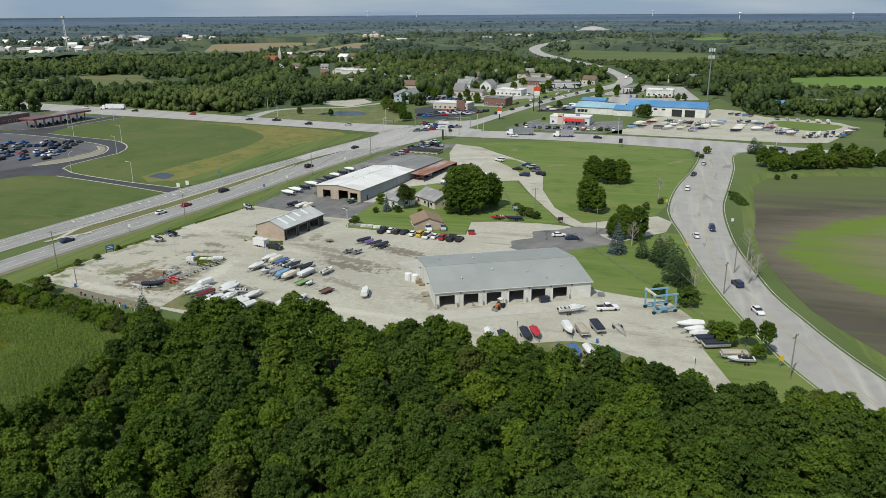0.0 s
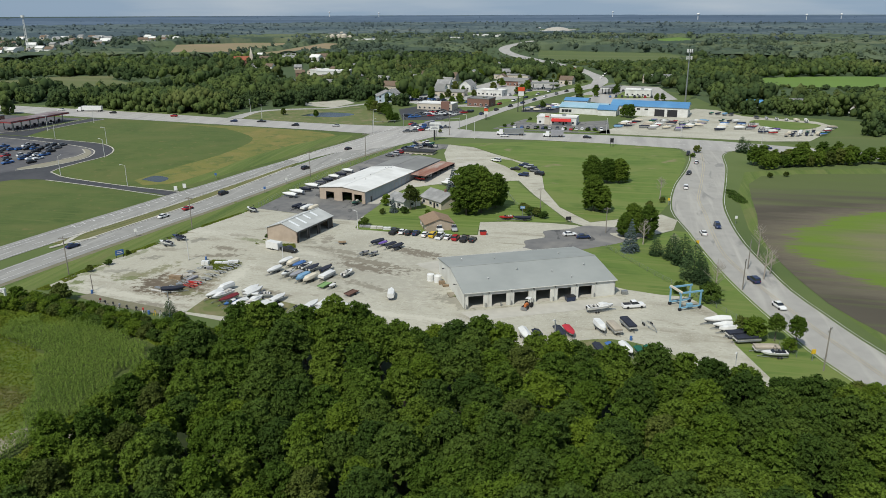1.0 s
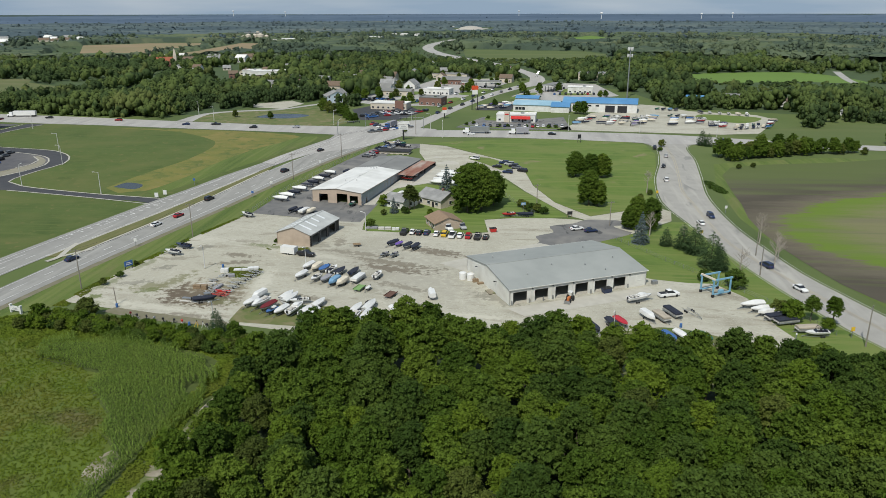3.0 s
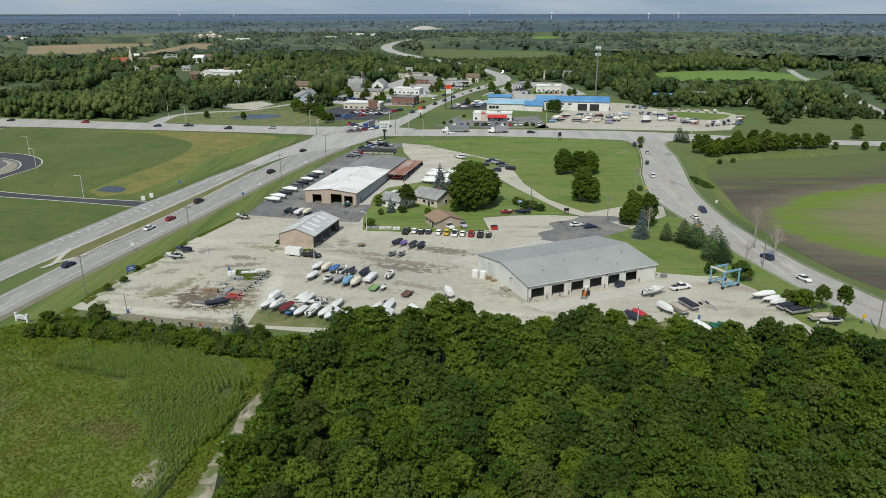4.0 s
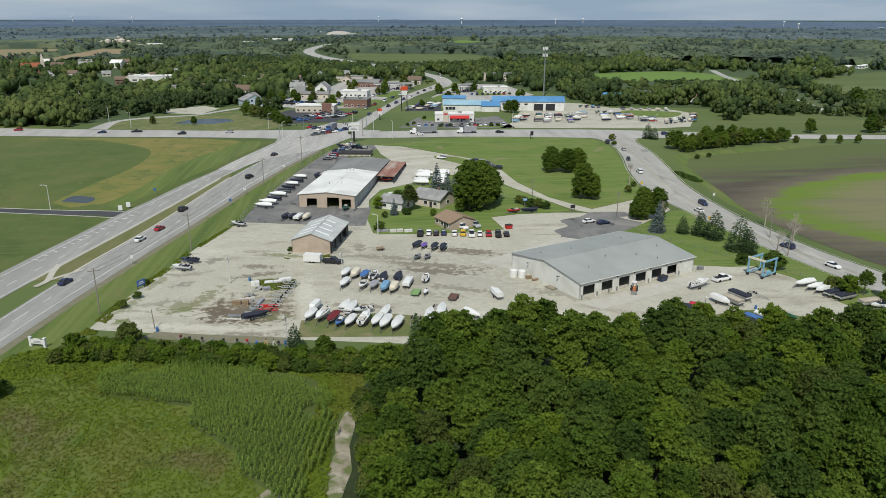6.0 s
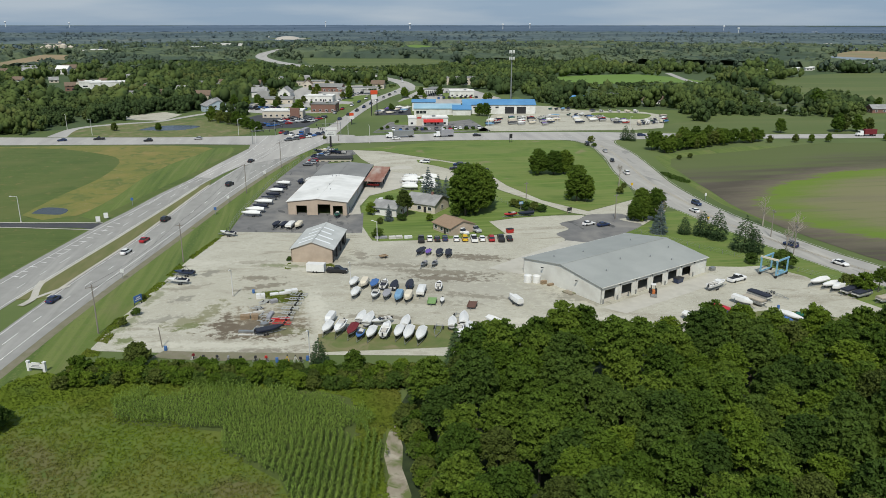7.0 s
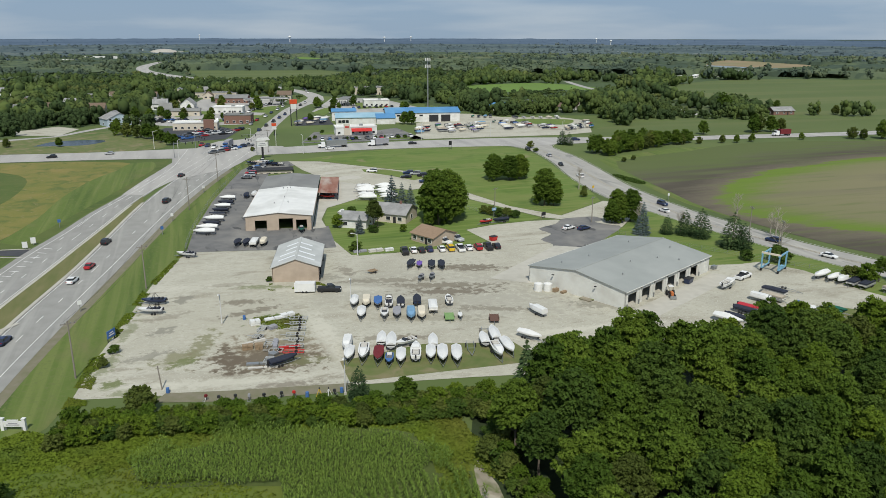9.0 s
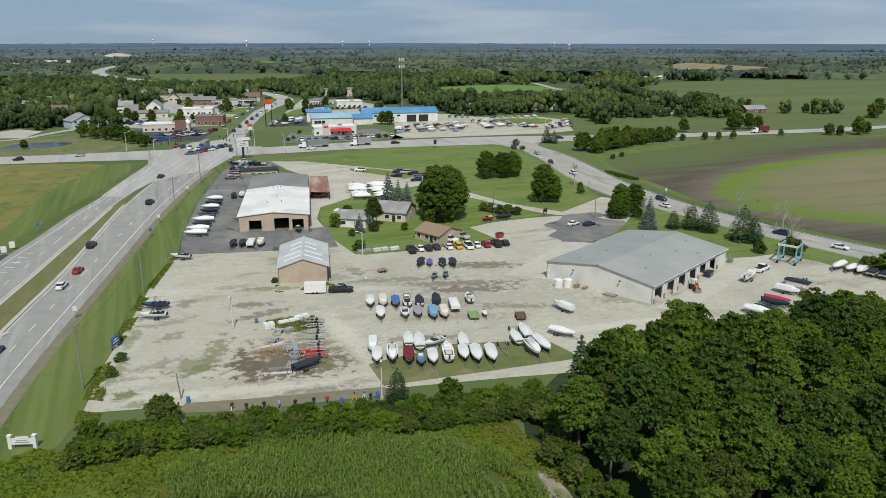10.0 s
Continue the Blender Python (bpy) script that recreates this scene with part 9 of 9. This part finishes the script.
for k in range(12):
    x, y = -126.0 + 0.6 * k + sr.uniform(-0.3, 0.3), 166.4 + 3.0 * k
    if k >= 7:
        x, y = -130.4 + sr.uniform(-2.0, 2.0), 164 + 4.2 * (k - 7)
    scrap_frame(x, y, 165 + sr.uniform(-6, 6) if k < 7 else 160 + 90 * (k % 2) + sr.uniform(-14, 14), RED if k == 0 else GALV, "rusty red bare trailer frame" if k == 0 else "bare galvanised trailer frame among weeds", sr.uniform(3.0, 4.2) if k < 7 else sr.uniform(2.0, 3.2), sr.uniform(1.2, 1.7), int(sr.integers(4, 7)))
for k, (x, y, rz, L, W, hh, c, lab) in enumerate(((-132.0, 184.6, 10, 2.2, 1.6, 1.1, WHITE, "white upright panel on bare earth"), (-133.2, 174.2, 20, 5.4, 0.7, 0.5, UPHOLSTERY, "pale stacked dock sections"), (-134.6, 171.6, 0, 2.2, 1.4, 1.0, TIMBER, "stack of weathered timber"), (-132.4, 171.0, 0, 1.6, 1.3, 1.2, TIMBER, "tan timber crate on bare earth"), (-129.0, 172.0, 80, 4.2, 1.0, 0.6, GREYCOVER, "grey aluminium dock section"),
                                                 (-133.0, 163.5, 170, 5.0, 0.9, 0.35, STEEL, "flat bundle of aluminium rails"), (-132.5, 161.6, 172, 5.6, 0.6, 0.3, UPHOLSTERY, "pale bundle of dock boards"), (-127.6, 186.4, 10, 4.6, 1.2, 0.5, WHITE, "white upturned dock float"), (-124.6, 187.6, 20, 3.2, 1.6, 0.7, WHITE, "white moulded hull part"), (-128.6, 181.0, 30, 1.8, 1.4, 0.8, GREYCOVER, "grey pile of boat parts"),
                                                 (-126.5, 169.2, 175, 4.4, 0.5, 0.6, RED, "red steel beam on trestles"), (-130, 167, 40, 1.6, 1.6, 0.6, STEEL, "pile of scrap metal parts"), (-98, 232.2, 0, 4.0, 1.6, 0.5, GREYCOVER, "pale dock sections by the lawn"), (-93.5, 231.4, 5, 4.5, 1.8, 0.7, UPHOLSTERY, "pale stacked boat parts by the lawn"), (-89.6, 230.8, 5, 2.6, 1.2, 0.8, WHITE, "white boat parts by the lawn"),
                                                 (-57.5, 182.2, 26, 3.0, 0.9, 0.5, TIMBER, "long tan timber stack along the wall"), (-59.5, 183.4, 26, 1.6, 0.8, 0.9, TIMBER, "tan timber pallets along the wall"), (-53.8, 176.5, 26, 5.0, 3.4, 0.25, DIRT, "shallow muddy pit by the wall"), (-10.4, 186.4, 20, 1.6, 1.2, 1.0, STEEL, "pile of old bicycles and metal"))):
    t = thing("stack", lab, "yard clutter", at=on_ground(x, y, rz, 0.08))
    n = 3 if L > 2 else 2
    for j in range(n):
        for i in range(2):
            part("board", Shape().box((-L / 4 + i * L / 2, sr.uniform(-0.06, 0.06), hh * (j + 0.5) / n), (L / 2 * sr.uniform(0.9, 0.99), W * sr.uniform(0.82, 1.0), hh / n * 0.94), sr.uniform(-2, 2)), c, t)
def tripod(x, y, c, label, hgt):
    t = thing("trailer_jack", label, "stand", "stands along the hedge", at=on_ground(x, y, 40 * x, 0.07))
    for j in range(3):
        a = 2.09 * j
        part("leg", Shape().tube((0.42 * hgt * math.cos(a), 0.42 * hgt * math.sin(a), 0), (0, 0, hgt), 0.05, n=5), c, t)
    part("head", Shape().tube((0, 0, hgt - 0.1), (0, 0, hgt + 0.2), 0.1, n=8), DARK, t)


def outboard_stand(x, y, c, label):
    """An old outboard engine clamped to a low stand."""
    t = thing("outboard_engine", label, "engine", "engines along the hedge", at=on_ground(x, y, 55 * x, 0.07))
    part("cowl", Shape().box((0.1, 0, 0.95), (0.55, 0.4, 0.42), taper=0.8), c, t)
    part("leg", Shape().box((0, 0, 0.5), (0.22, 0.16, 0.75)), DARK, t)
    part("stand", Shape().tube((-0.5, -0.3, 0.02), (0.1, 0, 0.8), 0.04, n=5).tube((-0.5, 0.3, 0.02), (0.1, 0, 0.8), 0.04, n=5).tube((0.5, 0, 0.02), (0.1, 0, 0.8), 0.04, n=5).tube((-0.5, -0.3, 0.04), (-0.5, 0.3, 0.04), 0.04, n=5), STEEL, t)


for x, y, c, lab in ((-143.3, 151.4, MAROON, "dull red outboard engine on a stand"), (-141.0, 150.4, DARK, "black outboard engine on a stand"), (-138.4, 150.0, DARK, "black outboard engine on a stand"), (-136.1, 149.2, GREYCOVER, "grey outboard engine on a stand"), (-133.5, 148.8, DARK, "black outboard engine on a stand"), (-130.7, 148.4, DARK, "black outboard engine on a stand"), (-128.4, 148.0, RED, "red outboard engine on a stand"), (-121.5, 146.4, DARK, "black outboard engine on a stand")):
    outboard_stand(x, y, c, lab)
tripod(-124.2, 146.8, PAINT["yellow"], "yellow tripod stand standing along the hedge", 1.5)
tripod(-122.6, 146.6, WHITE, "white tripod stand standing along the hedge", 1.4)
for x, y in ((-134, 188.4), (-126.3, 147.2), (-149.6, 156.6), (-9.0, 157.4), (-120.2, 147)):
    t = thing("barrel", "small blue plastic barrel on the ground", "barrel", at=on_ground(x, y, 0, 0.08))
    part("drum", Shape().tube((0, 0, 0), (0, 0, 0.95), 0.32, 0.3, 12).tube((0, 0, 0.35), (0, 0, 0.42), 0.34, n=12), BLUECOVER, t)


# wire fences
def fence(points, hgt, step, label):
    t = thing("wire_fence", label, "fence", at=Matrix.Identity(4))
    line = smooth_line(points, step)
    for p in line:
        z = ground_z(p.x, p.y)
        part("post", Shape().tube((p.x, p.y, z - 0.2), (p.x, p.y, z + hgt), 0.05, n=6), STEEL, t)
    s = Shape()
    for a, b in zip(line, line[1:]):
        for f in (0.35, 0.7, 1.0):
            s.tube((a.x, a.y, ground_z(a.x, a.y) + hgt * f), (b.x, b.y, ground_z(b.x, b.y) + hgt * f), 0.02, n=4)
    part("rail", s, STEEL, t)


fence([(-146.2, 249), (-143.8, 270), (-137, 305), (-130.4, 330), (-123, 357)], 1.8, 3.0, "grey chain link fence along the asphalt")
fence([(-56, 285), (-50, 270), (-42, 254)], 1.5, 3.0, "thin grey wire fence on the lawn")
fence([(-16, 226), (-4, 206), (8, 188), (18, 172), (26, 156)], 1.4, 3.5, "thin grey wire fence on the lawn")


def truck(x, y, rz, tone, label, trailer_m, L=12.0):
    t = thing("lorry", label, "lorry", "lorries", at=on_ground(x, y, rz, 0.14))
    part("trailer", Shape().box((-1.5, 0, 2.4), (L, 2.5, 2.7)), trailer_m, t)
    part("cab", Shape().box((L / 2 + 0.2, 0, 1.8), (2.2, 2.4, 2.4), taper=0.88), PAINT[tone], t)
    part("bonnet", Shape().box((L / 2 + 1.9, 0, 1.2), (1.6, 2.0, 1.2), taper=0.9), PAINT[tone], t)
    part("windscreen", Shape().box((L / 2 + 1.2, 0, 2.4), (0.2, 2.0, 0.7)), GLASS, t)
    for sx in (-L / 2 - 0.6, -L / 2 + 0.6, L / 2 - 1.2, L / 2 + 1.9):
        for sy in (-1, 1):
            part("wheel", Shape().tube((sx, sy * 0.95, 0.5), (sx, sy * 1.25, 0.5), 0.5, n=12), RUBBER, t)


truck(-372, 452, 188, "white", "white articulated lorry on the cross road", WHITE, 14)
truck(-72, 412, 184, "white", "lorry with a grey tipper trailer", STEEL, 11)
truck(-48, 411, 184, "white", "white lorry with a dark flatbed", GREYCOVER, 7)
truck(-124, 428, 250, "blue", "lorry with a grey box body", GREYCOVER, 8)
truck(184, 377, 176, "white", "white lorry with a dull red trailer", MAROON, 7)


# ---- far woods and distance ----
CLEAR = [[(-420, 130), (-413, 470), (-352, 462), (-262, 448), (-258, 490), (-216, 512), (-189, 522), (-160, 520), (-190, 560), (-150, 625), (-132, 725), (-60, 745), (-58, 700), (20, 700), (45, 600), (60, 520), (140, 530), (120, 440), (140, 470), (195, 465), (225, 447), (262, 470), (340, 425), (430, 420), (430, 40), (-300, 20)],
         [(262, 470), (300, 520), (256, 578), (320, 705), (458, 800), (572, 806), (640, 770), (900, 690), (900, 420), (420, 420), (360, 437)],
         [(104, 702), (112, 796), (228, 834), (266, 798), (272, 712), (220, 722)],
         [(660, 1050), (758, 1205), (921, 1335), (905, 1095), (745, 1000), (715, 975), (600, 1020), (555, 1160), (590, 1255)],
         [(-830, 1290), (-738, 1375), (-625, 1392), (-590, 1259), (-580, 1060), (-690, 1036)], [(-570, 1030), (-552, 1140), (-572, 1395), (-500, 1375), (-465, 1140), (-515, 990)],
         [(-142, 1225), (-40, 1192), (54, 1178), (80, 1101), (24, 1010), (-78, 988), (-126, 1050)], [(30, 1602), (108, 1760), (145, 1631), (70, 1465)],
         [(-640, 596), (-600, 640), (-586, 676), (-533, 700), (-508, 664), (-460, 634), (-434, 628), (-410, 590), (-418, 566), (-472, 566), (-552, 570)], [(-386, 606), (-392, 684), (-376, 686), (-362, 612)], [(-246, 525), (-220, 552), (-204, 534), (-213, 503), (-236, 510)], [(-280, 1980), (-230, 2310), (-115, 2310), (-145, 1980)],
         [(-1230, 930), (-1230, 1010), (-940, 1090), (-930, 1010), (-1080, 940)], [(-350, 738), (-285, 730), (-280, 760), (-345, 770)], [(-420, 470), (-640, 500), (-640, 460), (-420, 430)]]
ROADLINES = [smooth_line([(-118, 437), (-97, 507), (-79, 585), (-50, 660), (-32, 710), (-33, 760), (-45, 818), (-69, 895), (-122, 1005), (-168, 1115), (-197, 1230), (-205, 1336), (-198, 1435), (-184, 1550)], 15),
             smooth_line([(287, 841), (260, 743), (247, 661), (230, 591), (221, 540), (208, 484)], 15), smooth_line([(-258, 442), (-257, 475), (-238, 490), (-215, 499), (-205, 515), (-189, 537), (-158, 563)], 10),
             smooth_line([(140, 382), (290, 372), (420, 374), (700, 394)], 15), smooth_line([(-165, 415), (-320, 438), (-482, 461), (-640, 485), (-900, 542)], 20)]
ROADPTS = np.array([(p.x, p.y) for line in ROADLINES for p in line])
BUILT = np.array([(o.matrix_basis.translation.x, o.matrix_basis.translation.y) for o in scene.objects if o.parent is None and o.get("category") in ("house", "building", "fuel station", "church")])


def scrub_zone(x, y):
    """Low growth only: the strips along the south side of open fields, roads and buildings."""
    if y < 560:
        return False
    for k in (1, 2, 3):
        d = 36 * k * (0.5 + y / 1500)
        if any(inside(x, y + d, c) for c in CLEAR[1:]):
            return True
    near = (ROADPTS[:, 1] - y > -10) & (ROADPTS[:, 1] - y < (70 if y < 900 else 150))
    if np.any(near & (np.abs(ROADPTS[:, 0] - x) < (11 if y < 900 else 20))):
        return True
    return bool(np.any((np.abs(BUILT[:, 0] - x) < 16) & (BUILT[:, 1] - y < np.where(y < 1000, 9 if x > -190 else 4, 60)) & (BUILT[:, 1] - y > -10)))


def solid():
    """Corners and faces of a small many-sided solid of radius one."""
    bm = bmesh.new()
    bmesh.ops.create_icosphere(bm, subdivisions=1, radius=1.0)
    bm.verts.index_update()
    v = np.array([tuple(p.co) for p in bm.verts])
    f = np.array([[c.index for c in t.verts] for t in bm.faces])
    bm.free()
    return v, f


def far_trees(name, label, seed, count, r0, r1, size, material, open_share, leaf, lobes, per):
    """Woods between two distances, thick and thin by a slow noise, clear of fields, roads and buildings."""
    rng = np.random.default_rng(seed)
    ball_v, ball_f = solid()
    nb = len(ball_v)
    core, spray = [], []
    tries = 0
    placed = 0
    while placed < count and tries < count * 6:
        tries += 1
        a = rng.uniform(-58, 72)
        r = math.sqrt(rng.uniform(r0 * r0, r1 * r1))
        x, y = -80 + r * math.sin(radians(a)), r * math.cos(radians(a))
        v = noise.noise(Vector((x * 0.0032, y * 0.0018, 0.0))) + 0.35 * noise.noise(Vector((x * 0.012, y * 0.009, 4.0)))
        if y < 425 or v < open_share or any(inside(x, y, c) for c in CLEAR):
            continue
        if r < 1900 and (np.min((ROADPTS[:, 0] - x) ** 2 + (ROADPTS[:, 1] - y) ** 2) < 240 or np.any((np.abs(BUILT[:, 0] - x) < 10) & (np.abs(BUILT[:, 1] - y) < 10))):
            continue
        stand = 0.8 + 0.5 * noise.noise(Vector((x * 0.02, y * 0.014, 9.0)))
        h = size * rng.uniform(0.72, 1.2) * stand
        w = h * rng.uniform(0.4, 0.56) * (1 + r / 5000)
        if r < 2600 and scrub_zone(x, y):
            h, w = min(h, rng.uniform(1.6, 3.6)), min(w, rng.uniform(2.4, 4.0))
        z0 = ground_z(x, y)
        fine = 1.0 if lobes < 8 else 0.62
        mid = rng.uniform(-1, 1, (lobes, 3)) * np.array([0.48 * w, 0.48 * w, (0.22 if lobes < 8 else 0.38) * h]) + np.array([x, y, z0 + 0.46 * h])
        girth = fine * np.array([0.46 * w, 0.46 * w, 0.33 * h]) * rng.uniform(0.75, 1.1, (lobes, 1))
        lump = rng.uniform(0.78, 1.16, (lobes, nb, 1))
        core.append((mid[:, None, :] + ball_v[None] * lump * girth[:, None, :]).reshape(-1, 3))
        d = unit(rng.normal(size=(per, 3)))
        d[:, 2] = np.where(d[:, 2] < -0.4, -d[:, 2], d[:, 2])
        pick = rng.integers(0, lobes, per)
        q = mid[pick] + d * girth[pick] * rng.uniform(0.92, 1.2, (per, 1))
        nrm = unit(d + np.array([0, 0, 0.25]) + rng.normal(size=d.shape) * 0.3)
        u = unit(np.cross(nrm, rng.normal(size=d.shape)))
        t = np.cross(nrm, u)
        s = min(leaf, 0.2 * h + 0.3) * rng.uniform(0.7, 1.25, (per, 1))
        spray.append(np.stack([q - u * s - t * s * 0.55, q + u * s - t * s * 0.5, q + t * s * 0.95], axis=1))
        placed += 1
    balls = np.concatenate(core)
    flat = np.concatenate(spray).reshape(-1, 3)
    verts = np.concatenate([balls, flat])
    verts[:, 2] = np.maximum(verts[:, 2], 0.1)
    faces = (np.arange(len(balls) // nb)[:, None, None] * nb + ball_f[None]).reshape(-1, 3)
    faces = np.concatenate([faces, np.arange(len(flat)).reshape(-1, 3) + len(balls)])
    me = bpy.data.meshes.new(name)
    me.vertices.add(len(verts))
    me.vertices.foreach_set("co", verts.astype(np.float32).ravel())
    me.loops.add(faces.size)
    me.loops.foreach_set("vertex_index", faces.astype(np.int32).ravel())
    me.polygons.add(len(faces))
    me.polygons.foreach_set("loop_start", np.arange(0, faces.size, 3, dtype=np.int32))
    me.update(calc_edges=True)
    me.shade_smooth()
    me.materials.append(material)
    tagged(new(name, me), label, "woods", kind="stuff")


def far_canopy(name, label, r0, r1, steps, material):
    """The closed roof of distant woods: an uneven sheet that dips to the ground in fields and along roads."""
    na = 260
    verts = []
    for i in range(steps + 1):
        r = r0 + (r1 - r0) * i / steps
        for j in range(na + 1):
            a = radians(-58 + 130 * j / na + 0.2 * math.sin(7.1 * i))
            x, y = -80 + r * math.sin(a), r * math.cos(a)
            z = ground_z(x, y) + 6.4 + 4.2 * noise.noise(Vector((x * 0.075, y * 0.055, 2.0))) + 3.0 * noise.noise(Vector((x * 0.006, y * 0.004, 5.0)))
            if y < 2450 and any(inside(x, y + d, c) for c in CLEAR[1:] for d in (0, 26, 60, -22)):
                z = -4.0
            elif r < 1900 and (np.min((ROADPTS[:, 0] - x) ** 2 + (ROADPTS[:, 1] - y) ** 2) < 2600 or np.any((np.abs(BUILT[:, 0] - x) < 34) & (BUILT[:, 1] - y < 70) & (BUILT[:, 1] - y > -30))):
                z = -4.0
            verts.append((x, y, z))
    n = na + 1
    faces = [(i * n + j, i * n + j + 1, (i + 1) * n + j + 1, (i + 1) * n + j) for i in range(steps) for j in range(na)]
    me = bpy.data.meshes.new(name)
    me.from_pydata(verts, [], [f[::-1] for f in faces])
    me.update()
    me.materials.append(material)
    tagged(new(name, me), label, "woods", kind="stuff")


# The farther the band, the more haze its leaf colour carries.
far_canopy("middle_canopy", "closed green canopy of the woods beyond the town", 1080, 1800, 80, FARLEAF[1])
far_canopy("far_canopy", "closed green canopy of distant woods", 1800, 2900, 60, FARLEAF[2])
far_canopy("horizon_canopy", "canopy of woods towards the horizon, blue haze put into its colour", 2900, 4700, 40, FARLEAF[3])
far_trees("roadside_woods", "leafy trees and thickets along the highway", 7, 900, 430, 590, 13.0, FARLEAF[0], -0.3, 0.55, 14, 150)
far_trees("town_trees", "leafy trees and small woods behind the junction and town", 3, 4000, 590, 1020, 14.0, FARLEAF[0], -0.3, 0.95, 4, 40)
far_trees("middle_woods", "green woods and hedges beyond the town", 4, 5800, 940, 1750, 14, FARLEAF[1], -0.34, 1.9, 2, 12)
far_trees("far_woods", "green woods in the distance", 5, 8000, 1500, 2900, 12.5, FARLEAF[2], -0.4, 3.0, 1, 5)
far_trees("horizon_woods", "woods towards the horizon, blue haze put into their colour", 6, 3800, 2500, 4700, 9, FARLEAF[3], -0.6, 5.0, 1, 4)
